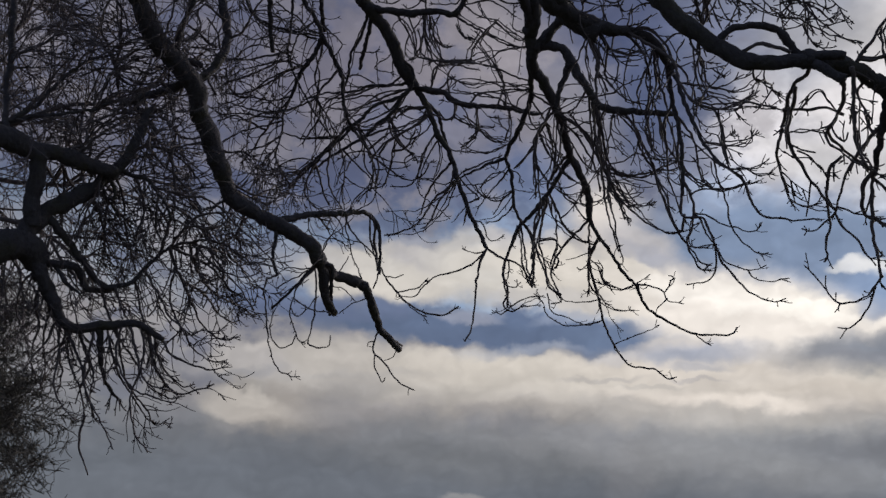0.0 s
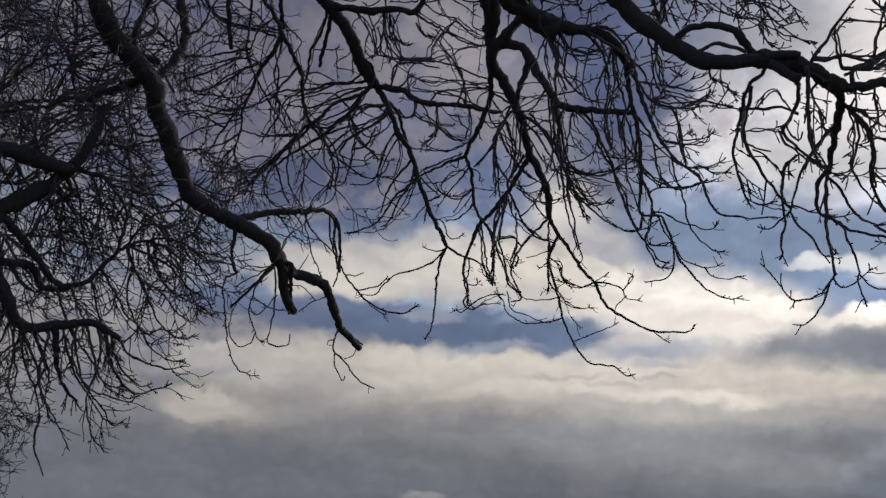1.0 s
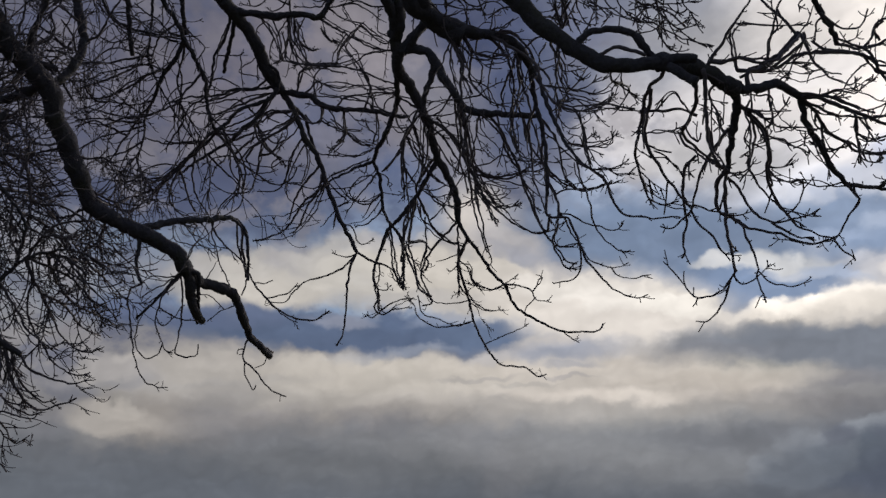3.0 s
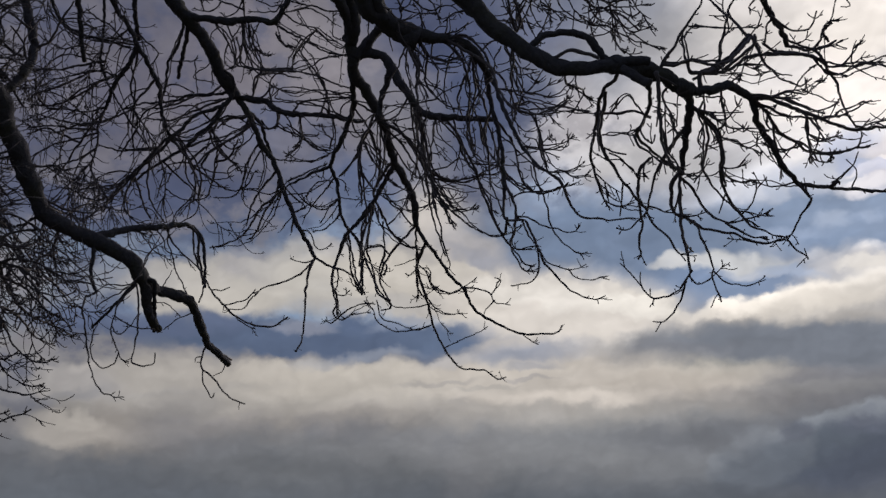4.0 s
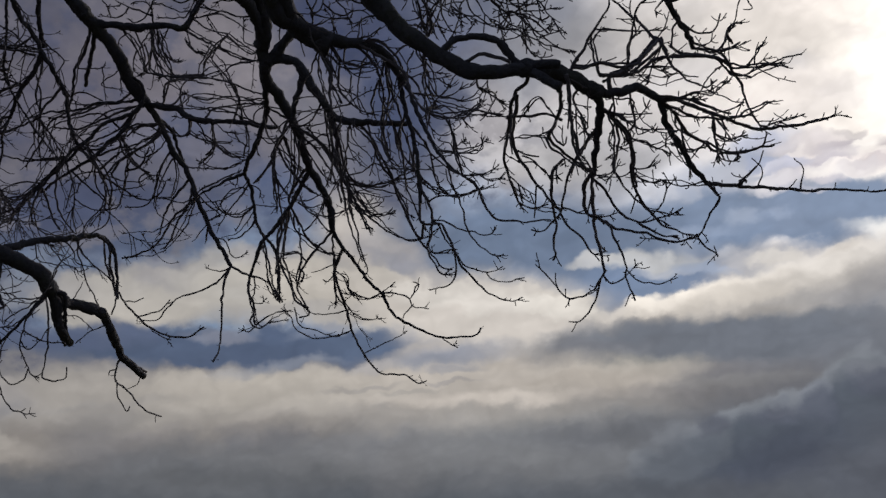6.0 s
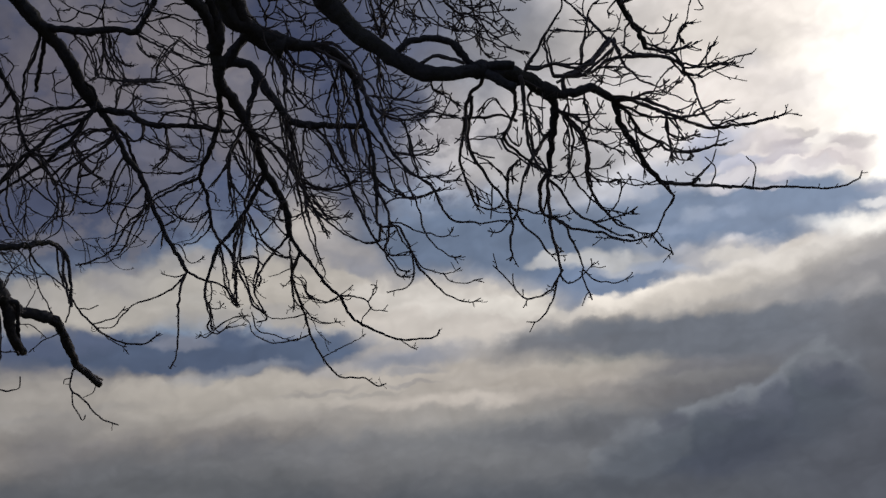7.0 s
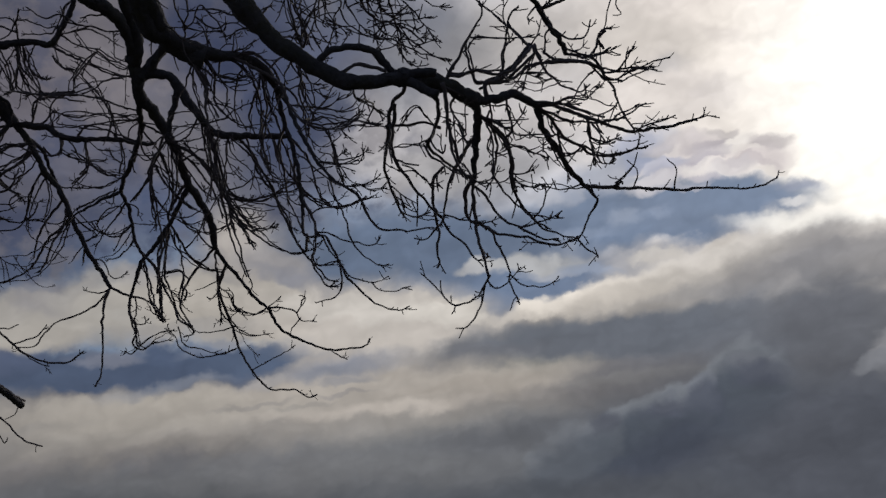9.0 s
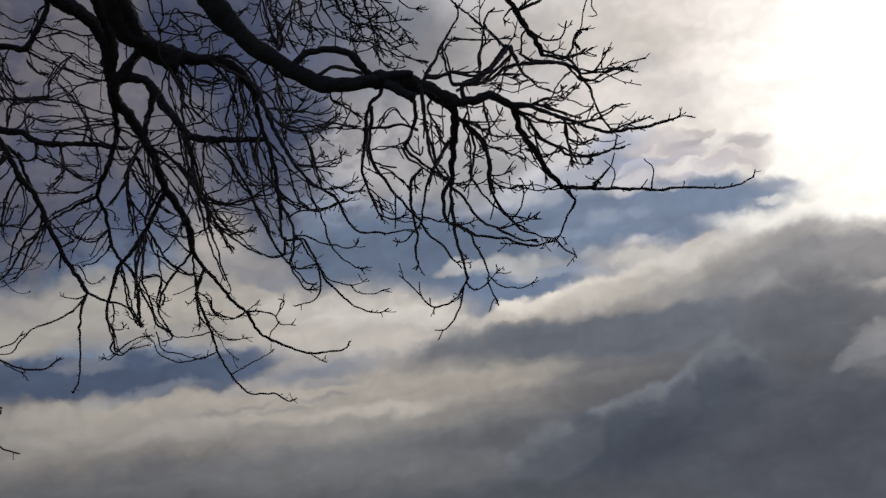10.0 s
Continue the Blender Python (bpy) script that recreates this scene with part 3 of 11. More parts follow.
def twig(start, along, length, radius, into, level):
    """A thin shoot that bends at its nodes, sags, then turns up and outwards at its tip; bears smaller shoots and buds."""
    n = max(4, int(length / 0.05))
    step = length / n
    d = np.array(along) / np.linalg.norm(along)
    p = np.array(start)
    path = [p]
    curl = np.random.randn(3) * 0.05
    zig = np.random.randn(3) * 0.16
    for i in range(n):
        s = i / n
        if np.random.rand() < 0.55:
            zig = -0.75 * zig + np.random.randn(3) * 0.13
        else:
            zig = zig * 0.25
        d = d + zig + curl + np.array((0.045, 0.015, -0.13 if s < 0.5 else 0.13 if level else 0.2))
        d = d / np.linalg.norm(d)
        p = p + d * step * np.random.uniform(0.7, 1.3)
        path.append(p)
    path = np.array(path)
    thick = np.linspace(radius, max(0.0036, radius * 0.55), len(path)) * np.random.uniform(0.88, 1.16, len(path))
    thick[-2:] *= 1.12
    tube(path, thick, 4, into)
    if level >= 0:
        for k in range(np.random.poisson(length * 3.2)):
            spur(path, np.random.randint(1, n), into)
    if level > 0:
        for k in range(np.random.poisson(length * 4.5)):
            i = np.random.randint(1, n)
            twig(path[i], aside(path, i, 0.75, 0.7), length * np.random.uniform(0.15, 0.65), radius * 0.82, into, level - 1)


def aside(path, i, on, out):
    """A way off a path: so much along it, so much to a side."""
    tang = path[min(i + 1, len(path) - 1)] - path[i - 1]
    tang = tang / (np.linalg.norm(tang) + 1e-9)
    side = np.random.randn(3)
    side -= tang * (side @ tang)
    return tang * on + side / np.linalg.norm(side) * out


def spur(path, i, into):
    """A stub of one or two joints that ends in a bud."""
    d = aside(path, i, 0.5, 0.85)
    a = path[i]
    b = a + d * np.random.uniform(0.012, 0.035)
    c = b + (d * 0.7 + np.random.randn(3) * 0.3 + np.array((0, 0, 0.25))) * np.random.uniform(0.01, 0.035)
    tube(np.array([a, b, b + (c - b) * 0.7, c]), np.array([0.0045, 0.0042, 0.0062, 0.0036]), 4, into)


def shoots(path, radii, per_metre, reach, into):
    """Twigs along a branch."""
    run = np.linalg.norm(np.diff(path, axis=0), axis=1)
    for i in range(1, len(path) - 1):
        if radii[i] < 0.02 and per_metre > 0 and np.random.rand() < 3.5 * run[i]:
            spur(path, i, into)
        for k in range(np.random.poisson(per_metre * run[i])):
            a = np.random.uniform(0.5, 1.2)
            along = aside(path, i, math.cos(a), math.sin(a))
            if np.random.rand() < (0.4 if per_metre > 2.6 else 0.92):
                twig(path[i], along, np.random.uniform(0.04, 0.13), 0.006, into, 0)
            else:
                twig(path[i], along, reach * np.random.uniform(0.4, 1.4), min(0.0094, max(0.0062, radii[i] * 0.7)), into, 1)


TREE_X, TREE_Y = -7.2, 10.2
tree = tagged(new("bare_tree"), "large leafless tree with dark drooping crooked limbs over grass", "tree")
tree.location = (TREE_X, TREE_Y, 0)
REACH, twigs_of = {}, {}


def rooted(ob):
    """Keep world places under the tree's foot."""
    ob.matrix_parent_inverse = Matrix.Translation((-TREE_X, -TREE_Y, 0))
    return ob


def limb(r0, r1, per_metre, *points, reach=0.4, label=""):
    ob, path, radii = wood("limb", tree, r0, r1, points, label)
    rooted(ob)
    REACH[ob], twigs_of[ob] = reach, ([], [])
    shoots(path, radii, per_metre, reach, twigs_of[ob])
    return ob


def branch(parent, r0, r1, per_metre, *points, reach=0.0):
    ob, path, radii = wood("branch", parent, r0, r1, points)
    shoots(path, radii, per_metre, reach or REACH[parent], twigs_of[parent])
    if r1 < 0.012 and per_metre > 0:
        for k in range(2):
            twig(path[-3], path[-1] - path[-4] + np.random.randn(3) * 0.06, np.random.uniform(0.05, 0.14), 0.005, twigs_of[parent], 0)


# ---- ground ----
into = ([], [])
SPAN = 60
for i in range(SPAN + 1):
    for j in range(SPAN + 1):
        x, y = [math.copysign(abs(k / (SPAN / 2) - 1) ** 3 * 2000, k - SPAN / 2) for k in (i, j)]
        near = math.hypot(x, y) < 300
        into[0].append((x, y, noise.noise(Vector((x / 9, y / 9, 0))) * 0.12 - 0.05 if near else -0.3))
for i in range(SPAN):
    for j in range(SPAN):
        a = i * (SPAN + 1) + j
        into[1].append((a, a + SPAN + 1, a + SPAN + 2, a + 1))
ground = part("ground", into, GRASS, None, "short winter grass reaching to the horizon", "structure")

# ---- the tree over the camera ----
path = crooked(smooth([(TREE_X, TREE_Y, -0.3), (TREE_X + 0.1, TREE_Y, 2), (TREE_X, TREE_Y + 0.2, 5), (TREE_X + 0.25, TREE_Y + 0.1, 8), (TREE_X + 0.6, TREE_Y + 0.2, 10.5), (TREE_X + 0.9, TREE_Y + 0.4, 13)], 0.15), 0.06, 0.8)
s = np.linspace(0, 1, len(path))
into = ([], [])
tube(path, 0.62 - 0.42 * s + 0.3 * np.exp(-s * 18), 20, into)
rooted(part("trunk", into, BARK, tree, "thick dark furrowed trunk"))


limb_l1 = limb(0.111, 0.080, 0.0, (-3.20, 8.87, 8.69), (-3.16, 9.04, 8.54), (-3.10, 9.21, 8.39), (-2.95, 9.47, 8.15), (-2.77, 9.67, 7.99), (-2.64, 9.83, 7.84), (-2.61, 10.00, 7.65), (-2.51, 10.19, 7.41), (-2.40, 10.39, 7.17), (-2.32, 10.55, 6.95), (-2.16, 10.68, 6.84), (-1.90, 10.81, 6.74), (-1.66, 10.92, 6.65), (-1.46, 11.03, 6.54), (-1.37, 11.14, 6.39), reach=0.75, label="thick crooked limb ending in sawn-off stubs")
branch(limb_l1, 0.1663, 0.1108, 0, (-6.73, 10.35, 9.60), (-4.96, 9.61, 9.65), (-3.31, 8.43, 9.08), (-3.20, 8.87, 8.69))
branch(limb_l1, 0.0636, 0.0460, 0.0, (-1.39, 11.12, 6.42), (-1.35, 11.29, 6.28), (-1.34, 11.46, 6.14), (-1.31, 11.60, 6.06), (-1.25, 11.74, 6.01), reach=0.2)
branch(limb_l1, 0.0255, 0.0197, 0.0, (-1.37, 11.19, 6.36), (-1.26, 11.20, 6.38), (-1.26, 11.38, 6.25), (-1.28, 11.56, 6.12), (-1.31, 11.74, 5.99), reach=0.2)
branch(limb_l1, 0.0668, 0.0387, 0.0, (-1.40, 11.11, 6.43), (-1.31, 11.31, 6.40), (-1.25, 11.50, 6.39), (-1.08, 11.69, 6.41), (-0.91, 11.89, 6.37), (-0.85, 12.13, 6.23), (-0.77, 12.37, 6.07), (-0.65, 12.58, 5.99), (-0.54, 12.78, 5.92), reach=0.2)
branch(limb_l1, 0.0174, 0.0142, 0.0, (-0.67, 12.54, 6.01), (-0.59, 12.70, 6.01), (-0.51, 12.86, 6.00), reach=0.2)
branch(limb_l1, 0.0138, 0.0084, 0.8, (-0.76, 12.39, 6.06), (-0.82, 12.38, 5.93), (-0.83, 12.39, 5.75), (-0.70, 12.39, 5.63), (-0.60, 12.39, 5.47), (-0.48, 12.39, 5.35), (-0.34, 12.36, 5.28), reach=0.2)
branch(limb_l1, 0.0102, 0.0068, 0.0, (-0.82, 12.39, 5.74), (-0.82, 12.41, 5.58), (-0.72, 12.45, 5.41), (-0.69, 12.41, 5.45), reach=0.2)
branch(limb_l1, 0.0086, 0.0051, 0.0, (-0.82, 12.38, 5.89), (-0.90, 12.39, 5.89), (-0.91, 12.42, 5.84), reach=0.2)
branch(limb_l1, 0.0070, 0.0053, 0.0, (-0.57, 12.72, 5.94), (-0.62, 12.77, 5.82), (-0.73, 12.78, 5.78), reach=0.2)
branch(limb_l1, 0.0442, 0.0271, 3.2, (-1.92, 10.79, 6.75), (-1.74, 10.97, 6.85), (-1.54, 11.14, 6.99), (-1.21, 11.32, 7.09), (-0.99, 11.49, 7.20), (-0.87, 11.68, 7.25), reach=0.2)
branch(limb_l1, 0.0237, 0.0167, 0.8, (-0.87, 11.68, 7.25), (-0.78, 11.68, 7.14), (-0.75, 11.70, 6.96), (-0.74, 11.75, 6.73), (-0.75, 11.78, 6.52), reach=0.2)
branch(limb_l1, 0.0203, 0.0135, 0.8, (-0.91, 11.62, 7.24), (-0.82, 11.67, 7.14), (-0.82, 11.76, 6.92), (-0.79, 11.84, 6.73), (-0.78, 11.88, 6.60), reach=0.2)
branch(limb_l1, 0.0136, 0.0118, 0.8, (-0.87, 11.68, 7.25), (-0.87, 11.79, 7.00), (-0.81, 11.89, 6.79), (-0.73, 11.95, 6.63), (-0.65, 12.01, 6.51), (-0.53, 12.06, 6.38), (-0.40, 12.11, 6.26), (-0.23, 12.14, 6.18), (0.01, 12.15, 6.15), (0.19, 12.11, 6.24), reach=0.2)
branch(limb_l1, 0.0085, 0.0067, 0.8, (-0.57, 12.05, 6.42), (-0.43, 12.07, 6.26), (-0.30, 12.08, 6.14), (-0.19, 12.06, 6.09), reach=0.2)
branch(limb_l1, 0.0102, 0.0068, 1.6, (-0.54, 12.05, 6.40), (-0.37, 12.07, 6.44), (-0.26, 12.07, 6.50), (-0.18, 12.06, 6.59), reach=0.2)
branch(limb_l1, 0.0117, 0.0100, 0.0, (-0.74, 11.76, 6.64), (-0.77, 11.78, 6.48), (-0.82, 11.79, 6.34), reach=0.2)
branch(limb_l1, 0.0085, 0.0068, 0.0, (-0.69, 11.98, 6.57), (-0.57, 11.98, 6.56), (-0.47, 11.96, 6.59), reach=0.2)
branch(limb_l1, 0.0100, 0.0083, 1.6, (-1.11, 11.40, 7.14), (-1.14, 11.47, 7.00), (-1.10, 11.54, 6.85), (-1.06, 11.63, 6.68), (-0.99, 11.70, 6.53), (-0.94, 11.76, 6.41), reach=0.2)
branch(limb_l1, 0.0132, 0.0083, 1.6, (-1.15, 11.37, 7.12), (-1.05, 11.47, 6.90), (-0.88, 11.54, 6.75), (-0.76, 11.60, 6.63), reach=0.2)
branch(limb_l1, 0.0081, 0.0049, 1.6, (-1.54, 11.14, 6.99), (-1.52, 11.23, 6.82), (-1.39, 11.28, 6.77), (-1.19, 11.32, 6.75), (-1.12, 11.36, 6.70), reach=0.2)
branch(limb_l1, 0.0099, 0.0050, 3.2, (-1.27, 11.29, 7.08), (-1.18, 11.38, 6.96), (-1.15, 11.47, 6.86), (-0.95, 11.53, 6.81), (-0.89, 11.62, 6.71), reach=0.2)
branch(limb_l1, 0.0098, 0.0050, 3.2, (-1.45, 11.19, 7.02), (-1.36, 11.30, 6.93), (-1.27, 11.42, 6.83), (-1.11, 11.53, 6.76), reach=0.2)
branch(limb_l1, 0.0285, 0.0157, 0.0, (-1.83, 10.84, 6.72), (-1.85, 10.88, 6.55), (-1.87, 10.92, 6.40), (-1.86, 10.97, 6.25), (-1.81, 10.98, 6.18), reach=0.2)
branch(limb_l1, 0.0318, 0.0095, 0.0, (-1.43, 11.07, 6.48), (-1.44, 11.11, 6.40), (-1.43, 11.15, 6.33), reach=0.2)
branch(limb_l1, 0.0223, 0.0128, 0.0, (-1.43, 11.14, 6.36), (-1.54, 11.19, 6.26), (-1.67, 11.25, 6.13), (-1.80, 11.30, 6.02), (-1.92, 11.35, 5.92), reach=0.2)
branch(limb_l1, 0.0127, 0.0078, 0.0, (-1.43, 11.15, 6.33), (-1.42, 11.24, 6.06), (-1.44, 11.31, 5.81), (-1.49, 11.36, 5.57), (-1.46, 11.36, 5.50), (-1.33, 11.36, 5.47), (-1.26, 11.34, 5.49), (-1.24, 11.28, 5.58), reach=0.2)
branch(limb_l1, 0.0127, 0.0062, 0.8, (-1.43, 11.15, 6.33), (-1.60, 11.16, 6.13), (-1.66, 11.16, 5.96), (-1.69, 11.15, 5.82), (-1.63, 11.17, 5.63), (-1.58, 11.16, 5.50), (-1.49, 11.14, 5.44), reach=0.2)
branch(limb_l1, 0.0078, 0.0064, 0.0, (-1.60, 11.17, 5.56), (-1.66, 11.24, 5.46), (-1.78, 11.28, 5.44), (-1.86, 11.29, 5.51), (-1.91, 11.29, 5.61), (-1.90, 11.27, 5.80), (-1.84, 11.28, 5.94), reach=0.2)
branch(limb_l1, 0.0126, 0.0062, 0.8, (-1.81, 10.98, 6.18), (-1.95, 10.99, 6.09), (-1.93, 11.10, 5.74), (-1.90, 11.16, 5.50), (-1.85, 11.21, 5.29), (-1.77, 11.23, 5.17), (-1.66, 11.24, 5.10), (-1.54, 11.23, 5.09), reach=0.2)
branch(limb_l1, 0.0095, 0.0063, 0.8, (-1.43, 11.15, 6.33), (-1.60, 11.11, 6.31), (-1.75, 11.08, 6.30), (-1.87, 11.08, 6.20), reach=0.2)
branch(limb_l1, 0.0095, 0.0064, 0.8, (-1.43, 11.15, 6.33), (-1.64, 11.20, 6.25), (-1.77, 11.25, 6.20), (-1.87, 11.30, 6.15), reach=0.2)
branch(limb_l1, 0.0095, 0.0063, 1.6, (-1.65, 11.16, 5.97), (-1.50, 11.22, 5.88), (-1.40, 11.25, 5.86), (-1.25, 11.28, 5.85), reach=0.2)
branch(limb_l1, 0.0079, 0.0047, 1.6, (-1.68, 11.15, 5.86), (-1.61, 11.19, 5.77), (-1.49, 11.17, 5.86), (-1.40, 11.13, 5.98), reach=0.2)
branch(limb_l1, 0.0084, 0.0051, 1.6, (-0.88, 12.00, 6.31), (-1.04, 12.03, 6.26), (-1.16, 12.07, 6.21), (-1.24, 12.11, 6.15), reach=0.2)
branch(limb_l1, 0.0065, 0.0048, 0.8, (-1.26, 11.43, 6.22), (-1.15, 11.45, 6.21), (-1.08, 11.44, 6.14), (-0.99, 11.45, 6.04), reach=0.2)
branch(limb_l1, 0.0065, 0.0049, 0.0, (-1.23, 11.52, 6.39), (-1.13, 11.48, 6.54), (-1.09, 11.47, 6.62), reach=0.2)
branch(limb_l1, 0.0467, 0.0534, 0.0, (-2.66, 9.80, 7.87), (-2.52, 9.88, 8.08), (-2.41, 9.92, 8.32), (-2.36, 9.95, 8.56), (-2.41, 9.94, 8.81), (-2.47, 9.92, 9.06), (-2.53, 9.84, 9.39))
branch(limb_l1, 0.0189, 0.0126, 4.8, (-2.55, 9.86, 8.04), (-2.49, 9.94, 7.93), (-2.44, 9.98, 7.86))
branch(limb_l1, 0.0498, 0.0407, 4.8, (-2.70, 9.76, 7.91), (-2.96, 9.99, 7.94), (-3.23, 10.20, 7.99), (-3.48, 10.41, 8.06), (-3.67, 10.61, 8.15))
branch(limb_l1, 0.0191, 0.0094, 9.6, (-2.96, 9.99, 7.94), (-3.03, 9.88, 8.00), (-2.94, 9.79, 8.08), (-2.80, 9.71, 8.17))
branch(limb_l1, 0.0266, 0.0134, 9.6, (-3.48, 10.41, 8.06), (-3.37, 10.54, 7.94), (-3.26, 10.69, 7.81), (-3.34, 10.81, 7.61))
branch(limb_l1, 0.0249, 0.0204, 4.8, (-2.82, 9.61, 8.03), (-2.85, 9.74, 8.34), (-2.86, 9.86, 8.64), (-2.86, 10.00, 8.93), (-2.86, 10.06, 9.33))
branch(limb_l1, 0.0131, 0.0066, 9.6, (-2.86, 9.93, 8.77), (-2.71, 10.06, 8.71), (-2.63, 10.17, 8.67), (-2.55, 10.25, 8.65))

limb_lc = limb(0.244, 0.130, 0.0, (-4.86, 9.02, 5.59), (-4.55, 9.22, 5.68), (-4.30, 9.37, 5.78), (-4.14, 9.47, 5.86), (-4.03, 9.58, 5.87), (-3.95, 9.73, 5.78), reach=0.75)
branch(limb_lc, 0.3659, 0.2440, 0, (-6.95, 10.35, 5.90), (-5.91, 9.69, 5.85), (-5.36, 8.71, 5.46), (-4.86, 9.02, 5.59))

limb_la = limb(0.138, 0.065, 0.0, (-4.87, 8.41, 6.75), (-4.56, 8.64, 6.77), (-4.27, 8.86, 6.74), (-4.11, 9.00, 6.75), (-3.94, 9.15, 6.72), (-3.72, 9.29, 6.74), (-3.54, 9.43, 6.72), (-3.38, 9.55, 6.72), (-3.29, 9.63, 6.73), reach=0.75)
branch(limb_la, 0.2066, 0.1378, 0, (-6.95, 10.35, 7.20), (-5.91, 9.38, 7.17), (-5.35, 8.06, 6.72), (-4.87, 8.41, 6.75))
branch(limb_la, 0.0819, 0.0877, 0.0, (-3.90, 9.17, 6.72), (-3.92, 9.28, 6.51), (-3.96, 9.36, 6.31), (-3.97, 9.47, 6.06))
branch(limb_lc, 0.0996, 0.0369, 0.0, (-4.05, 9.56, 5.87), (-4.02, 9.50, 6.04), (-3.90, 9.55, 6.25), (-3.63, 9.64, 6.47), (-3.42, 9.70, 6.69), (-3.25, 9.73, 6.92), (-3.13, 9.71, 7.20), (-3.09, 9.69, 7.43), (-3.02, 9.73, 7.55))
branch(limb_lc, 0.0271, 0.0148, 4.8, (-3.30, 9.72, 6.85), (-3.19, 9.76, 6.77), (-3.02, 9.79, 6.74), (-2.90, 9.86, 6.60), (-2.82, 9.90, 6.49), (-2.77, 9.94, 6.35))
branch(limb_lc, 0.0240, 0.0120, 4.8, (-3.39, 9.71, 6.73), (-3.32, 9.81, 6.60), (-3.36, 9.88, 6.48), (-3.28, 9.98, 6.37))
branch(limb_lc, 0.0849, 0.0265, 0.0, (-4.06, 9.55, 5.87), (-3.96, 9.67, 5.73), (-3.84, 9.81, 5.52), (-3.76, 9.93, 5.33), (-3.64, 10.02, 5.22), (-3.38, 10.11, 5.27), (-3.10, 10.19, 5.32), (-2.96, 10.25, 5.28), (-2.82, 10.33, 5.20))
branch(limb_lc, 0.0441, 0.0182, 4.8, (-3.94, 9.53, 6.18), (-3.83, 9.62, 6.16), (-3.72, 9.75, 6.04), (-3.62, 9.88, 5.91), (-3.54, 9.99, 5.81), (-3.46, 10.10, 5.72), (-3.32, 10.18, 5.71), (-3.17, 10.23, 5.80), (-3.07, 10.24, 5.93), (-2.95, 10.25, 6.07), (-2.83, 10.27, 6.20))
branch(limb_lc, 0.0206, 0.0117, 9.6, (-2.83, 10.27, 6.20), (-2.64, 10.27, 6.24), (-2.47, 10.31, 6.20), (-2.35, 10.34, 6.12), (-2.26, 10.37, 6.03))
branch(limb_lc, 0.0205, 0.0120, 9.6, (-2.93, 10.25, 6.10), (-2.85, 10.19, 6.40), (-2.80, 10.12, 6.69), (-2.82, 10.05, 6.92), (-2.87, 9.97, 7.15))
branch(limb_lc, 0.0206, 0.0119, 9.6, (-2.84, 10.26, 6.19), (-2.79, 10.38, 6.04), (-2.72, 10.50, 5.89), (-2.64, 10.64, 5.69))
branch(limb_lc, 0.0472, 0.0272, 0.0, (-3.95, 9.73, 5.78), (-3.69, 9.88, 5.82), (-3.63, 9.99, 5.78), (-3.58, 10.12, 5.68), (-3.47, 10.22, 5.69), (-3.35, 10.30, 5.75))
branch(limb_lc, 0.0266, 0.0117, 4.8, (-3.83, 9.80, 5.80), (-3.72, 9.87, 5.64), (-3.59, 9.93, 5.54), (-3.53, 9.91, 5.56))
branch(limb_lc, 0.0176, 0.0089, 4.8, (-4.04, 9.54, 5.93), (-3.89, 9.67, 5.88), (-3.84, 9.81, 5.73))
branch(limb_la, 0.0320, 0.0282, 4.8, (-4.11, 9.00, 6.75), (-4.20, 9.01, 6.95), (-4.24, 9.03, 7.19), (-4.25, 8.98, 7.54), (-4.26, 8.91, 7.90), (-4.27, 8.84, 8.25), (-4.28, 8.79, 8.56))
branch(limb_la, 0.0265, 0.0119, 9.6, (-4.20, 9.01, 6.94), (-3.97, 9.03, 7.13), (-3.75, 8.99, 7.39), (-3.58, 8.99, 7.56), (-3.45, 9.01, 7.66), (-3.28, 9.04, 7.75))
branch(limb_la, 0.0236, 0.0119, 9.6, (-4.20, 9.01, 6.95), (-3.98, 9.09, 7.06), (-3.74, 9.18, 7.15), (-3.50, 9.27, 7.24), (-3.31, 9.31, 7.36))
branch(limb_la, 0.0182, 0.0093, 14.4, (-4.25, 8.96, 7.67), (-4.07, 9.03, 7.81), (-3.88, 9.06, 8.00), (-3.79, 9.04, 8.19), (-3.69, 8.95, 8.47))
branch(limb_la, 0.0118, 0.0059, 14.4, (-3.77, 9.00, 7.37), (-3.60, 8.87, 7.64), (-3.64, 8.74, 7.78), (-3.82, 8.65, 7.77))
branch(limb_la, 0.0176, 0.0125, 9.6, (-3.76, 9.26, 6.74), (-3.58, 9.45, 6.95), (-3.42, 9.59, 7.20), (-3.26, 9.75, 7.42), (-3.17, 9.92, 7.56))
branch(limb_la, 0.0147, 0.0094, 14.4, (-3.59, 9.39, 6.73), (-3.56, 9.44, 7.05), (-3.55, 9.46, 7.39), (-3.46, 9.49, 7.74), (-3.43, 9.59, 7.95))
branch(limb_la, 0.0156, 0.0095, 14.4, (-3.43, 9.57, 7.91), (-3.37, 9.49, 8.17), (-3.40, 9.40, 8.38), (-3.42, 9.23, 8.69))
branch(limb_la, 0.0125, 0.0063, 14.4, (-3.43, 9.57, 7.91), (-3.19, 9.71, 7.96), (-2.98, 9.77, 8.11))
branch(limb_la, 0.0125, 0.0061, 14.4, (-3.44, 9.55, 7.87), (-3.29, 9.61, 7.76), (-3.09, 9.61, 7.76), (-2.91, 9.59, 7.78))
branch(limb_lc, 0.0380, 0.0110, 12.0, (-3.40, 10.10, 5.26), (-3.40, 10.23, 5.06), (-3.39, 10.36, 4.86), (-3.33, 10.47, 4.72), (-3.24, 10.58, 4.64), reach=0.27)
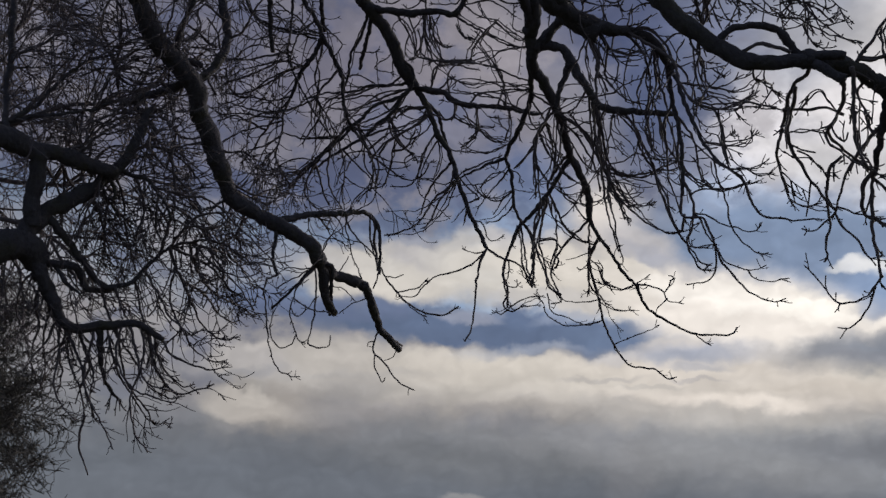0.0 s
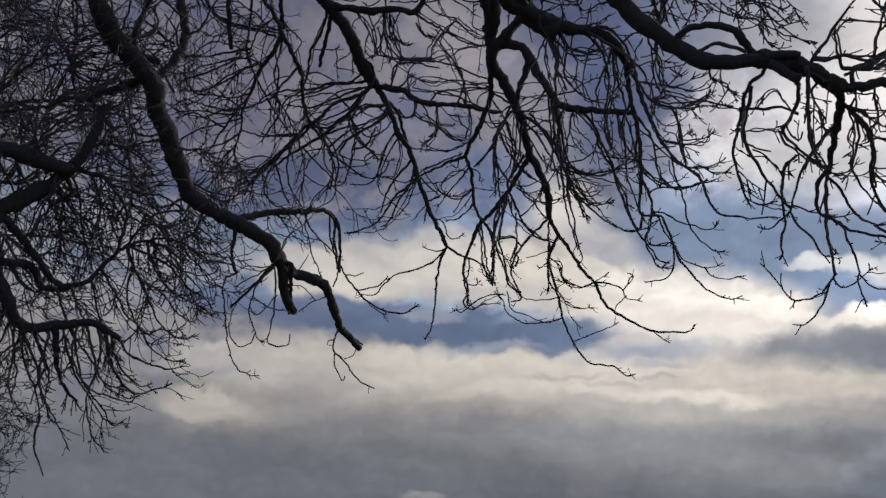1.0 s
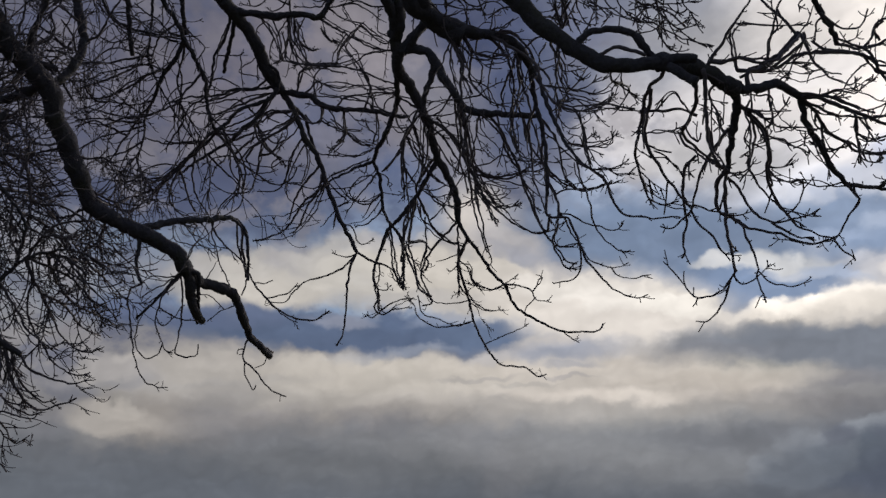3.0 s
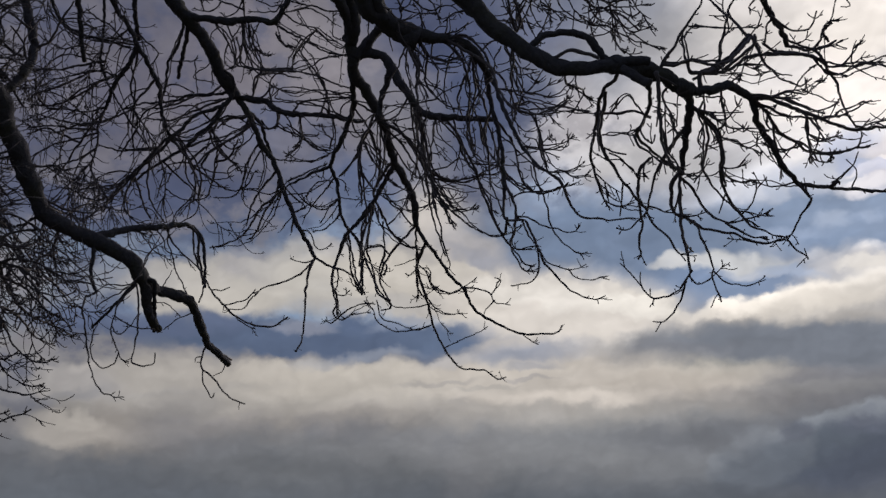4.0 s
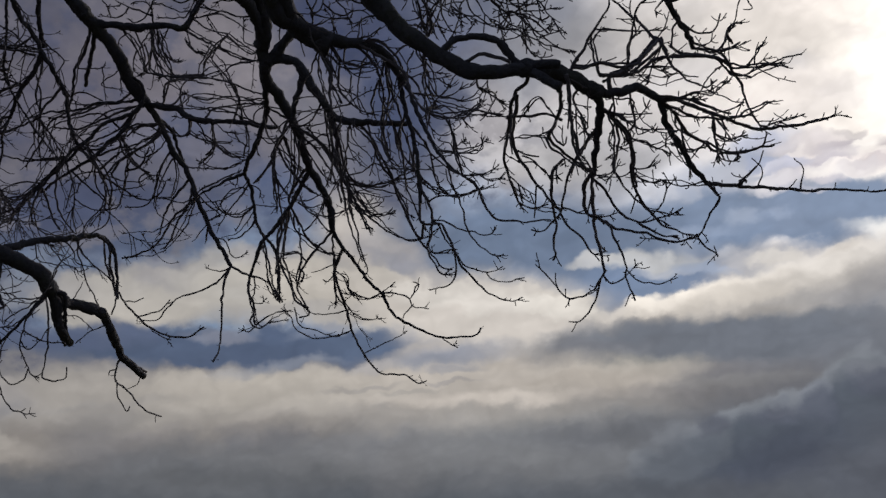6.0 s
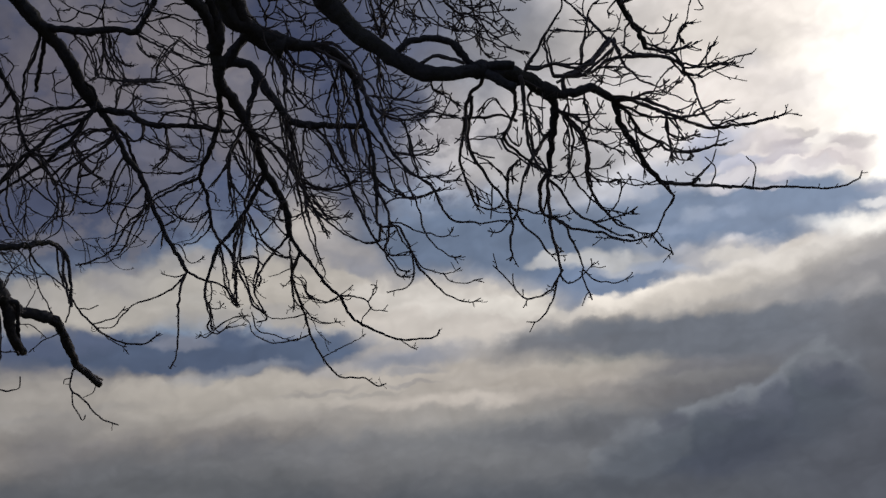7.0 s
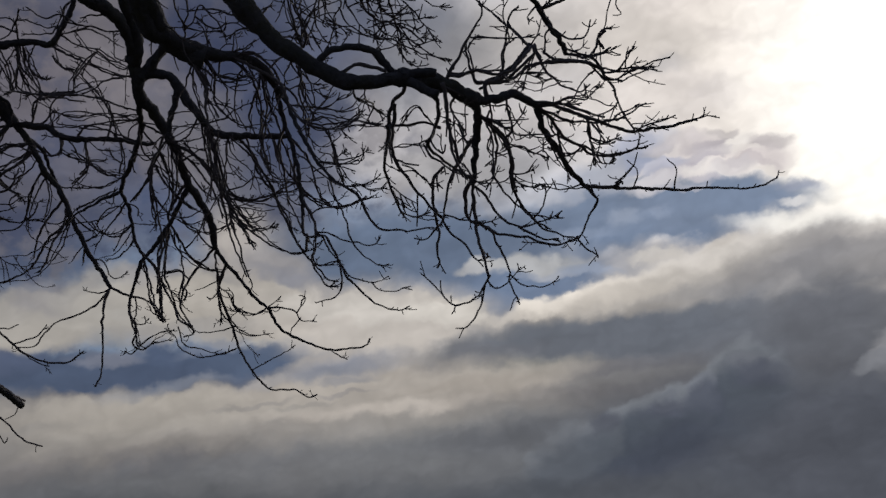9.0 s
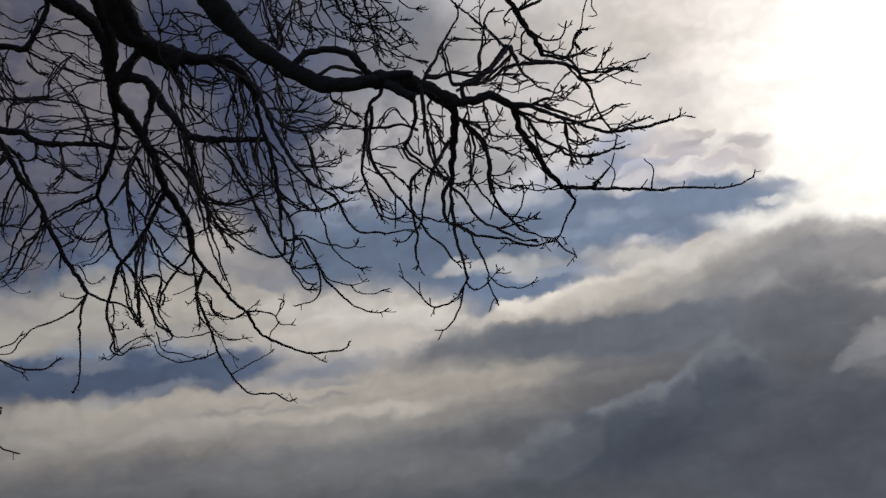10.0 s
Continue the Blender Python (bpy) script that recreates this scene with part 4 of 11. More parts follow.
branch(limb_lc, 0.0150, 0.0080, 12.0, (-3.64, 10.02, 5.22), (-3.67, 10.07, 5.00), (-3.60, 10.14, 4.79), (-3.52, 10.21, 4.59), (-3.48, 10.27, 4.38), reach=0.27)
branch(limb_lc, 0.0158, 0.0067, 0.0, (-3.48, 10.26, 4.40), (-3.52, 10.29, 4.22), (-3.50, 10.34, 4.06), (-3.44, 10.39, 3.91), (-3.42, 10.41, 3.85), reach=0.27)
branch(limb_lc, 0.0160, 0.0075, 12.0, (-3.13, 10.18, 5.32), (-3.05, 10.23, 5.06), (-3.00, 10.26, 4.83), (-3.05, 10.25, 4.60), (-3.01, 10.28, 4.32), (-2.93, 10.28, 4.16), (-2.83, 10.28, 4.04), reach=0.27)
branch(limb_lc, 0.0191, 0.0084, 9.6, (-2.96, 10.25, 5.28), (-2.93, 10.38, 5.05), (-2.84, 10.50, 4.85), (-2.71, 10.61, 4.73), (-2.53, 10.68, 4.77), (-2.35, 10.73, 4.86), reach=0.27)
branch(limb_lc, 0.0159, 0.0067, 9.6, (-2.83, 10.33, 5.21), (-2.75, 10.36, 5.07), (-2.58, 10.40, 4.99), (-2.35, 10.44, 4.92), (-2.16, 10.44, 4.95), reach=0.27)
branch(limb_lc, 0.0159, 0.0070, 9.6, (-3.25, 10.14, 5.29), (-3.21, 10.34, 4.97), (-3.17, 10.49, 4.78), (-3.02, 10.66, 4.60), (-2.93, 10.80, 4.45), (-2.81, 10.88, 4.54), reach=0.27)
branch(limb_lc, 0.0159, 0.0066, 9.6, (-3.75, 9.94, 5.32), (-3.73, 10.01, 4.98), (-3.75, 10.06, 4.65), (-3.65, 10.10, 4.44), (-3.51, 10.14, 4.31), reach=0.27)
branch(limb_lc, 0.0131, 0.0070, 9.6, (-2.70, 10.54, 5.84), (-2.58, 10.68, 5.58), (-2.46, 10.77, 5.43), (-2.29, 10.84, 5.37), (-2.18, 10.86, 5.42), reach=0.27)
branch(limb_lc, 0.0131, 0.0069, 9.6, (-2.79, 10.38, 6.04), (-2.84, 10.49, 5.70), (-2.72, 10.60, 5.43), (-2.57, 10.69, 5.21), (-2.40, 10.75, 5.11), (-2.26, 10.76, 5.11), reach=0.27)
branch(limb_lc, 0.0163, 0.0070, 9.6, (-3.47, 10.22, 5.69), (-3.42, 10.33, 5.51), (-3.31, 10.48, 5.26), (-3.15, 10.61, 5.06), (-3.04, 10.73, 4.86), (-2.83, 10.85, 4.74), (-2.71, 10.89, 4.78), reach=0.27)
branch(limb_lc, 0.0130, 0.0068, 9.6, (-2.45, 10.31, 6.18), (-2.26, 10.38, 5.97), (-2.07, 10.45, 5.75), (-1.95, 10.48, 5.57), reach=0.27)
branch(limb_lc, 0.0130, 0.0068, 9.6, (-2.61, 10.28, 6.23), (-2.37, 10.36, 6.02), (-2.13, 10.38, 5.91), (-1.90, 10.35, 5.93), reach=0.27)
branch(limb_lc, 0.0162, 0.0070, 9.6, (-3.15, 10.23, 5.82), (-3.10, 10.42, 5.55), (-3.03, 10.59, 5.30), (-2.90, 10.75, 5.11), reach=0.27)
branch(limb_lc, 0.0128, 0.0069, 9.6, (-2.78, 9.93, 6.37), (-2.63, 10.04, 6.33), (-2.42, 10.14, 6.34), (-2.20, 10.25, 6.30), (-1.98, 10.38, 6.23), reach=0.27)
branch(limb_lc, 0.0161, 0.0069, 9.6, (-2.97, 9.82, 6.67), (-2.69, 9.94, 6.63), (-2.42, 10.03, 6.62), (-2.14, 10.21, 6.41), (-1.92, 10.36, 6.22), (-1.78, 10.45, 6.12), reach=0.27)

limb_c1 = limb(0.034, 0.023, 3.4, (-1.88, 11.32, 10.47), (-1.79, 11.55, 10.25), (-1.66, 11.72, 10.10), (-1.56, 11.91, 9.92), (-1.45, 12.09, 9.74), (-1.34, 12.28, 9.55), (-1.34, 12.43, 9.38), (-1.30, 12.60, 9.18), (-1.24, 12.72, 9.06), reach=0.75)
branch(limb_c1, 0.0511, 0.0341, 0, (-1.44, 11.46, 10.86), (-1.66, 11.39, 10.96), (-1.94, 11.19, 10.59), (-1.88, 11.32, 10.47))
branch(limb_c1, 0.0232, 0.0119, 6.7, (-1.24, 12.72, 9.06), (-1.42, 12.87, 8.94), (-1.65, 13.01, 8.80), (-1.86, 13.15, 8.65), (-2.06, 13.28, 8.50), (-2.19, 13.43, 8.36))
branch(limb_c1, 0.0193, 0.0114, 6.7, (-1.24, 12.72, 9.06), (-1.10, 12.78, 8.89), (-0.98, 12.85, 8.67), (-0.94, 12.92, 8.44), (-0.98, 12.98, 8.22))
branch(limb_c1, 0.0343, 0.0271, 3.4, (-1.57, 11.87, 9.96), (-1.69, 12.04, 9.81), (-1.85, 12.19, 9.66), (-1.96, 12.32, 9.53), (-2.05, 12.48, 9.38))
branch(limb_c1, 0.0194, 0.0114, 6.7, (-2.05, 12.48, 9.38), (-2.14, 12.53, 9.16), (-2.15, 12.59, 8.97), (-2.22, 12.67, 8.70), (-2.22, 12.69, 8.55), (-2.13, 12.74, 8.37), (-2.00, 12.80, 8.19))
branch(limb_c1, 0.0174, 0.0099, 6.7, (-2.05, 12.48, 9.38), (-2.26, 12.66, 9.21), (-2.47, 12.85, 9.02), (-2.64, 13.03, 8.84), (-2.80, 13.16, 8.75))
branch(limb_c1, 0.0191, 0.0115, 6.7, (-1.39, 12.19, 9.64), (-1.57, 12.30, 9.48), (-1.69, 12.38, 9.35), (-1.84, 12.44, 9.26), (-2.07, 12.47, 9.19))
branch(limb_c1, 0.0154, 0.0077, 6.7, (-1.34, 12.40, 9.41), (-1.55, 12.46, 9.31), (-1.62, 12.54, 9.19), (-1.55, 12.68, 9.00), (-1.48, 12.77, 8.88))
branch(limb_c1, 0.0303, 0.0309, 3.4, (-1.88, 11.32, 10.47), (-1.55, 11.26, 10.61), (-1.57, 11.50, 10.46), (-1.60, 11.75, 10.29), (-1.58, 12.01, 10.12))
branch(limb_c1, 0.0152, 0.0077, 6.7, (-1.66, 11.72, 10.10), (-1.89, 11.85, 9.97), (-2.01, 12.05, 9.76), (-1.99, 12.22, 9.60))
branch(limb_c1, 0.0156, 0.0079, 6.7, (-1.73, 13.06, 8.74), (-1.90, 13.26, 8.45), (-1.83, 13.43, 8.27), (-1.60, 13.56, 8.20))
branch(limb_c1, 0.0155, 0.0076, 6.7, (-1.42, 12.87, 8.94), (-1.33, 12.97, 8.56), (-1.36, 13.02, 8.24), (-1.32, 13.04, 7.99))

limb_c2 = limb(0.037, 0.030, 0.0, (-2.18, 11.00, 10.31), (-2.20, 11.26, 10.08), (-2.21, 11.50, 9.86), (-2.20, 11.75, 9.62), reach=0.75)
branch(limb_c2, 0.0556, 0.0371, 0, (-3.20, 8.87, 8.69), (-2.69, 9.94, 9.90), (-2.16, 10.55, 10.71), (-2.18, 11.00, 10.31))

limb_c2b = limb(0.023, 0.011, 6.7, (-2.61, 11.31, 10.46), (-2.49, 11.58, 10.14), (-2.24, 11.72, 10.01), (-1.95, 11.80, 9.98), (-1.66, 11.89, 9.91), reach=0.75)
branch(limb_c2b, 0.0343, 0.0229, 0, (-3.20, 8.87, 8.69), (-2.90, 10.09, 9.98), (-2.78, 10.93, 10.90), (-2.61, 11.31, 10.46))

limb_c2c = limb(0.023, 0.011, 6.7, (-1.96, 11.59, 10.59), (-2.01, 11.89, 10.09), (-2.05, 12.06, 9.76), (-1.90, 12.23, 9.43), (-1.79, 12.32, 9.23), reach=0.75)
branch(limb_c2c, 0.0348, 0.0232, 0, (-1.44, 11.46, 10.86), (-1.70, 11.52, 11.02), (-1.95, 11.50, 10.75), (-1.96, 11.59, 10.59))

limb_m1 = limb(0.093, 0.079, 0.0, (-1.44, 11.46, 10.86), (-1.23, 11.71, 10.68), (-1.03, 11.94, 10.51), (-0.80, 12.18, 10.32), (-0.66, 12.40, 10.13), (-0.56, 12.61, 9.95), (-0.38, 12.82, 9.76), reach=0.65)
branch(limb_m1, 0.1390, 0.0927, 0, (-6.61, 10.35, 10.40), (-4.03, 10.90, 11.23), (-1.78, 11.06, 11.14), (-1.44, 11.46, 10.86))
branch(limb_m1, 0.0236, 0.0196, 0.0, (-0.62, 12.50, 10.05), (-0.46, 12.56, 9.94), (-0.40, 12.62, 9.82), (-0.42, 12.67, 9.71))
branch(limb_m1, 0.0507, 0.0305, 1.2, (-1.01, 11.96, 10.49), (-0.71, 11.98, 10.43), (-0.37, 11.97, 10.39), (-0.03, 11.93, 10.38), (0.16, 11.91, 10.33), (0.28, 11.77, 10.44), (0.43, 11.60, 10.60), (0.49, 11.43, 10.74), (0.64, 11.17, 10.98))
branch(limb_m1, 0.0193, 0.0113, 2.4, (0.12, 11.91, 10.34), (0.38, 11.94, 10.16), (0.64, 11.95, 10.00), (0.86, 11.93, 9.85), (1.08, 11.87, 9.77))
branch(limb_m1, 0.0155, 0.0076, 2.4, (-0.25, 11.95, 10.39), (-0.22, 12.07, 10.13), (-0.07, 12.15, 9.91), (0.05, 12.18, 9.76), (0.35, 12.12, 9.73), (0.60, 12.04, 9.75))
branch(limb_m1, 0.0155, 0.0077, 2.4, (-0.50, 11.97, 10.41), (-0.37, 12.09, 10.14), (-0.33, 12.21, 9.86), (-0.03, 12.19, 9.78))
branch(limb_m1, 0.0116, 0.0078, 2.4, (-0.03, 11.93, 10.38), (-0.14, 12.15, 10.19), (0.01, 12.32, 10.07))
branch(limb_m1, 0.0312, 0.0243, 0.0, (-0.95, 12.03, 10.44), (-1.02, 12.33, 10.32), (-1.11, 12.63, 10.20), (-1.17, 12.90, 10.12))
branch(limb_m1, 0.0273, 0.0159, 1.2, (-0.99, 11.98, 10.47), (-1.10, 12.22, 10.24), (-1.25, 12.42, 10.05), (-1.31, 12.64, 9.83), (-1.38, 12.81, 9.67))
branch(limb_m1, 0.0476, 0.0227, 2.4, (-0.38, 12.82, 9.76), (-0.11, 12.77, 9.66), (0.05, 12.70, 9.59), (0.16, 12.67, 9.44), (0.39, 12.61, 9.34), (0.73, 12.52, 9.26), (0.99, 12.45, 9.16), (1.32, 12.36, 9.06))
branch(limb_m1, 0.0194, 0.0096, 2.4, (0.16, 12.67, 9.44), (0.15, 12.73, 9.25), (0.01, 12.72, 9.19), (-0.15, 12.63, 9.24))
branch(limb_m1, 0.0116, 0.0077, 2.4, (0.12, 12.73, 9.24), (0.47, 12.78, 9.06), (0.66, 12.79, 8.94), (0.89, 12.77, 8.88))
branch(limb_m1, 0.0116, 0.0077, 2.4, (0.45, 12.59, 9.33), (0.44, 12.78, 9.02), (0.24, 12.88, 8.84))
branch(limb_m1, 0.0156, 0.0080, 2.4, (0.09, 12.69, 9.53), (0.09, 12.63, 9.78), (0.36, 12.73, 9.75), (0.75, 12.77, 9.82), (1.19, 12.85, 9.78))
branch(limb_m1, 0.0436, 0.0270, 1.2, (-0.38, 12.82, 9.76), (-0.25, 12.89, 9.56), (-0.15, 12.98, 9.34), (-0.05, 13.07, 9.10), (0.10, 13.13, 8.89), (0.19, 13.23, 8.61), (0.28, 13.32, 8.35), (0.37, 13.40, 8.08), (0.50, 13.46, 7.84), (0.60, 13.51, 7.62))
branch(limb_m1, 0.0277, 0.0203, 1.2, (-0.29, 12.87, 9.62), (-0.07, 13.09, 9.47), (0.01, 13.32, 9.28), (0.13, 13.56, 9.06), (0.23, 13.80, 8.82))
branch(limb_m1, 0.0193, 0.0117, 1.2, (0.60, 13.51, 7.62), (0.78, 13.57, 7.52), (0.97, 13.61, 7.46), (1.09, 13.66, 7.39), (1.15, 13.74, 7.26), (1.23, 13.80, 7.16))
branch(limb_m1, 0.0193, 0.0114, 0.8, (0.60, 13.51, 7.62), (0.51, 13.55, 7.43), (0.45, 13.61, 7.16), (0.44, 13.66, 6.94), (0.40, 13.72, 6.63), (0.36, 13.73, 6.48), (0.29, 13.73, 6.36))
branch(limb_m1, 0.0154, 0.0077, 0.8, (0.60, 13.51, 7.62), (0.39, 13.61, 7.43), (0.12, 13.66, 7.33), (-0.11, 13.69, 7.28), (-0.28, 13.75, 7.14), (-0.40, 13.80, 7.03), (-0.61, 13.80, 7.04))
branch(limb_m1, 0.0195, 0.0119, 1.8, (0.20, 13.25, 8.56), (0.05, 13.35, 8.45), (-0.11, 13.43, 8.36), (-0.23, 13.54, 8.20), (-0.35, 13.64, 8.07), (-0.58, 13.71, 7.97), (-0.82, 13.76, 7.93))
branch(limb_m1, 0.0196, 0.0115, 1.8, (0.16, 13.21, 8.69), (0.09, 13.25, 8.44), (-0.07, 13.29, 8.20), (-0.17, 13.33, 7.96), (-0.26, 13.31, 7.83))
branch(limb_m1, 0.0196, 0.0118, 1.8, (0.13, 13.17, 8.79), (-0.07, 13.31, 8.61), (-0.23, 13.45, 8.41), (-0.31, 13.60, 8.18))
branch(limb_m1, 0.0156, 0.0078, 1.8, (0.18, 13.23, 8.64), (0.36, 13.31, 8.43), (0.50, 13.34, 8.31), (0.36, 13.35, 8.24), (0.16, 13.44, 8.02))
branch(limb_m1, 0.0314, 0.0159, 2.4, (-0.42, 12.67, 9.71), (-0.58, 12.76, 9.57), (-0.94, 12.82, 9.47), (-1.17, 12.93, 9.28), (-1.36, 13.00, 9.18), (-1.56, 13.10, 9.00), (-1.78, 13.20, 8.81), (-1.95, 13.26, 8.69), (-2.09, 13.36, 8.48))
branch(limb_m1, 0.0314, 0.0159, 2.4, (-0.54, 12.73, 9.61), (-0.69, 12.89, 9.41), (-0.88, 12.98, 9.30), (-1.08, 13.09, 9.15), (-1.38, 13.19, 9.00), (-1.61, 13.27, 8.88), (-1.80, 13.35, 8.76))
branch(limb_m1, 0.0197, 0.0099, 2.4, (-0.74, 12.91, 9.38), (-0.62, 13.10, 9.12), (-0.46, 13.23, 8.96), (-0.39, 13.31, 8.87))
branch(limb_m1, 0.0197, 0.0099, 2.4, (-1.19, 12.94, 9.27), (-1.01, 13.16, 8.92), (-0.74, 13.29, 8.73), (-0.50, 13.37, 8.60), (-0.27, 13.35, 8.67), (-0.19, 13.28, 8.81))
branch(limb_m1, 0.0158, 0.0099, 2.4, (-0.78, 12.93, 9.36), (-0.50, 13.10, 9.11), (-0.27, 13.08, 9.19), (-0.11, 12.99, 9.36))
branch(limb_m1, 0.0158, 0.0078, 2.4, (-0.16, 12.97, 9.36), (-0.42, 12.84, 9.45), (-0.65, 12.82, 9.35))
branch(limb_m1, 0.0157, 0.0098, 2.4, (-0.08, 13.04, 9.19), (-0.27, 13.18, 8.93), (-0.35, 13.32, 8.66), (-0.50, 13.39, 8.52), (-0.74, 13.38, 8.51))
branch(limb_m1, 0.0197, 0.0097, 2.4, (-1.56, 13.10, 9.00), (-1.59, 13.22, 8.60), (-1.51, 13.29, 8.33), (-1.38, 13.31, 8.13))
branch(limb_m1, 0.0158, 0.0099, 2.4, (-1.08, 13.09, 9.15), (-1.09, 13.28, 8.81), (-0.98, 13.39, 8.60), (-1.21, 13.48, 8.39), (-1.33, 13.57, 8.17))

limb_t1 = limb(0.092, 0.056, 2.4, (0.12, 8.92, 9.33), (0.25, 9.15, 9.21), (0.40, 9.33, 9.14), (0.55, 9.47, 9.12), (0.72, 9.62, 9.08), (0.85, 9.76, 9.05), (0.93, 9.92, 9.00), (0.97, 10.10, 8.92), (0.98, 10.28, 8.84), reach=0.50)
branch(limb_t1, 0.1385, 0.0924, 0, (-6.53, 10.35, 11.00), (-3.20, 9.63, 10.86), (-0.15, 8.44, 9.58), (0.12, 8.92, 9.33))
branch(limb_t1, 0.0660, 0.0387, 1.2, (0.99, 10.28, 8.84), (1.01, 10.37, 8.69), (1.05, 10.57, 8.59), (1.19, 10.77, 8.50), (1.32, 10.98, 8.34), (1.43, 11.20, 8.16), (1.52, 11.41, 7.98), (1.65, 11.62, 7.81), (1.77, 11.84, 7.60), (1.81, 12.07, 7.38))
branch(limb_t1, 0.0428, 0.0252, 1.2, (0.98, 10.38, 8.69), (1.02, 10.66, 8.62), (1.04, 10.97, 8.51), (1.00, 11.27, 8.41), (0.91, 11.56, 8.31), (0.82, 11.84, 8.25), (0.79, 12.08, 8.23))
branch(limb_t1, 0.0252, 0.0108, 1.2, (0.79, 12.06, 8.23), (0.58, 12.11, 8.17), (0.37, 12.17, 8.09), (0.17, 12.23, 8.00))
branch(limb_t1, 0.0252, 0.0183, 1.2, (0.79, 12.06, 8.23), (0.87, 12.20, 8.06), (0.89, 12.37, 7.82), (0.95, 12.50, 7.65), (1.10, 12.63, 7.47), (1.17, 12.74, 7.32))
branch(limb_t1, 0.0164, 0.0109, 1.2, (1.16, 12.72, 7.35), (1.17, 12.80, 7.11), (1.13, 12.86, 6.94), (1.19, 12.90, 6.80))
branch(limb_t1, 0.0182, 0.0107, 1.8, (0.99, 12.53, 7.60), (1.02, 12.58, 7.29), (1.06, 12.61, 6.99), (1.09, 12.59, 6.79))
branch(limb_t1, 0.0310, 0.0172, 1.2, (1.55, 11.46, 7.94), (1.41, 11.59, 7.74), (1.27, 11.72, 7.54), (1.10, 11.83, 7.36), (0.93, 11.92, 7.21), (0.83, 12.03, 7.00), (0.75, 12.12, 6.82))
branch(limb_t1, 0.0155, 0.0085, 1.2, (0.75, 12.12, 6.82), (0.73, 12.16, 6.64), (0.77, 12.20, 6.44), (0.79, 12.23, 6.27), (0.86, 12.18, 6.29), (1.02, 12.10, 6.36), (1.18, 12.06, 6.35))
branch(limb_t1, 0.0172, 0.0105, 1.2, (1.27, 11.72, 7.54), (1.22, 11.90, 7.28), (1.18, 12.06, 7.05), (1.25, 12.20, 6.81), (1.30, 12.32, 6.64), (1.43, 12.41, 6.49))
branch(limb_t1, 0.0155, 0.0103, 1.2, (1.24, 11.74, 7.50), (1.12, 11.84, 7.26), (1.10, 11.94, 7.00), (1.10, 12.05, 6.68))
branch(limb_t1, 0.0139, 0.0086, 1.2, (1.18, 12.04, 7.07), (1.35, 12.01, 7.07), (1.38, 12.04, 6.97), (1.31, 12.11, 6.81), (1.35, 12.13, 6.71))
branch(limb_t1, 0.0247, 0.0111, 0.8, (1.81, 12.07, 7.38), (1.93, 12.21, 7.20), (2.10, 12.33, 7.02), (2.23, 12.46, 6.85), (2.41, 12.56, 6.71), (2.51, 12.69, 6.52), (2.67, 12.78, 6.39), (2.96, 12.84, 6.24), (3.21, 12.89, 6.16), (3.52, 12.88, 6.15), (3.66, 12.91, 6.17), (3.72, 12.93, 6.27))
branch(limb_t1, 0.0110, 0.0073, 0.6, (3.16, 12.88, 6.18), (3.27, 12.88, 6.06), (3.36, 12.86, 6.00))
branch(limb_t1, 0.0144, 0.0071, 1.2, (2.41, 12.56, 6.71), (2.61, 12.52, 6.66), (2.73, 12.50, 6.60), (2.79, 12.51, 6.47), (2.97, 12.47, 6.41))
branch(limb_t1, 0.0107, 0.0054, 0.0, (2.74, 12.50, 6.57), (2.83, 12.44, 6.65), (2.87, 12.38, 6.72))
branch(limb_t1, 0.0107, 0.0054, 0.0, (2.78, 12.51, 6.50), (2.67, 12.57, 6.40), (2.64, 12.60, 6.33))
branch(limb_t1, 0.0108, 0.0053, 0.6, (2.41, 12.56, 6.71), (2.23, 12.57, 6.64), (2.09, 12.54, 6.65), (1.98, 12.49, 6.71))
branch(limb_t1, 0.0176, 0.0106, 1.8, (1.81, 12.07, 7.38), (1.65, 12.16, 7.24), (1.48, 12.27, 7.07), (1.38, 12.35, 6.94), (1.35, 12.43, 6.76), (1.45, 12.51, 6.56), (1.46, 12.55, 6.47), (1.34, 12.57, 6.45))
branch(limb_t1, 0.0212, 0.0093, 0.8, (1.93, 12.21, 7.20), (1.84, 12.36, 7.03), (1.83, 12.47, 6.93), (1.90, 12.60, 6.75), (1.97, 12.74, 6.54), (2.03, 12.87, 6.32), (2.14, 12.99, 6.10), (2.26, 13.09, 5.93), (2.41, 13.16, 5.83), (2.59, 13.19, 5.82), (2.74, 13.23, 5.79), (2.88, 13.30, 5.70), (2.99, 13.32, 5.74))
branch(limb_t1, 0.0091, 0.0073, 1.2, (2.16, 13.01, 6.07), (2.33, 12.97, 6.13), (2.47, 12.93, 6.18), (2.61, 12.90, 6.22), (2.73, 12.86, 6.28))
branch(limb_t1, 0.0108, 0.0073, 1.2, (2.02, 12.86, 6.34), (1.83, 12.94, 6.31), (1.56, 13.01, 6.33), (1.35, 13.02, 6.46), (1.28, 13.00, 6.64), (1.17, 13.00, 6.76))
branch(limb_t1, 0.0108, 0.0055, 1.2, (1.91, 12.61, 6.73), (2.00, 12.73, 6.57), (2.19, 12.81, 6.47), (2.41, 12.85, 6.47))
branch(limb_t1, 0.0108, 0.0054, 1.2, (1.96, 12.72, 6.56), (1.69, 12.82, 6.57), (1.49, 12.88, 6.65))
branch(limb_t1, 0.0107, 0.0072, 1.2, (1.83, 12.41, 6.99), (1.95, 12.46, 6.89), (1.99, 12.54, 6.76), (2.13, 12.58, 6.67))
branch(limb_t1, 0.0141, 0.0089, 1.2, (1.81, 12.07, 7.38), (1.81, 12.28, 7.07), (1.82, 12.47, 6.78), (1.83, 12.61, 6.60))
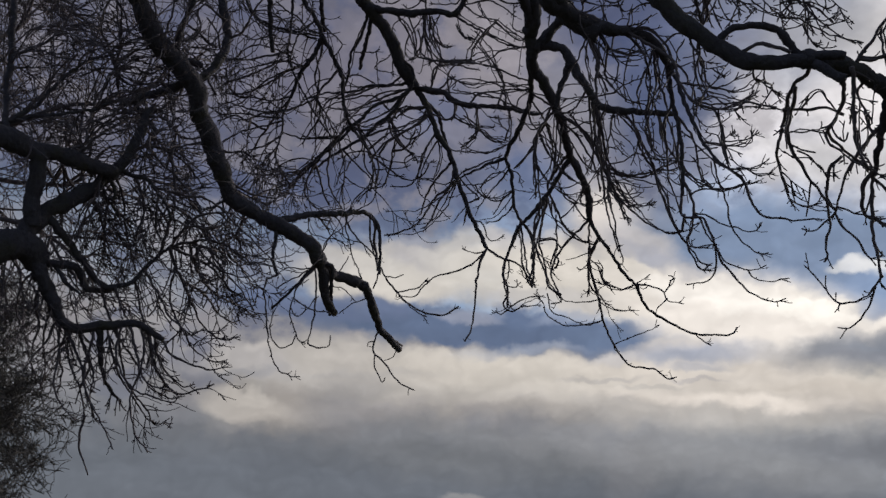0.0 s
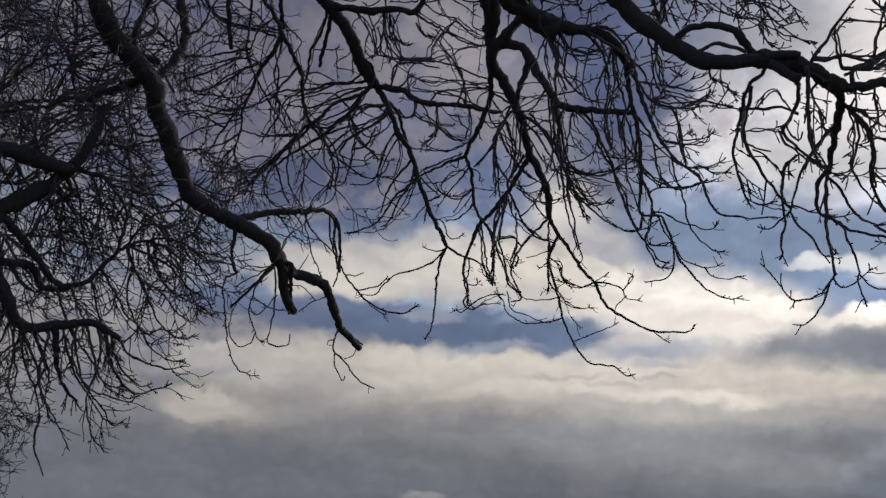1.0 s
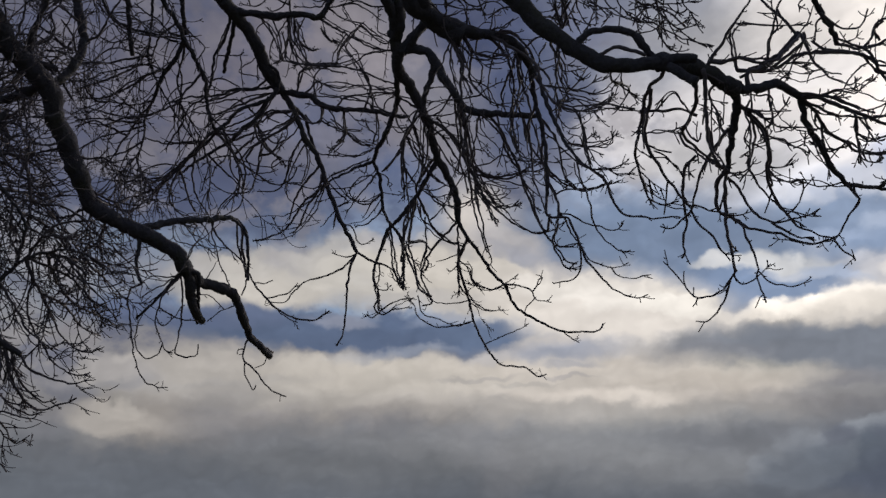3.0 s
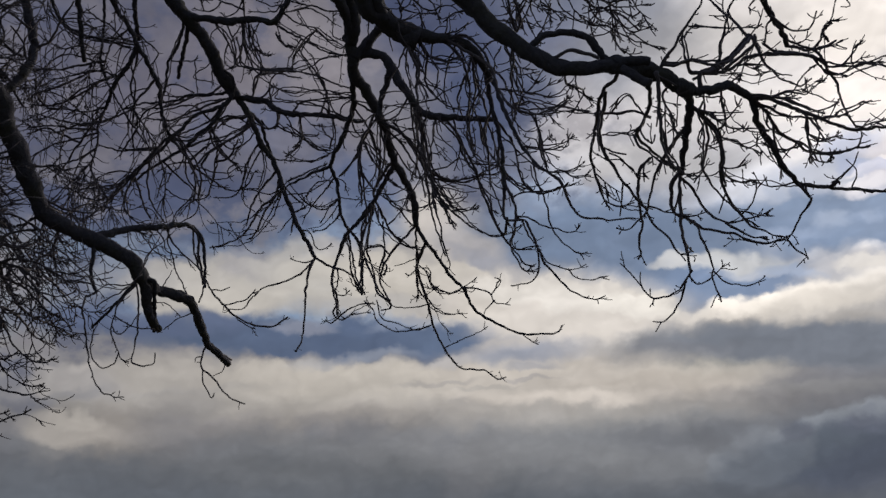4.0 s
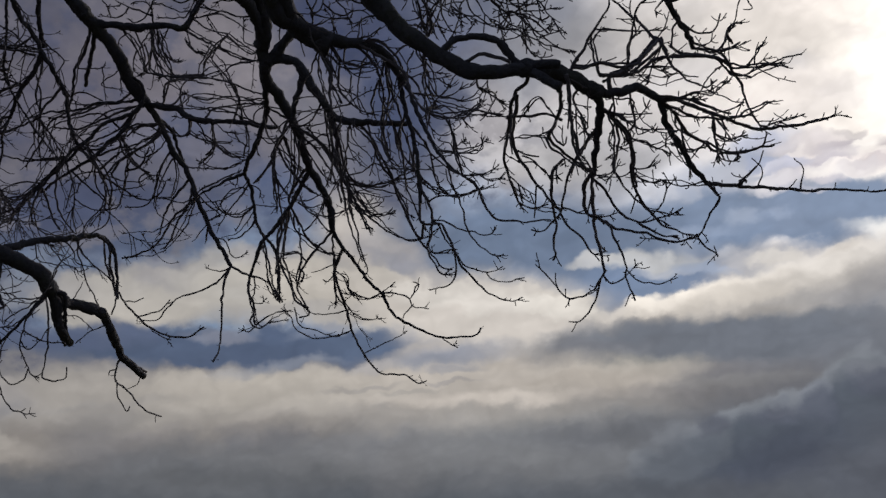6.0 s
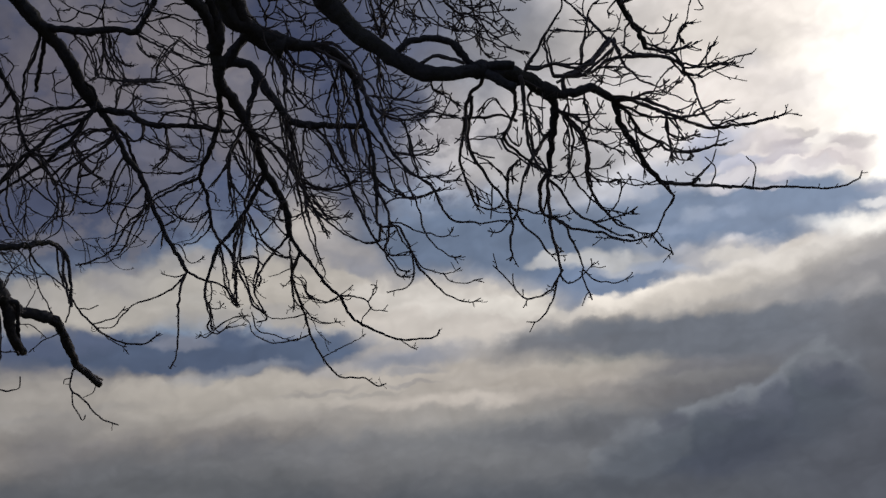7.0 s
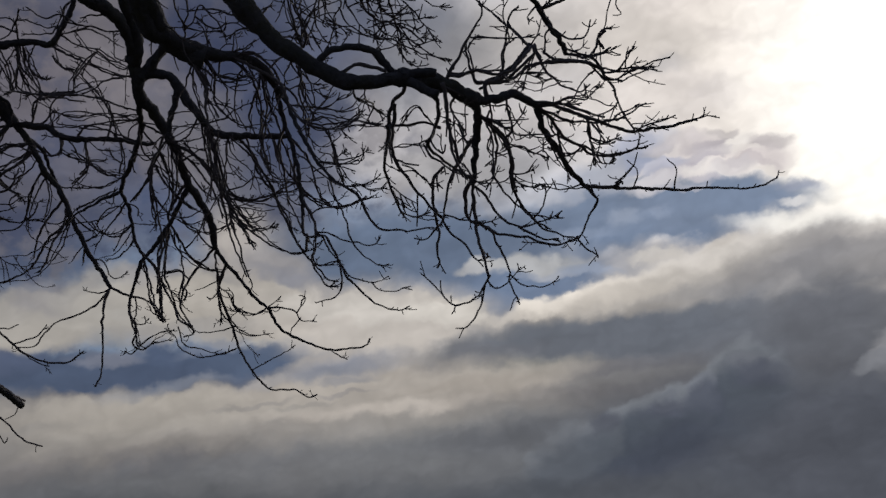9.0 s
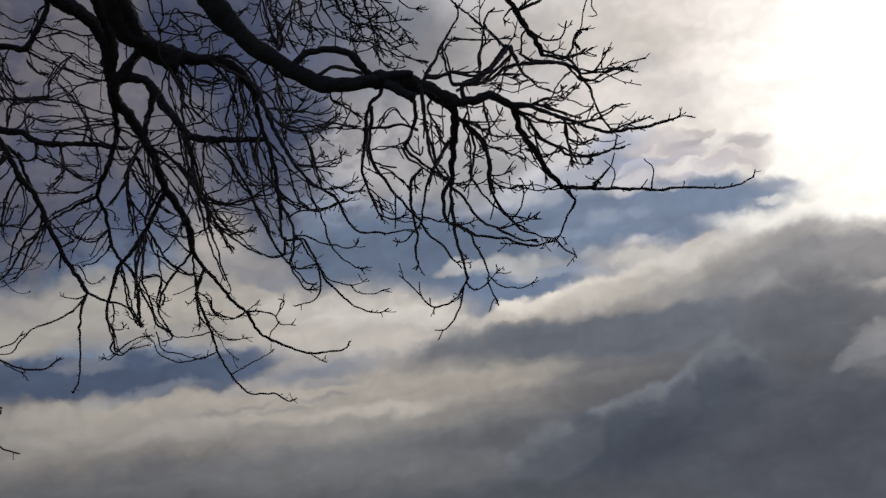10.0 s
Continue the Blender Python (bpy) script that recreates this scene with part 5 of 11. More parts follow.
branch(limb_t1, 0.0206, 0.0105, 2.4, (1.52, 11.42, 7.97), (1.38, 11.59, 7.82), (1.28, 11.75, 7.67), (1.39, 11.91, 7.44), (1.50, 12.04, 7.27), (1.71, 12.15, 7.13))
branch(limb_t1, 0.0169, 0.0099, 2.4, (1.28, 10.96, 8.32), (1.17, 11.04, 8.12), (1.07, 11.11, 7.93), (1.10, 11.19, 7.68), (1.13, 11.30, 7.36), (1.16, 11.38, 7.11))
branch(limb_t1, 0.0169, 0.0101, 2.4, (1.34, 11.06, 8.25), (1.58, 11.15, 8.03), (1.71, 11.23, 7.85), (1.81, 11.31, 7.67), (1.86, 11.43, 7.43))
branch(limb_t1, 0.0236, 0.0133, 2.4, (1.32, 11.02, 8.28), (1.58, 11.06, 8.11), (1.75, 11.13, 7.89), (1.85, 11.19, 7.68), (1.95, 11.25, 7.47), (2.04, 11.31, 7.27), (2.12, 11.38, 7.04))
branch(limb_t1, 0.0596, 0.0286, 1.2, (1.02, 10.47, 8.68), (1.09, 10.37, 8.74), (1.21, 10.31, 8.73), (1.36, 10.28, 8.65), (1.45, 10.32, 8.49), (1.57, 10.37, 8.31), (1.68, 10.41, 8.11), (1.79, 10.42, 7.98), (1.98, 10.37, 7.91), (2.28, 10.30, 7.82), (2.54, 10.22, 7.77))
branch(limb_t1, 0.0391, 0.0261, 1.2, (1.42, 10.32, 8.49), (1.37, 10.43, 8.35), (1.31, 10.52, 8.20), (1.29, 10.62, 8.06))
branch(limb_t1, 0.0395, 0.0458, 0.0, (1.14, 10.34, 8.73), (1.17, 10.28, 8.77), (1.23, 10.20, 8.84), (1.31, 10.12, 8.90), (1.37, 10.04, 8.96))
branch(limb_t1, 0.0194, 0.0098, 1.8, (1.69, 10.42, 8.07), (1.76, 10.60, 7.79), (1.79, 10.76, 7.52), (1.82, 10.92, 7.24), (1.87, 11.07, 6.96), (1.95, 11.18, 6.73), (2.00, 11.26, 6.58))
branch(limb_t1, 0.0194, 0.0095, 1.8, (1.73, 10.42, 8.03), (1.80, 10.60, 7.64), (1.84, 10.71, 7.35), (1.93, 10.79, 7.10), (2.08, 10.82, 6.90), (2.26, 10.82, 6.73), (2.46, 10.80, 6.60), (2.60, 10.74, 6.58))
branch(limb_t1, 0.0193, 0.0098, 1.8, (1.98, 10.37, 7.91), (2.14, 10.46, 7.74), (2.24, 10.57, 7.55), (2.34, 10.66, 7.39), (2.41, 10.79, 7.17), (2.51, 10.90, 6.95), (2.63, 11.01, 6.71), (2.76, 11.07, 6.57), (2.97, 11.05, 6.53))
branch(limb_t1, 0.0162, 0.0098, 1.8, (1.76, 10.63, 7.74), (1.83, 10.79, 7.46), (2.08, 10.83, 7.34), (2.33, 10.79, 7.35), (2.48, 10.74, 7.40), (2.64, 10.70, 7.44))
branch(limb_t1, 0.0128, 0.0079, 1.8, (1.84, 10.71, 7.35), (1.87, 10.78, 7.09), (2.04, 10.77, 6.92), (2.21, 10.69, 6.88), (2.29, 10.60, 6.90))
branch(limb_t1, 0.0128, 0.0080, 2.4, (2.23, 10.31, 7.84), (2.29, 10.41, 7.64), (2.32, 10.50, 7.44), (2.53, 10.49, 7.37), (2.64, 10.46, 7.35))
branch(limb_t1, 0.0128, 0.0080, 2.4, (2.37, 10.27, 7.80), (2.40, 10.37, 7.59), (2.46, 10.42, 7.44))
branch(limb_t1, 0.0162, 0.0082, 2.4, (1.64, 10.41, 8.15), (1.67, 10.62, 7.88), (1.71, 10.80, 7.65), (1.69, 10.95, 7.47))

limb_t3 = limb(0.132, 0.040, 3.6, (0.72, 8.23, 8.87), (0.85, 8.46, 8.73), (1.00, 8.67, 8.60), (1.11, 8.89, 8.45), (1.25, 9.09, 8.31), (1.48, 9.22, 8.25), (1.76, 9.30, 8.23), (2.03, 9.37, 8.22), (2.23, 9.47, 8.15), (2.37, 9.64, 8.03), reach=0.50)
branch(limb_t3, 0.1980, 0.1320, 0, (-6.45, 10.35, 11.60), (-2.86, 9.29, 10.93), (0.45, 7.78, 9.15), (0.72, 8.23, 8.87))
branch(limb_t3, 0.0309, 0.0180, 1.2, (2.37, 9.64, 8.03), (2.40, 9.74, 7.73), (2.44, 9.80, 7.50), (2.48, 9.87, 7.23), (2.49, 9.95, 6.94), (2.48, 10.02, 6.67))
branch(limb_t3, 0.0181, 0.0088, 1.2, (2.49, 9.98, 6.82), (2.56, 9.99, 6.66), (2.58, 10.02, 6.48), (2.56, 10.05, 6.33), (2.49, 10.09, 6.16), (2.54, 10.10, 6.01), (2.61, 10.09, 5.88), (2.68, 10.04, 5.83))
branch(limb_t3, 0.0180, 0.0118, 1.2, (2.48, 10.01, 6.70), (2.46, 10.06, 6.53), (2.51, 10.05, 6.43), (2.66, 9.99, 6.40), (2.71, 10.00, 6.25), (2.76, 10.02, 6.10))
branch(limb_t3, 0.0148, 0.0074, 1.2, (2.76, 10.02, 6.10), (2.84, 10.07, 5.93), (2.97, 10.11, 5.76), (3.10, 10.13, 5.62), (3.18, 10.12, 5.57), (3.31, 10.10, 5.52), (3.42, 10.06, 5.54))
branch(limb_t3, 0.0103, 0.0059, 1.2, (2.76, 10.02, 6.10), (2.86, 10.05, 5.93), (2.99, 10.03, 5.86), (3.12, 10.00, 5.82), (3.23, 9.94, 5.85))
branch(limb_t3, 0.0088, 0.0059, 0.6, (3.05, 10.02, 5.84), (3.15, 10.05, 5.74), (3.31, 10.03, 5.71), (3.46, 9.99, 5.73))
branch(limb_t3, 0.0118, 0.0073, 1.2, (2.76, 10.02, 6.10), (2.76, 10.07, 5.93), (2.73, 10.11, 5.80), (2.63, 10.14, 5.75), (2.47, 10.17, 5.73))
branch(limb_t3, 0.0119, 0.0074, 1.2, (2.58, 10.03, 6.47), (2.72, 9.98, 6.41), (2.88, 9.95, 6.29), (3.00, 9.90, 6.23), (3.12, 9.86, 6.17), (3.18, 9.78, 6.22))
branch(limb_t3, 0.0149, 0.0092, 1.8, (2.49, 10.05, 6.47), (2.47, 10.19, 6.33), (2.39, 10.20, 6.47), (2.35, 10.16, 6.71), (2.27, 10.14, 6.91), (2.19, 10.15, 7.04))
branch(limb_t3, 0.0277, 0.0141, 1.2, (2.35, 9.61, 8.05), (2.44, 9.58, 7.74), (2.50, 9.55, 7.44), (2.57, 9.51, 7.15), (2.62, 9.43, 6.91), (2.69, 9.33, 6.70), (2.75, 9.20, 6.54))
branch(limb_t3, 0.0169, 0.0083, 1.2, (2.75, 9.20, 6.54), (2.87, 9.20, 6.41), (2.94, 9.24, 6.22), (3.03, 9.25, 6.07), (3.19, 9.19, 6.00), (3.26, 9.15, 5.96), (3.44, 9.06, 5.94), (3.50, 9.02, 5.91))
branch(limb_t3, 0.0115, 0.0070, 1.2, (2.66, 9.37, 6.78), (2.70, 9.44, 6.54), (2.76, 9.46, 6.36), (2.78, 9.50, 6.17), (2.82, 9.51, 6.02), (2.96, 9.50, 5.83), (3.04, 9.46, 5.76), (3.09, 9.40, 5.75))
branch(limb_t3, 0.0120, 0.0059, 1.2, (2.56, 9.99, 6.66), (2.66, 9.94, 6.70), (2.87, 9.87, 6.65), (3.02, 9.79, 6.66), (3.19, 9.69, 6.67))
branch(limb_t3, 0.0113, 0.0056, 1.8, (2.75, 9.20, 6.54), (2.90, 9.15, 6.52), (2.99, 9.11, 6.50), (3.09, 9.03, 6.55))
branch(limb_t3, 0.0084, 0.0056, 1.2, (2.90, 9.15, 6.52), (2.97, 9.13, 6.45), (3.14, 9.06, 6.41))
branch(limb_t3, 0.0152, 0.0091, 1.8, (2.47, 9.85, 7.33), (2.47, 9.99, 7.09), (2.55, 10.06, 6.93), (2.73, 10.10, 6.78))
branch(limb_t3, 0.0117, 0.0059, 1.8, (2.61, 9.45, 6.98), (2.80, 9.47, 6.95), (2.97, 9.47, 6.96), (3.09, 9.47, 7.00), (3.10, 9.46, 7.12))
branch(limb_t3, 0.0212, 0.0113, 1.8, (1.91, 9.33, 8.22), (2.06, 9.26, 8.04), (2.20, 9.18, 7.87), (2.30, 9.11, 7.70), (2.35, 9.11, 7.43), (2.43, 9.05, 7.23), (2.61, 8.95, 7.05))
branch(limb_t3, 0.0113, 0.0070, 1.8, (2.61, 8.95, 7.05), (2.77, 8.85, 7.05), (2.89, 8.76, 7.07), (2.92, 8.68, 7.10))
branch(limb_t3, 0.0113, 0.0070, 1.8, (2.61, 8.95, 7.05), (2.68, 9.01, 6.89), (2.71, 9.09, 6.72), (2.74, 9.15, 6.57))
branch(limb_t3, 0.0099, 0.0057, 1.8, (2.50, 9.01, 7.17), (2.57, 8.92, 7.28), (2.83, 8.90, 7.23), (2.96, 8.85, 7.30), (3.04, 8.80, 7.36))
branch(limb_t3, 0.0114, 0.0073, 1.8, (2.45, 9.04, 7.22), (2.63, 9.10, 7.20), (2.96, 9.08, 7.21), (3.26, 9.10, 7.17))
branch(limb_t3, 0.0214, 0.0125, 1.8, (2.23, 9.47, 8.15), (2.24, 9.64, 8.06), (2.32, 9.83, 7.90), (2.41, 10.02, 7.73))
branch(limb_t3, 0.0209, 0.0117, 1.8, (1.48, 9.22, 8.25), (1.51, 9.30, 8.03), (1.59, 9.34, 7.85), (1.56, 9.42, 7.63), (1.59, 9.47, 7.43))
branch(limb_t3, 0.0180, 0.0090, 1.8, (1.56, 9.24, 8.24), (1.70, 9.36, 8.04), (1.90, 9.37, 7.98), (2.07, 9.34, 7.99))
branch(limb_t3, 0.0181, 0.0093, 1.8, (1.71, 9.28, 8.23), (1.97, 9.38, 8.15), (2.13, 9.54, 7.99), (2.18, 9.72, 7.83), (2.17, 9.93, 7.64))
branch(limb_t3, 0.0150, 0.0088, 2.4, (1.70, 9.36, 8.04), (1.67, 9.46, 7.79), (1.72, 9.46, 7.66), (1.82, 9.46, 7.52), (2.04, 9.41, 7.39))

limb_r1 = limb(0.098, 0.042, 2.7, (1.22, 6.13, 6.91), (1.36, 6.26, 6.71), (1.50, 6.37, 6.50), (1.64, 6.44, 6.35), (1.79, 6.48, 6.22), (1.97, 6.50, 6.09), (2.12, 6.51, 5.99), (2.27, 6.48, 5.94), (2.45, 6.42, 5.91), (2.59, 6.37, 5.88), reach=0.30, label="long dark limb hung with a curtain of twigs")
branch(limb_r1, 0.1476, 0.0984, 0, (-6.36, 10.35, 12.20), (-2.57, 8.24, 10.45), (0.91, 5.86, 7.34), (1.22, 6.13, 6.91))
branch(limb_r1, 0.0255, 0.0300, 2.7, (1.95, 6.50, 6.10), (2.02, 6.43, 6.17), (2.17, 6.39, 6.18), (2.33, 6.37, 6.15), (2.42, 6.39, 6.09), (2.49, 6.43, 6.02), (2.54, 6.46, 5.96))
branch(limb_r1, 0.0191, 0.0148, 0.0, (2.08, 6.51, 6.02), (2.23, 6.43, 6.04), (2.35, 6.39, 6.01), (2.44, 6.38, 5.95))
branch(limb_r1, 0.0500, 0.0340, 0.0, (2.45, 6.42, 5.91), (2.59, 6.37, 5.91), (2.72, 6.33, 5.90), (2.79, 6.32, 5.88))
branch(limb_r1, 0.0423, 0.0376, 0.0, (2.45, 6.42, 5.91), (2.60, 6.37, 5.84), (2.70, 6.35, 5.75), (2.76, 6.32, 5.69))
branch(limb_r1, 0.0660, 0.0620, 0.0, (2.52, 6.39, 5.90), (2.71, 6.46, 5.93), (2.91, 6.55, 5.94), (3.09, 6.66, 5.91), (3.24, 6.76, 5.91))
branch(limb_r1, 0.0403, 0.0312, 2.7, (3.22, 6.74, 5.91), (3.44, 6.81, 5.95), (3.62, 6.87, 6.02), (3.79, 6.98, 6.04), (3.96, 7.11, 6.01))
branch(limb_r1, 0.0311, 0.0200, 2.7, (3.91, 7.07, 6.02), (3.98, 7.20, 5.93), (4.09, 7.32, 5.83), (4.20, 7.43, 5.72), (4.32, 7.54, 5.61), (4.44, 7.63, 5.53))
branch(limb_r1, 0.0200, 0.0064, 1.4, (4.44, 7.63, 5.53), (4.67, 7.70, 5.52), (4.92, 7.75, 5.53), (5.17, 7.79, 5.53), (5.52, 7.79, 5.49), (5.80, 7.80, 5.50), (6.08, 7.82, 5.47), (6.34, 7.83, 5.48), (6.52, 7.88, 5.53), (6.67, 7.94, 5.61), (6.79, 8.01, 5.72))
branch(limb_r1, 0.0125, 0.0076, 1.4, (4.43, 7.62, 5.53), (4.53, 7.65, 5.42), (4.55, 7.68, 5.39), (4.49, 7.78, 5.30), (4.42, 7.90, 5.19), (4.40, 7.95, 5.16))
branch(limb_r1, 0.0101, 0.0052, 2.7, (4.40, 7.94, 5.19), (4.35, 8.02, 5.18), (4.25, 8.12, 5.21), (4.11, 8.21, 5.29), (4.02, 8.29, 5.34))
branch(limb_r1, 0.0089, 0.0063, 1.4, (4.40, 7.95, 5.16), (4.46, 7.96, 5.07), (4.54, 7.95, 4.99), (4.54, 7.96, 4.97))
branch(limb_r1, 0.0102, 0.0051, 0.0, (4.76, 7.72, 5.53), (4.84, 7.59, 5.58), (4.89, 7.47, 5.63), (4.90, 7.37, 5.68))
branch(limb_r1, 0.0078, 0.0052, 0.0, (4.99, 7.76, 5.53), (5.01, 7.64, 5.63), (4.91, 7.59, 5.73))
branch(limb_r1, 0.0093, 0.0053, 0.0, (5.42, 7.79, 5.50), (5.44, 7.69, 5.65), (5.37, 7.67, 5.76))
branch(limb_r1, 0.0079, 0.0053, 0.0, (5.30, 7.79, 5.51), (5.38, 7.74, 5.58))
branch(limb_r1, 0.0100, 0.0062, 5.4, (4.42, 7.61, 5.54), (4.29, 7.66, 5.53), (4.17, 7.69, 5.56), (4.07, 7.69, 5.60))
branch(limb_r1, 0.0128, 0.0077, 0.0, (4.78, 7.72, 5.53), (4.84, 7.67, 5.57), (4.85, 7.69, 5.54))
branch(limb_r1, 0.0214, 0.0115, 2.7, (3.88, 7.05, 6.02), (4.07, 7.06, 6.01), (4.21, 7.11, 5.98), (4.40, 7.15, 5.93), (4.58, 7.18, 5.87), (4.77, 7.21, 5.81), (4.96, 7.20, 5.80), (5.19, 7.15, 5.80), (5.40, 7.10, 5.82))
branch(limb_r1, 0.0102, 0.0051, 1.4, (5.40, 7.10, 5.82), (5.45, 7.05, 5.82), (5.45, 7.01, 5.88))
branch(limb_r1, 0.0077, 0.0038, 1.4, (5.40, 7.10, 5.82), (5.50, 7.02, 5.81), (5.55, 6.99, 5.75))
branch(limb_r1, 0.0122, 0.0074, 2.7, (4.35, 7.14, 5.94), (4.53, 7.11, 5.86), (4.67, 7.04, 5.89), (4.81, 6.96, 5.92))
branch(limb_r1, 0.0122, 0.0073, 2.7, (4.40, 7.15, 5.93), (4.40, 7.21, 5.77), (4.41, 7.28, 5.61), (4.40, 7.30, 5.54))
branch(limb_r1, 0.0098, 0.0061, 2.7, (4.40, 7.21, 5.77), (4.46, 7.20, 5.70), (4.54, 7.15, 5.69), (4.62, 7.09, 5.68))
branch(limb_r1, 0.0075, 0.0050, 2.7, (4.92, 7.20, 5.80), (5.02, 7.13, 5.84), (5.05, 7.12, 5.86))
branch(limb_r1, 0.0168, 0.0102, 2.7, (3.93, 7.08, 6.02), (4.07, 7.17, 5.94), (4.18, 7.28, 5.85), (4.35, 7.35, 5.77), (4.51, 7.40, 5.70), (4.69, 7.42, 5.69), (4.86, 7.41, 5.72), (5.04, 7.40, 5.75))
branch(limb_r1, 0.0102, 0.0051, 1.4, (4.92, 7.41, 5.73), (4.95, 7.36, 5.79), (4.95, 7.33, 5.84))
branch(limb_r1, 0.0099, 0.0050, 1.4, (4.51, 7.40, 5.70), (4.56, 7.43, 5.63), (4.63, 7.42, 5.62), (4.68, 7.39, 5.65))
branch(limb_r1, 0.0121, 0.0073, 2.7, (4.13, 7.23, 5.89), (4.16, 7.33, 5.69), (4.27, 7.28, 5.68), (4.31, 7.24, 5.71))
branch(limb_r1, 0.0204, 0.0124, 4.1, (3.36, 6.79, 5.93), (3.36, 6.72, 6.04), (3.56, 6.81, 6.15), (3.76, 6.87, 6.32), (3.91, 6.95, 6.48), (4.04, 7.06, 6.62))
branch(limb_r1, 0.0181, 0.0124, 4.1, (3.36, 6.72, 6.04), (3.28, 6.74, 6.06), (3.49, 6.80, 6.09), (3.68, 6.84, 6.16), (3.86, 6.84, 6.27), (4.07, 6.88, 6.32), (4.30, 6.92, 6.34), (4.47, 6.97, 6.37))
branch(limb_r1, 0.0124, 0.0073, 4.1, (4.47, 6.97, 6.37), (4.58, 6.94, 6.25), (4.69, 6.86, 6.19), (4.79, 6.76, 6.15), (4.90, 6.69, 6.07))
branch(limb_r1, 0.0124, 0.0074, 1.4, (4.47, 6.97, 6.37), (4.55, 7.00, 6.25), (4.61, 7.00, 6.19), (4.71, 6.93, 6.18), (4.84, 6.82, 6.20), (4.94, 6.75, 6.20), (5.05, 6.67, 6.18))
branch(limb_r1, 0.0115, 0.0085, 2.7, (4.57, 6.99, 6.25), (4.64, 7.02, 6.19), (4.69, 7.08, 6.09), (4.73, 7.14, 6.00), (4.79, 7.19, 5.90), (4.84, 7.22, 5.85), (4.91, 7.22, 5.83))
branch(limb_r1, 0.0099, 0.0049, 2.7, (4.65, 6.89, 6.21), (4.74, 6.78, 6.29), (4.73, 6.76, 6.33))
branch(limb_r1, 0.0149, 0.0076, 2.7, (4.02, 7.07, 6.61), (3.94, 7.07, 6.75), (3.84, 7.07, 6.89), (3.75, 7.08, 7.02), (3.67, 7.09, 7.13), (3.60, 7.09, 7.24))
branch(limb_r1, 0.0148, 0.0072, 2.7, (4.02, 7.03, 6.60), (4.07, 7.04, 6.44), (4.10, 7.05, 6.32), (4.19, 7.02, 6.18), (4.30, 6.96, 6.07), (4.35, 6.87, 6.08))
branch(limb_r1, 0.0094, 0.0047, 4.1, (3.73, 6.84, 6.19), (3.90, 6.76, 6.15), (3.95, 6.75, 6.08), (3.84, 6.80, 6.07))

limb_r9 = limb(0.027, 0.023, 2.7, (3.59, 6.04, 6.65), (3.72, 6.29, 6.61), (3.88, 6.49, 6.59), (4.05, 6.70, 6.55), (4.21, 6.88, 6.56), (4.34, 7.08, 6.54), reach=0.30)
branch(limb_r9, 0.0404, 0.0269, 0, (1.22, 6.13, 6.91), (2.41, 6.09, 7.18), (3.39, 5.49, 6.79), (3.59, 6.04, 6.65))
branch(limb_r9, 0.0150, 0.0089, 1.4, (4.34, 7.08, 6.54), (4.43, 7.06, 6.51), (4.51, 7.05, 6.48), (4.59, 7.00, 6.51), (4.62, 6.96, 6.60), (4.66, 6.92, 6.66), (4.75, 6.89, 6.66))
branch(limb_r9, 0.0119, 0.0060, 1.4, (3.99, 6.62, 6.51), (4.10, 6.64, 6.42), (4.19, 6.63, 6.37), (4.30, 6.60, 6.38), (4.33, 6.52, 6.48))
branch(limb_r9, 0.0187, 0.0070, 2.7, (3.86, 6.48, 6.55), (3.97, 6.41, 6.56), (4.05, 6.36, 6.57), (4.16, 6.27, 6.61))
branch(limb_r9, 0.0076, 0.0051, 0.0, (4.67, 6.92, 6.65), (4.70, 6.85, 6.74), (4.71, 6.82, 6.79))
branch(limb_r9, 0.0076, 0.0051, 0.0, (4.71, 6.82, 6.79), (4.77, 6.69, 6.91), (4.79, 6.78, 6.82), (4.84, 6.83, 6.76), (4.79, 6.88, 6.79))
branch(limb_r9, 0.0100, 0.0050, 2.7, (4.50, 7.05, 6.49), (4.66, 6.98, 6.47), (4.71, 6.94, 6.50))
branch(limb_r9, 0.0093, 0.0047, 2.7, (3.83, 6.44, 6.56), (3.77, 6.52, 6.51), (3.83, 6.52, 6.47))
branch(limb_r1, 0.0152, 0.0066, 2.7, (2.93, 6.56, 5.93), (2.96, 6.52, 5.98), (3.03, 6.44, 6.07), (3.10, 6.37, 6.15), (3.16, 6.30, 6.22), (3.23, 6.21, 6.31), (3.22, 6.16, 6.41))
branch(limb_r1, 0.0087, 0.0044, 1.4, (3.14, 6.32, 6.19), (3.30, 6.28, 6.15), (3.46, 6.24, 6.11), (3.60, 6.18, 6.10))
branch(limb_r1, 0.0136, 0.0068, 2.7, (3.28, 6.74, 6.06), (3.24, 6.68, 6.20), (3.23, 6.64, 6.29), (3.23, 6.61, 6.35))
branch(limb_r1, 0.0138, 0.0069, 2.7, (3.53, 6.81, 6.10), (3.55, 6.66, 6.26), (3.56, 6.53, 6.39), (3.58, 6.43, 6.48), (3.64, 6.36, 6.50))
branch(limb_r1, 0.0174, 0.0110, 5.4, (2.96, 6.51, 5.98), (3.08, 6.49, 5.97), (3.19, 6.45, 5.98), (3.30, 6.45, 5.93), (3.42, 6.41, 5.93))
branch(limb_r1, 0.0169, 0.0115, 2.7, (2.58, 6.39, 5.87), (2.58, 6.55, 5.87), (2.56, 6.70, 5.90), (2.55, 6.86, 5.89), (2.57, 7.05, 5.81), (2.56, 7.26, 5.69), (2.61, 7.42, 5.63))
branch(limb_r1, 0.0115, 0.0069, 2.7, (2.61, 7.42, 5.63), (2.65, 7.49, 5.51), (2.71, 7.55, 5.39), (2.81, 7.56, 5.32), (2.94, 7.52, 5.34))
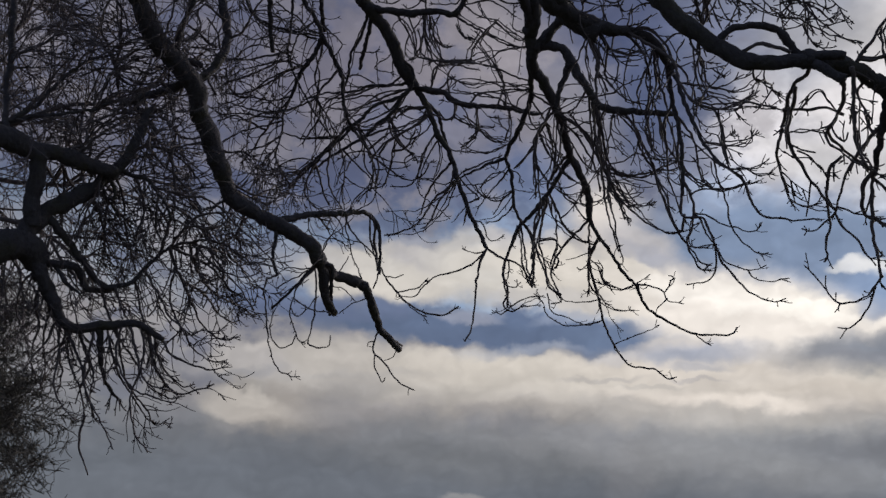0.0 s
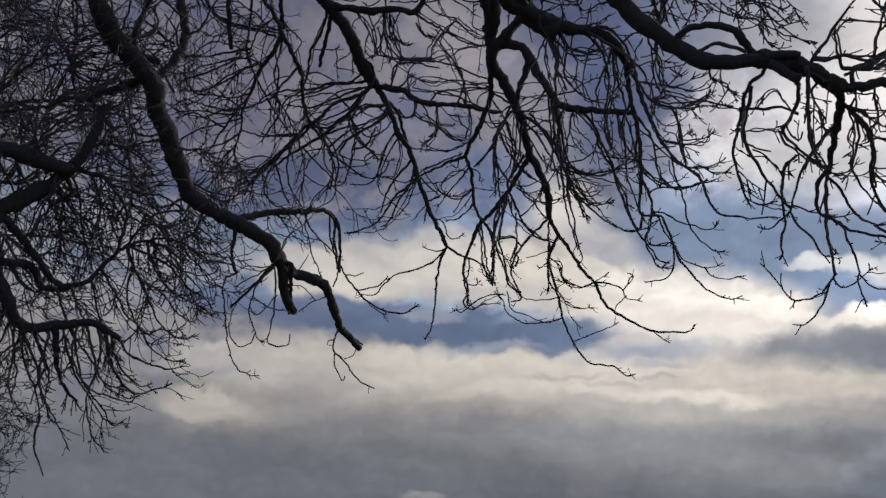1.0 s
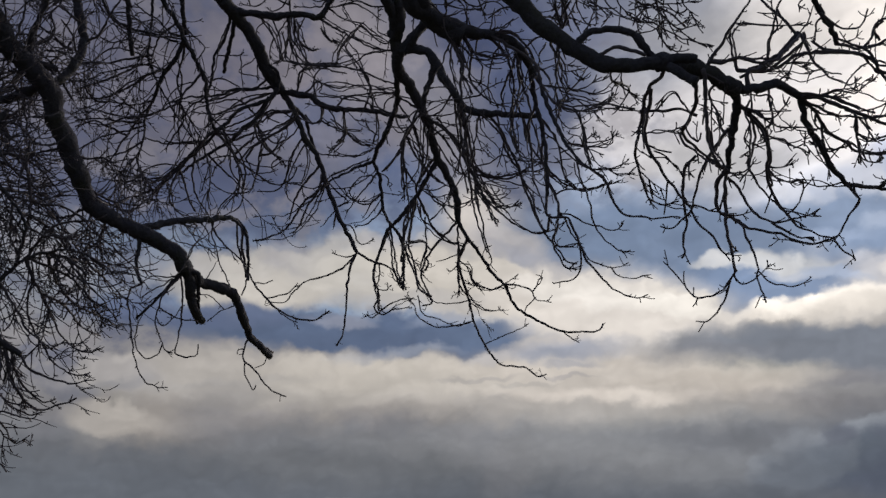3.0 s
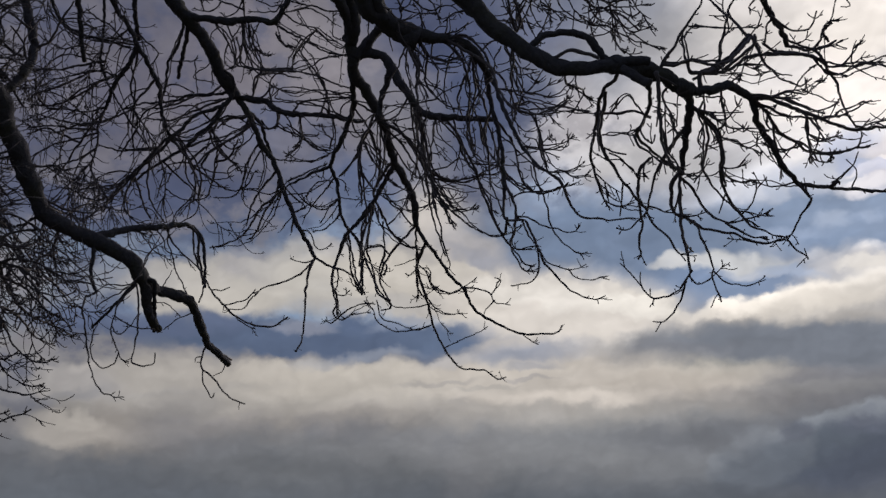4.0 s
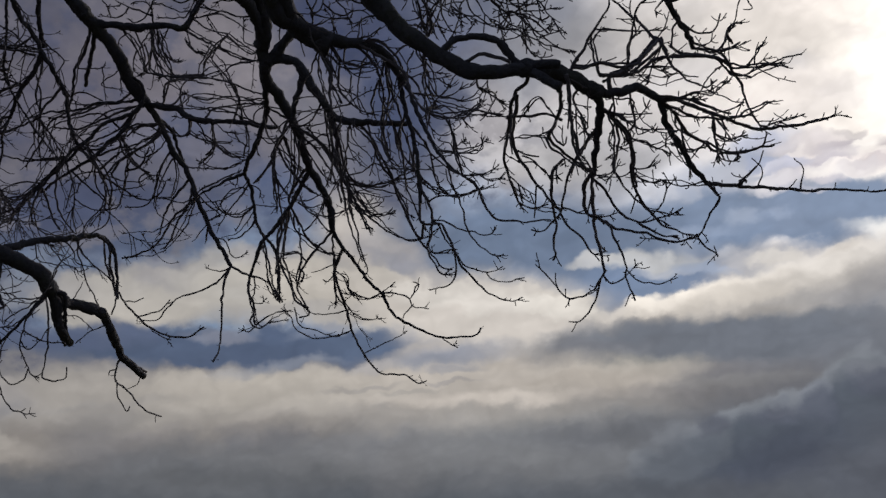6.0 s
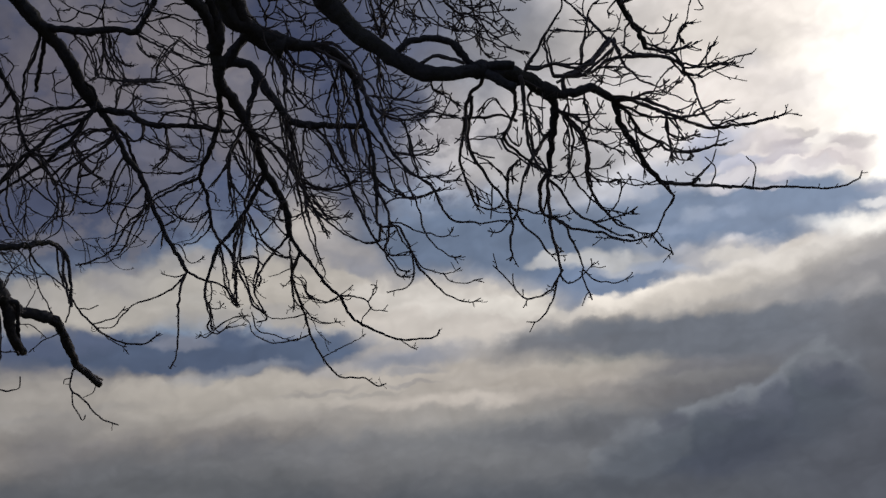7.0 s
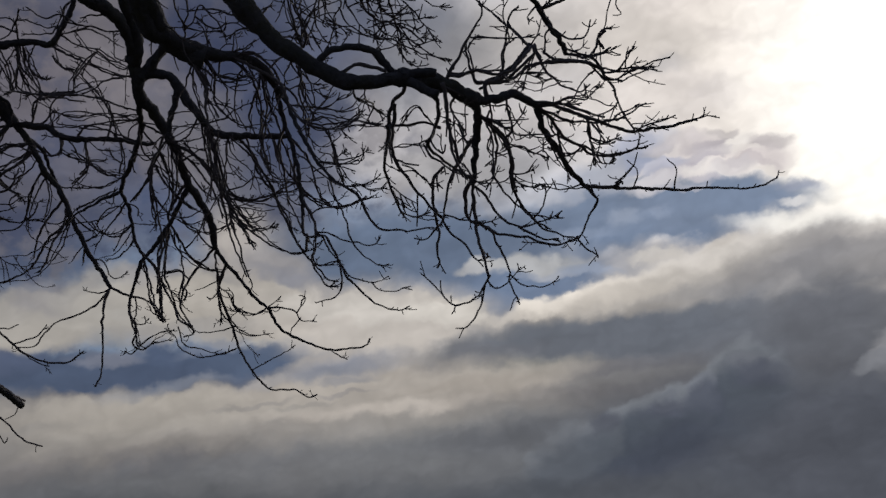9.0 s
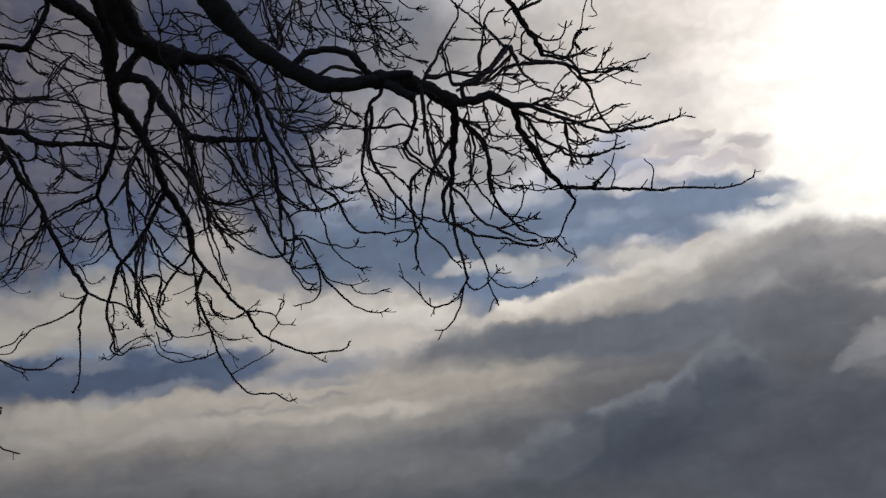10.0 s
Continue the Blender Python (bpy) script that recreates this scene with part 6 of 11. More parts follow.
branch(limb_r1, 0.0160, 0.0100, 2.7, (2.55, 6.68, 5.86), (2.54, 6.78, 5.76), (2.53, 6.89, 5.64), (2.56, 6.98, 5.52), (2.65, 7.05, 5.40), (2.74, 7.12, 5.29), (2.84, 7.17, 5.18), (2.91, 7.21, 5.12))
branch(limb_r1, 0.0155, 0.0088, 2.7, (2.53, 6.95, 5.83), (2.71, 6.90, 5.80), (2.82, 6.86, 5.79), (2.94, 6.85, 5.73))
branch(limb_r1, 0.0089, 0.0044, 1.4, (2.65, 6.92, 5.81), (2.71, 6.83, 5.86), (2.75, 6.77, 5.88), (2.79, 6.76, 5.80), (2.84, 6.76, 5.72))
branch(limb_r1, 0.0065, 0.0044, 1.4, (2.55, 6.91, 5.62), (2.64, 6.89, 5.61), (2.73, 6.86, 5.61), (2.79, 6.86, 5.58))
branch(limb_r1, 0.0088, 0.0055, 2.7, (2.61, 7.00, 5.51), (2.69, 7.02, 5.48), (2.78, 7.06, 5.41), (2.85, 7.11, 5.33))
branch(limb_r1, 0.0166, 0.0115, 2.7, (2.73, 6.32, 5.71), (2.79, 6.43, 5.72), (2.83, 6.56, 5.70), (2.83, 6.72, 5.63), (2.81, 6.87, 5.60), (2.88, 6.98, 5.58), (3.01, 7.09, 5.54), (3.13, 7.17, 5.51), (3.25, 7.26, 5.49))
branch(limb_r1, 0.0166, 0.0105, 2.7, (2.80, 6.27, 5.76), (2.82, 6.33, 5.69), (2.83, 6.42, 5.55), (2.85, 6.51, 5.41), (2.88, 6.58, 5.28), (2.95, 6.63, 5.16))
branch(limb_r1, 0.0134, 0.0090, 2.7, (2.97, 7.08, 5.51), (2.89, 7.15, 5.44), (2.88, 7.21, 5.36), (2.89, 7.29, 5.23), (2.91, 7.36, 5.09), (2.89, 7.44, 4.95), (2.90, 7.49, 4.87), (2.88, 7.52, 4.84))
branch(limb_r1, 0.0067, 0.0045, 1.4, (2.92, 7.32, 5.16), (2.75, 7.34, 5.21), (2.62, 7.34, 5.27))
branch(limb_r1, 0.0110, 0.0066, 4.1, (3.08, 6.65, 5.91), (3.00, 6.72, 5.83), (3.07, 6.76, 5.69), (3.10, 6.78, 5.62), (3.03, 6.82, 5.57))
branch(limb_r1, 0.0381, 0.0188, 2.7, (3.24, 6.76, 5.91), (3.29, 6.92, 5.83), (3.31, 7.10, 5.72), (3.32, 7.29, 5.60), (3.33, 7.44, 5.52))
branch(limb_r1, 0.0210, 0.0118, 2.7, (3.32, 7.39, 5.55), (3.26, 7.47, 5.47), (3.26, 7.55, 5.37), (3.30, 7.60, 5.27), (3.37, 7.61, 5.23))
branch(limb_r1, 0.0164, 0.0114, 2.7, (3.33, 7.41, 5.54), (3.30, 7.45, 5.37), (3.28, 7.49, 5.19), (3.29, 7.52, 5.03), (3.30, 7.53, 4.85), (3.30, 7.53, 4.72))
branch(limb_r1, 0.0103, 0.0058, 1.9, (3.31, 7.52, 4.73), (3.24, 7.62, 4.63), (3.16, 7.70, 4.60), (3.06, 7.77, 4.61), (2.99, 7.80, 4.69), (2.94, 7.80, 4.79), (2.87, 7.82, 4.90), (2.85, 7.84, 4.94))
branch(limb_r1, 0.0069, 0.0046, 0.0, (2.98, 7.80, 4.70), (2.97, 7.80, 4.77), (2.98, 7.78, 4.84))
branch(limb_r1, 0.0091, 0.0058, 1.4, (3.27, 7.59, 4.67), (3.24, 7.68, 4.56), (3.17, 7.79, 4.46), (3.11, 7.86, 4.44), (3.06, 7.92, 4.46))
branch(limb_r1, 0.0116, 0.0068, 1.9, (3.31, 7.48, 5.19), (3.38, 7.45, 5.09), (3.43, 7.46, 4.92), (3.47, 7.49, 4.76), (3.45, 7.50, 4.64), (3.47, 7.50, 4.52), (3.48, 7.49, 4.44))
branch(limb_r1, 0.0080, 0.0045, 1.9, (3.47, 7.49, 4.70), (3.53, 7.47, 4.60), (3.60, 7.42, 4.56), (3.69, 7.36, 4.52), (3.78, 7.28, 4.53))
branch(limb_r1, 0.0080, 0.0046, 1.9, (3.29, 7.56, 4.70), (3.36, 7.59, 4.63), (3.46, 7.57, 4.67), (3.59, 7.51, 4.77))
branch(limb_r1, 0.0165, 0.0070, 1.9, (3.36, 7.61, 5.25), (3.45, 7.59, 5.16), (3.55, 7.57, 5.10), (3.69, 7.52, 5.04), (3.79, 7.49, 4.97), (3.94, 7.44, 4.91), (4.04, 7.37, 4.91))
branch(limb_r1, 0.0141, 0.0069, 1.9, (3.33, 7.44, 5.52), (3.42, 7.44, 5.40), (3.48, 7.46, 5.25), (3.57, 7.45, 5.14), (3.64, 7.41, 5.08), (3.77, 7.34, 5.08), (3.86, 7.27, 5.07), (3.93, 7.19, 5.09))
branch(limb_r1, 0.0116, 0.0069, 1.9, (3.62, 7.42, 5.09), (3.72, 7.40, 5.00), (3.81, 7.37, 4.93), (3.89, 7.31, 4.90))
branch(limb_r1, 0.0138, 0.0070, 1.9, (3.32, 7.05, 5.78), (3.22, 7.16, 5.70), (3.16, 7.25, 5.62), (3.09, 7.35, 5.50), (3.05, 7.45, 5.35), (3.03, 7.53, 5.26), (2.96, 7.60, 5.20), (2.89, 7.67, 5.16), (2.81, 7.69, 5.20))
branch(limb_r1, 0.0116, 0.0069, 1.9, (3.03, 7.54, 5.27), (3.06, 7.54, 5.16), (3.14, 7.52, 5.06), (3.21, 7.52, 4.93), (3.27, 7.52, 4.81))
branch(limb_r1, 0.0092, 0.0058, 1.9, (3.04, 7.51, 5.30), (3.16, 7.49, 5.24), (3.27, 7.47, 5.20), (3.40, 7.43, 5.16), (3.44, 7.39, 5.19))
branch(limb_r1, 0.0181, 0.0120, 2.7, (3.30, 6.87, 5.83), (3.43, 6.95, 5.77), (3.54, 7.03, 5.71), (3.60, 7.15, 5.62), (3.62, 7.30, 5.49), (3.67, 7.41, 5.40), (3.76, 7.51, 5.28), (3.86, 7.59, 5.23))
branch(limb_r1, 0.0108, 0.0072, 1.9, (3.86, 7.59, 5.23), (3.96, 7.61, 5.13), (4.08, 7.59, 5.06), (4.20, 7.58, 5.00))
branch(limb_r1, 0.0094, 0.0059, 1.9, (3.61, 7.28, 5.49), (3.70, 7.30, 5.41), (3.79, 7.29, 5.37), (3.85, 7.27, 5.38))
branch(limb_r1, 0.0082, 0.0046, 1.9, (3.61, 7.27, 5.50), (3.71, 7.20, 5.47), (3.76, 7.12, 5.49))
branch(limb_r1, 0.0114, 0.0070, 1.9, (3.43, 6.98, 5.78), (3.47, 7.08, 5.67), (3.45, 7.22, 5.51), (3.51, 7.30, 5.39), (3.62, 7.35, 5.28), (3.75, 7.40, 5.15), (3.89, 7.42, 5.04))
branch(limb_r1, 0.0096, 0.0060, 1.9, (3.85, 7.59, 5.23), (3.93, 7.51, 5.31), (3.96, 7.45, 5.39), (3.96, 7.41, 5.45))
branch(limb_r1, 0.0115, 0.0069, 1.9, (3.56, 6.85, 5.99), (3.57, 6.91, 5.88), (3.59, 6.97, 5.76), (3.54, 7.04, 5.67), (3.66, 7.02, 5.60), (3.78, 7.00, 5.52), (3.83, 6.99, 5.47))
branch(limb_r1, 0.0091, 0.0057, 2.7, (3.38, 6.79, 5.94), (3.39, 6.93, 5.72), (3.35, 7.02, 5.62), (3.40, 7.06, 5.51), (3.37, 7.14, 5.40), (3.24, 7.20, 5.42))
branch(limb_r1, 0.0092, 0.0057, 2.7, (3.57, 6.99, 5.74), (3.68, 6.96, 5.67), (3.80, 6.89, 5.64), (3.87, 6.86, 5.59))
branch(limb_r1, 0.0106, 0.0068, 4.1, (2.23, 6.49, 5.96), (2.21, 6.55, 5.86), (2.39, 6.80, 5.97), (2.57, 7.08, 6.03))

limb_r16 = limb(0.016, 0.007, 8.1, (2.37, 6.51, 7.24), (2.45, 6.67, 7.08), (2.51, 6.80, 6.96), (2.58, 6.89, 6.89), (2.69, 6.95, 6.84), (2.82, 6.97, 6.83), (2.96, 7.01, 6.77), (3.07, 7.07, 6.70), reach=0.30)
branch(limb_r16, 0.0244, 0.0163, 0, (1.22, 6.13, 6.91), (1.79, 6.32, 7.47), (2.22, 6.27, 7.48), (2.37, 6.51, 7.24))
branch(limb_r16, 0.0117, 0.0060, 8.1, (2.45, 6.67, 7.08), (2.63, 6.61, 7.09), (2.72, 6.73, 6.96), (2.78, 6.85, 6.85), (2.84, 6.96, 6.76), (2.97, 7.03, 6.68), (3.10, 7.09, 6.61), (3.25, 7.13, 6.54))
branch(limb_r16, 0.0093, 0.0046, 8.1, (2.46, 6.68, 7.07), (2.39, 6.71, 7.06), (2.40, 6.80, 6.91), (2.45, 6.84, 6.78), (2.51, 6.85, 6.68), (2.61, 6.85, 6.59))
branch(limb_r16, 0.0094, 0.0047, 8.1, (2.66, 6.65, 7.04), (2.79, 6.71, 6.91), (2.90, 6.75, 6.81), (2.99, 6.80, 6.71), (3.06, 6.84, 6.62))
branch(limb_r16, 0.0082, 0.0046, 5.4, (2.77, 6.70, 6.94), (2.89, 6.59, 7.01), (2.96, 6.63, 6.86), (3.02, 6.64, 6.76), (3.14, 6.61, 6.67))
branch(limb_r16, 0.0093, 0.0047, 8.1, (2.55, 6.64, 7.08), (2.65, 6.75, 6.92), (2.72, 6.83, 6.82), (2.84, 6.84, 6.76), (3.08, 6.78, 6.74))
branch(limb_r16, 0.0083, 0.0048, 5.4, (2.90, 6.99, 6.73), (2.81, 7.09, 6.68), (2.75, 7.14, 6.69), (2.67, 7.18, 6.71))
branch(limb_r16, 0.0071, 0.0048, 2.7, (2.83, 7.07, 6.68), (2.89, 7.14, 6.61), (2.97, 7.19, 6.55))
branch(limb_r16, 0.0071, 0.0047, 8.1, (2.74, 6.96, 6.83), (2.68, 6.99, 6.76), (2.54, 7.01, 6.75), (2.40, 6.98, 6.79))
branch(limb_r16, 0.0093, 0.0047, 8.1, (2.39, 6.71, 7.06), (2.24, 6.71, 7.12), (2.19, 6.87, 6.97), (2.15, 7.00, 6.85), (2.09, 7.12, 6.74))
branch(limb_r16, 0.0093, 0.0048, 8.1, (2.24, 6.73, 7.11), (2.11, 6.74, 7.15), (2.07, 6.90, 7.05), (2.08, 7.05, 6.94), (2.14, 7.19, 6.82))
branch(limb_r16, 0.0093, 0.0046, 8.1, (2.10, 6.77, 7.13), (1.98, 6.77, 7.17), (2.00, 6.86, 6.97), (2.03, 6.93, 6.80), (2.03, 7.00, 6.63))
branch(limb_r16, 0.0093, 0.0047, 8.1, (2.29, 6.71, 7.10), (2.36, 6.82, 6.93), (2.30, 6.90, 6.82), (2.32, 6.98, 6.69))
branch(limb_t3, 0.0153, 0.0078, 2.4, (2.41, 9.77, 7.65), (2.34, 9.94, 7.47), (2.38, 10.11, 7.23), (2.42, 10.29, 6.98), (2.52, 10.41, 6.77), (2.62, 10.53, 6.59))
branch(limb_t3, 0.0153, 0.0077, 2.4, (2.43, 9.80, 7.52), (2.62, 9.92, 7.32), (2.69, 10.06, 7.13), (2.76, 10.20, 6.93), (2.97, 10.24, 6.82))
branch(limb_t3, 0.0124, 0.0062, 2.4, (2.32, 9.83, 7.90), (2.21, 9.97, 7.70), (2.21, 10.11, 7.44), (2.28, 10.23, 7.19))
branch(limb_t3, 0.0122, 0.0061, 2.4, (2.03, 9.37, 8.22), (1.93, 9.56, 8.00), (1.91, 9.72, 7.82), (2.01, 9.84, 7.65))
branch(limb_t3, 0.0122, 0.0061, 2.4, (2.43, 9.59, 7.77), (2.62, 9.59, 7.74), (2.79, 9.58, 7.73), (2.96, 9.44, 7.92))
branch(limb_t3, 0.0123, 0.0061, 2.4, (2.25, 9.49, 8.14), (2.45, 9.38, 8.23), (2.58, 9.40, 8.10), (2.62, 9.53, 7.84), (2.59, 9.66, 7.58), (2.68, 9.77, 7.31))
branch(limb_t3, 0.0122, 0.0062, 2.4, (2.56, 9.39, 8.12), (2.71, 9.49, 7.96), (2.75, 9.63, 7.77), (2.87, 9.66, 7.72))
branch(limb_t1, 0.0136, 0.0068, 2.4, (1.38, 11.12, 8.21), (1.55, 11.26, 7.94), (1.69, 11.36, 7.77), (1.86, 11.41, 7.65), (2.06, 11.43, 7.58), (2.38, 11.35, 7.65))
branch(limb_t1, 0.0136, 0.0069, 2.4, (1.03, 10.94, 8.52), (1.02, 11.11, 8.32), (1.12, 11.24, 8.17), (1.36, 11.38, 7.97), (1.47, 11.55, 7.72))
branch(limb_t1, 0.0136, 0.0068, 2.4, (1.02, 11.03, 8.49), (1.18, 11.13, 8.29), (1.29, 11.25, 8.09), (1.29, 11.41, 7.80), (1.12, 11.55, 7.57))
branch(limb_t1, 0.0129, 0.0064, 2.4, (1.81, 10.41, 7.96), (1.73, 10.55, 7.69), (1.76, 10.67, 7.40), (1.80, 10.76, 7.16), (1.98, 10.79, 6.96), (2.05, 10.84, 6.74))
branch(limb_t1, 0.0130, 0.0065, 2.4, (1.62, 10.40, 8.19), (1.50, 10.51, 8.03), (1.38, 10.55, 7.98), (1.19, 10.55, 7.98))
branch(limb_t1, 0.0128, 0.0065, 2.4, (2.45, 10.25, 7.79), (2.54, 10.42, 7.61), (2.62, 10.63, 7.37), (2.67, 10.81, 7.19))
branch(limb_t1, 0.0128, 0.0063, 2.4, (2.09, 10.34, 7.88), (2.16, 10.44, 7.59), (2.28, 10.46, 7.39), (2.42, 10.44, 7.27))
branch(limb_t1, 0.0145, 0.0072, 1.8, (0.88, 12.32, 7.89), (0.73, 12.34, 7.77), (0.55, 12.29, 7.79), (0.46, 12.19, 7.90))
branch(limb_t1, 0.0145, 0.0072, 1.8, (0.91, 12.42, 7.76), (0.76, 12.43, 7.57), (0.54, 12.40, 7.48))
branch(limb_t1, 0.0144, 0.0073, 1.8, (0.84, 12.15, 8.12), (0.73, 12.27, 8.02), (0.61, 12.39, 7.92), (0.44, 12.54, 7.75))
branch(limb_m1, 0.0153, 0.0079, 2.4, (0.73, 12.52, 9.26), (0.81, 12.44, 9.57), (0.66, 12.37, 9.88), (0.51, 12.33, 10.13), (0.63, 12.30, 10.34))
branch(limb_m1, 0.0152, 0.0076, 2.4, (1.11, 12.42, 9.12), (0.91, 12.34, 9.20), (0.83, 12.22, 9.34))
branch(limb_m1, 0.0115, 0.0076, 2.4, (0.50, 11.94, 10.08), (0.35, 12.05, 9.89), (0.31, 12.10, 9.75))
branch(limb_m1, 0.0155, 0.0076, 2.4, (0.35, 12.62, 9.36), (0.50, 12.48, 9.46), (0.80, 12.42, 9.42), (1.10, 12.33, 9.41))
branch(limb_m1, 0.0158, 0.0079, 2.4, (-0.11, 12.77, 9.66), (0.05, 12.71, 9.78), (0.12, 12.62, 9.95), (0.36, 12.58, 10.02))
branch(limb_m1, 0.0118, 0.0078, 2.4, (0.06, 13.12, 8.95), (0.36, 13.13, 8.91), (0.67, 13.12, 8.90), (0.90, 13.05, 9.00))
branch(limb_m1, 0.0117, 0.0079, 2.4, (0.24, 13.28, 8.47), (0.52, 13.31, 8.52), (0.75, 13.29, 8.64), (0.91, 13.28, 8.77))
branch(limb_m1, 0.0159, 0.0078, 2.4, (-1.40, 13.19, 8.99), (-1.13, 13.29, 8.73), (-0.93, 13.36, 8.50), (-1.01, 13.41, 8.26), (-1.27, 13.39, 8.12))
branch(limb_m1, 0.0157, 0.0080, 2.4, (-0.71, 12.89, 9.40), (-0.97, 12.83, 9.63), (-1.29, 12.89, 9.62), (-1.53, 12.98, 9.59), (-1.77, 13.08, 9.51))
branch(limb_m1, 0.0198, 0.0099, 2.4, (-0.38, 12.82, 9.76), (-0.66, 12.84, 9.69), (-0.97, 12.88, 9.57), (-1.28, 12.92, 9.46), (-1.59, 12.87, 9.47))
branch(limb_m1, 0.0158, 0.0080, 2.4, (-0.51, 12.67, 9.90), (-0.74, 12.80, 9.80), (-1.13, 12.86, 9.79), (-1.45, 12.88, 9.85))
branch(limb_c1, 0.0155, 0.0078, 10.1, (-2.12, 12.52, 9.22), (-2.38, 12.55, 9.19), (-2.65, 12.60, 9.12), (-2.88, 12.59, 9.15), (-3.04, 12.58, 9.21))
branch(limb_c1, 0.0155, 0.0079, 10.1, (-2.05, 12.46, 9.39), (-2.32, 12.53, 9.37), (-2.63, 12.53, 9.43), (-2.90, 12.59, 9.38), (-3.10, 12.67, 9.33))
branch(limb_c1, 0.0154, 0.0077, 10.1, (-1.83, 12.17, 9.67), (-2.13, 12.10, 9.72), (-2.46, 12.09, 9.62), (-2.71, 12.10, 9.54), (-2.90, 12.15, 9.38))
branch(limb_c1, 0.0134, 0.0077, 10.1, (-1.82, 12.16, 9.68), (-2.13, 12.19, 9.60), (-2.43, 12.26, 9.45), (-2.66, 12.37, 9.26), (-2.89, 12.41, 9.15))
branch(limb_c1, 0.0154, 0.0077, 10.1, (-2.15, 12.56, 9.07), (-2.41, 12.57, 8.99), (-2.67, 12.57, 8.92), (-2.89, 12.60, 8.80), (-3.01, 12.67, 8.65))
branch(limb_c1, 0.0154, 0.0076, 10.1, (-2.18, 12.62, 8.87), (-2.44, 12.61, 8.69), (-2.65, 12.56, 8.61), (-2.82, 12.52, 8.49), (-2.92, 12.53, 8.32))
branch(limb_c1, 0.0153, 0.0077, 10.1, (-2.22, 12.66, 8.73), (-2.41, 12.74, 8.52), (-2.59, 12.78, 8.37), (-2.74, 12.83, 8.23))
branch(limb_c1, 0.0134, 0.0078, 10.1, (-2.01, 12.05, 9.76), (-2.28, 12.02, 9.87), (-2.54, 12.02, 9.91), (-2.74, 12.14, 9.81), (-2.90, 12.21, 9.78))
branch(limb_c1, 0.0135, 0.0079, 10.1, (-2.13, 12.53, 9.18), (-2.38, 12.46, 9.36), (-2.61, 12.40, 9.54), (-2.85, 12.40, 9.59), (-3.05, 12.49, 9.53))
branch(limb_c1, 0.0134, 0.0075, 10.1, (-2.20, 12.70, 8.52), (-2.13, 12.76, 8.27), (-2.19, 12.78, 8.03), (-2.33, 12.74, 7.89))
branch(limb_c1, 0.0135, 0.0077, 10.1, (-2.28, 12.02, 9.87), (-2.23, 11.92, 10.02), (-2.49, 11.95, 9.95), (-2.71, 11.88, 10.04), (-2.86, 11.81, 10.13))
branch(limb_c1, 0.0137, 0.0078, 10.1, (-1.86, 13.15, 8.65), (-2.04, 13.13, 8.56), (-2.26, 13.06, 8.56), (-2.52, 13.05, 8.43), (-2.67, 13.10, 8.20))
branch(limb_c1, 0.0137, 0.0077, 10.1, (-1.73, 13.06, 8.74), (-1.95, 12.96, 8.72), (-2.17, 12.91, 8.61), (-2.38, 12.92, 8.36))
branch(limb_t1, 0.0854, 0.0512, 1.2, (0.98, 10.26, 8.85), (1.02, 10.13, 8.92), (1.02, 9.97, 9.03), (0.96, 9.79, 9.16), (0.88, 9.60, 9.31), (0.76, 9.38, 9.50))
branch(limb_t1, 0.0129, 0.0098, 2.4, (0.93, 9.92, 9.00), (0.74, 9.95, 9.05), (0.57, 9.96, 9.11), (0.40, 9.98, 9.17))
branch(limb_t1, 0.0099, 0.0067, 2.4, (0.98, 10.28, 8.84), (0.88, 10.35, 8.83), (0.75, 10.35, 8.92), (0.61, 10.33, 9.04), (0.50, 10.34, 9.12), (0.44, 10.32, 9.22))
branch(limb_t1, 0.0101, 0.0068, 2.4, (1.02, 10.86, 8.55), (0.73, 10.88, 8.56), (0.68, 10.81, 8.66), (0.58, 10.73, 8.80), (0.47, 10.65, 8.92), (0.36, 10.59, 9.02), (0.25, 10.58, 9.04), (0.17, 10.52, 9.13))
branch(limb_t1, 0.0115, 0.0065, 2.4, (0.98, 10.34, 8.74), (0.81, 10.37, 8.71), (0.66, 10.37, 8.69), (0.54, 10.41, 8.62), (0.42, 10.43, 8.57))
branch(limb_t1, 0.0101, 0.0067, 2.4, (1.02, 10.80, 8.57), (0.89, 10.80, 8.60), (0.66, 10.75, 8.70), (0.42, 10.72, 8.75), (0.25, 10.71, 8.78), (0.01, 10.71, 8.77), (-0.16, 10.70, 8.79))
branch(limb_t1, 0.0082, 0.0066, 1.2, (0.98, 10.28, 8.84), (0.80, 10.27, 8.94), (0.81, 10.22, 9.07), (0.81, 10.18, 9.20))
branch(limb_m1, 0.0153, 0.0077, 2.4, (0.47, 11.49, 10.69), (0.36, 11.56, 10.64), (0.30, 11.67, 10.55), (0.25, 11.75, 10.48))
branch(limb_m1, 0.0135, 0.0076, 2.4, (0.24, 11.82, 10.40), (0.41, 11.75, 10.39), (0.61, 11.66, 10.40))
branch(limb_m1, 0.0114, 0.0075, 1.2, (0.37, 12.12, 9.74), (0.40, 12.00, 9.84), (0.49, 11.90, 9.93), (0.60, 11.80, 10.01), (0.71, 11.71, 10.06))
branch(limb_m1, 0.0158, 0.0100, 2.4, (-0.18, 12.78, 9.69), (-0.09, 12.70, 9.95), (-0.03, 12.63, 10.17), (-0.10, 12.58, 10.36), (-0.17, 12.51, 10.57))
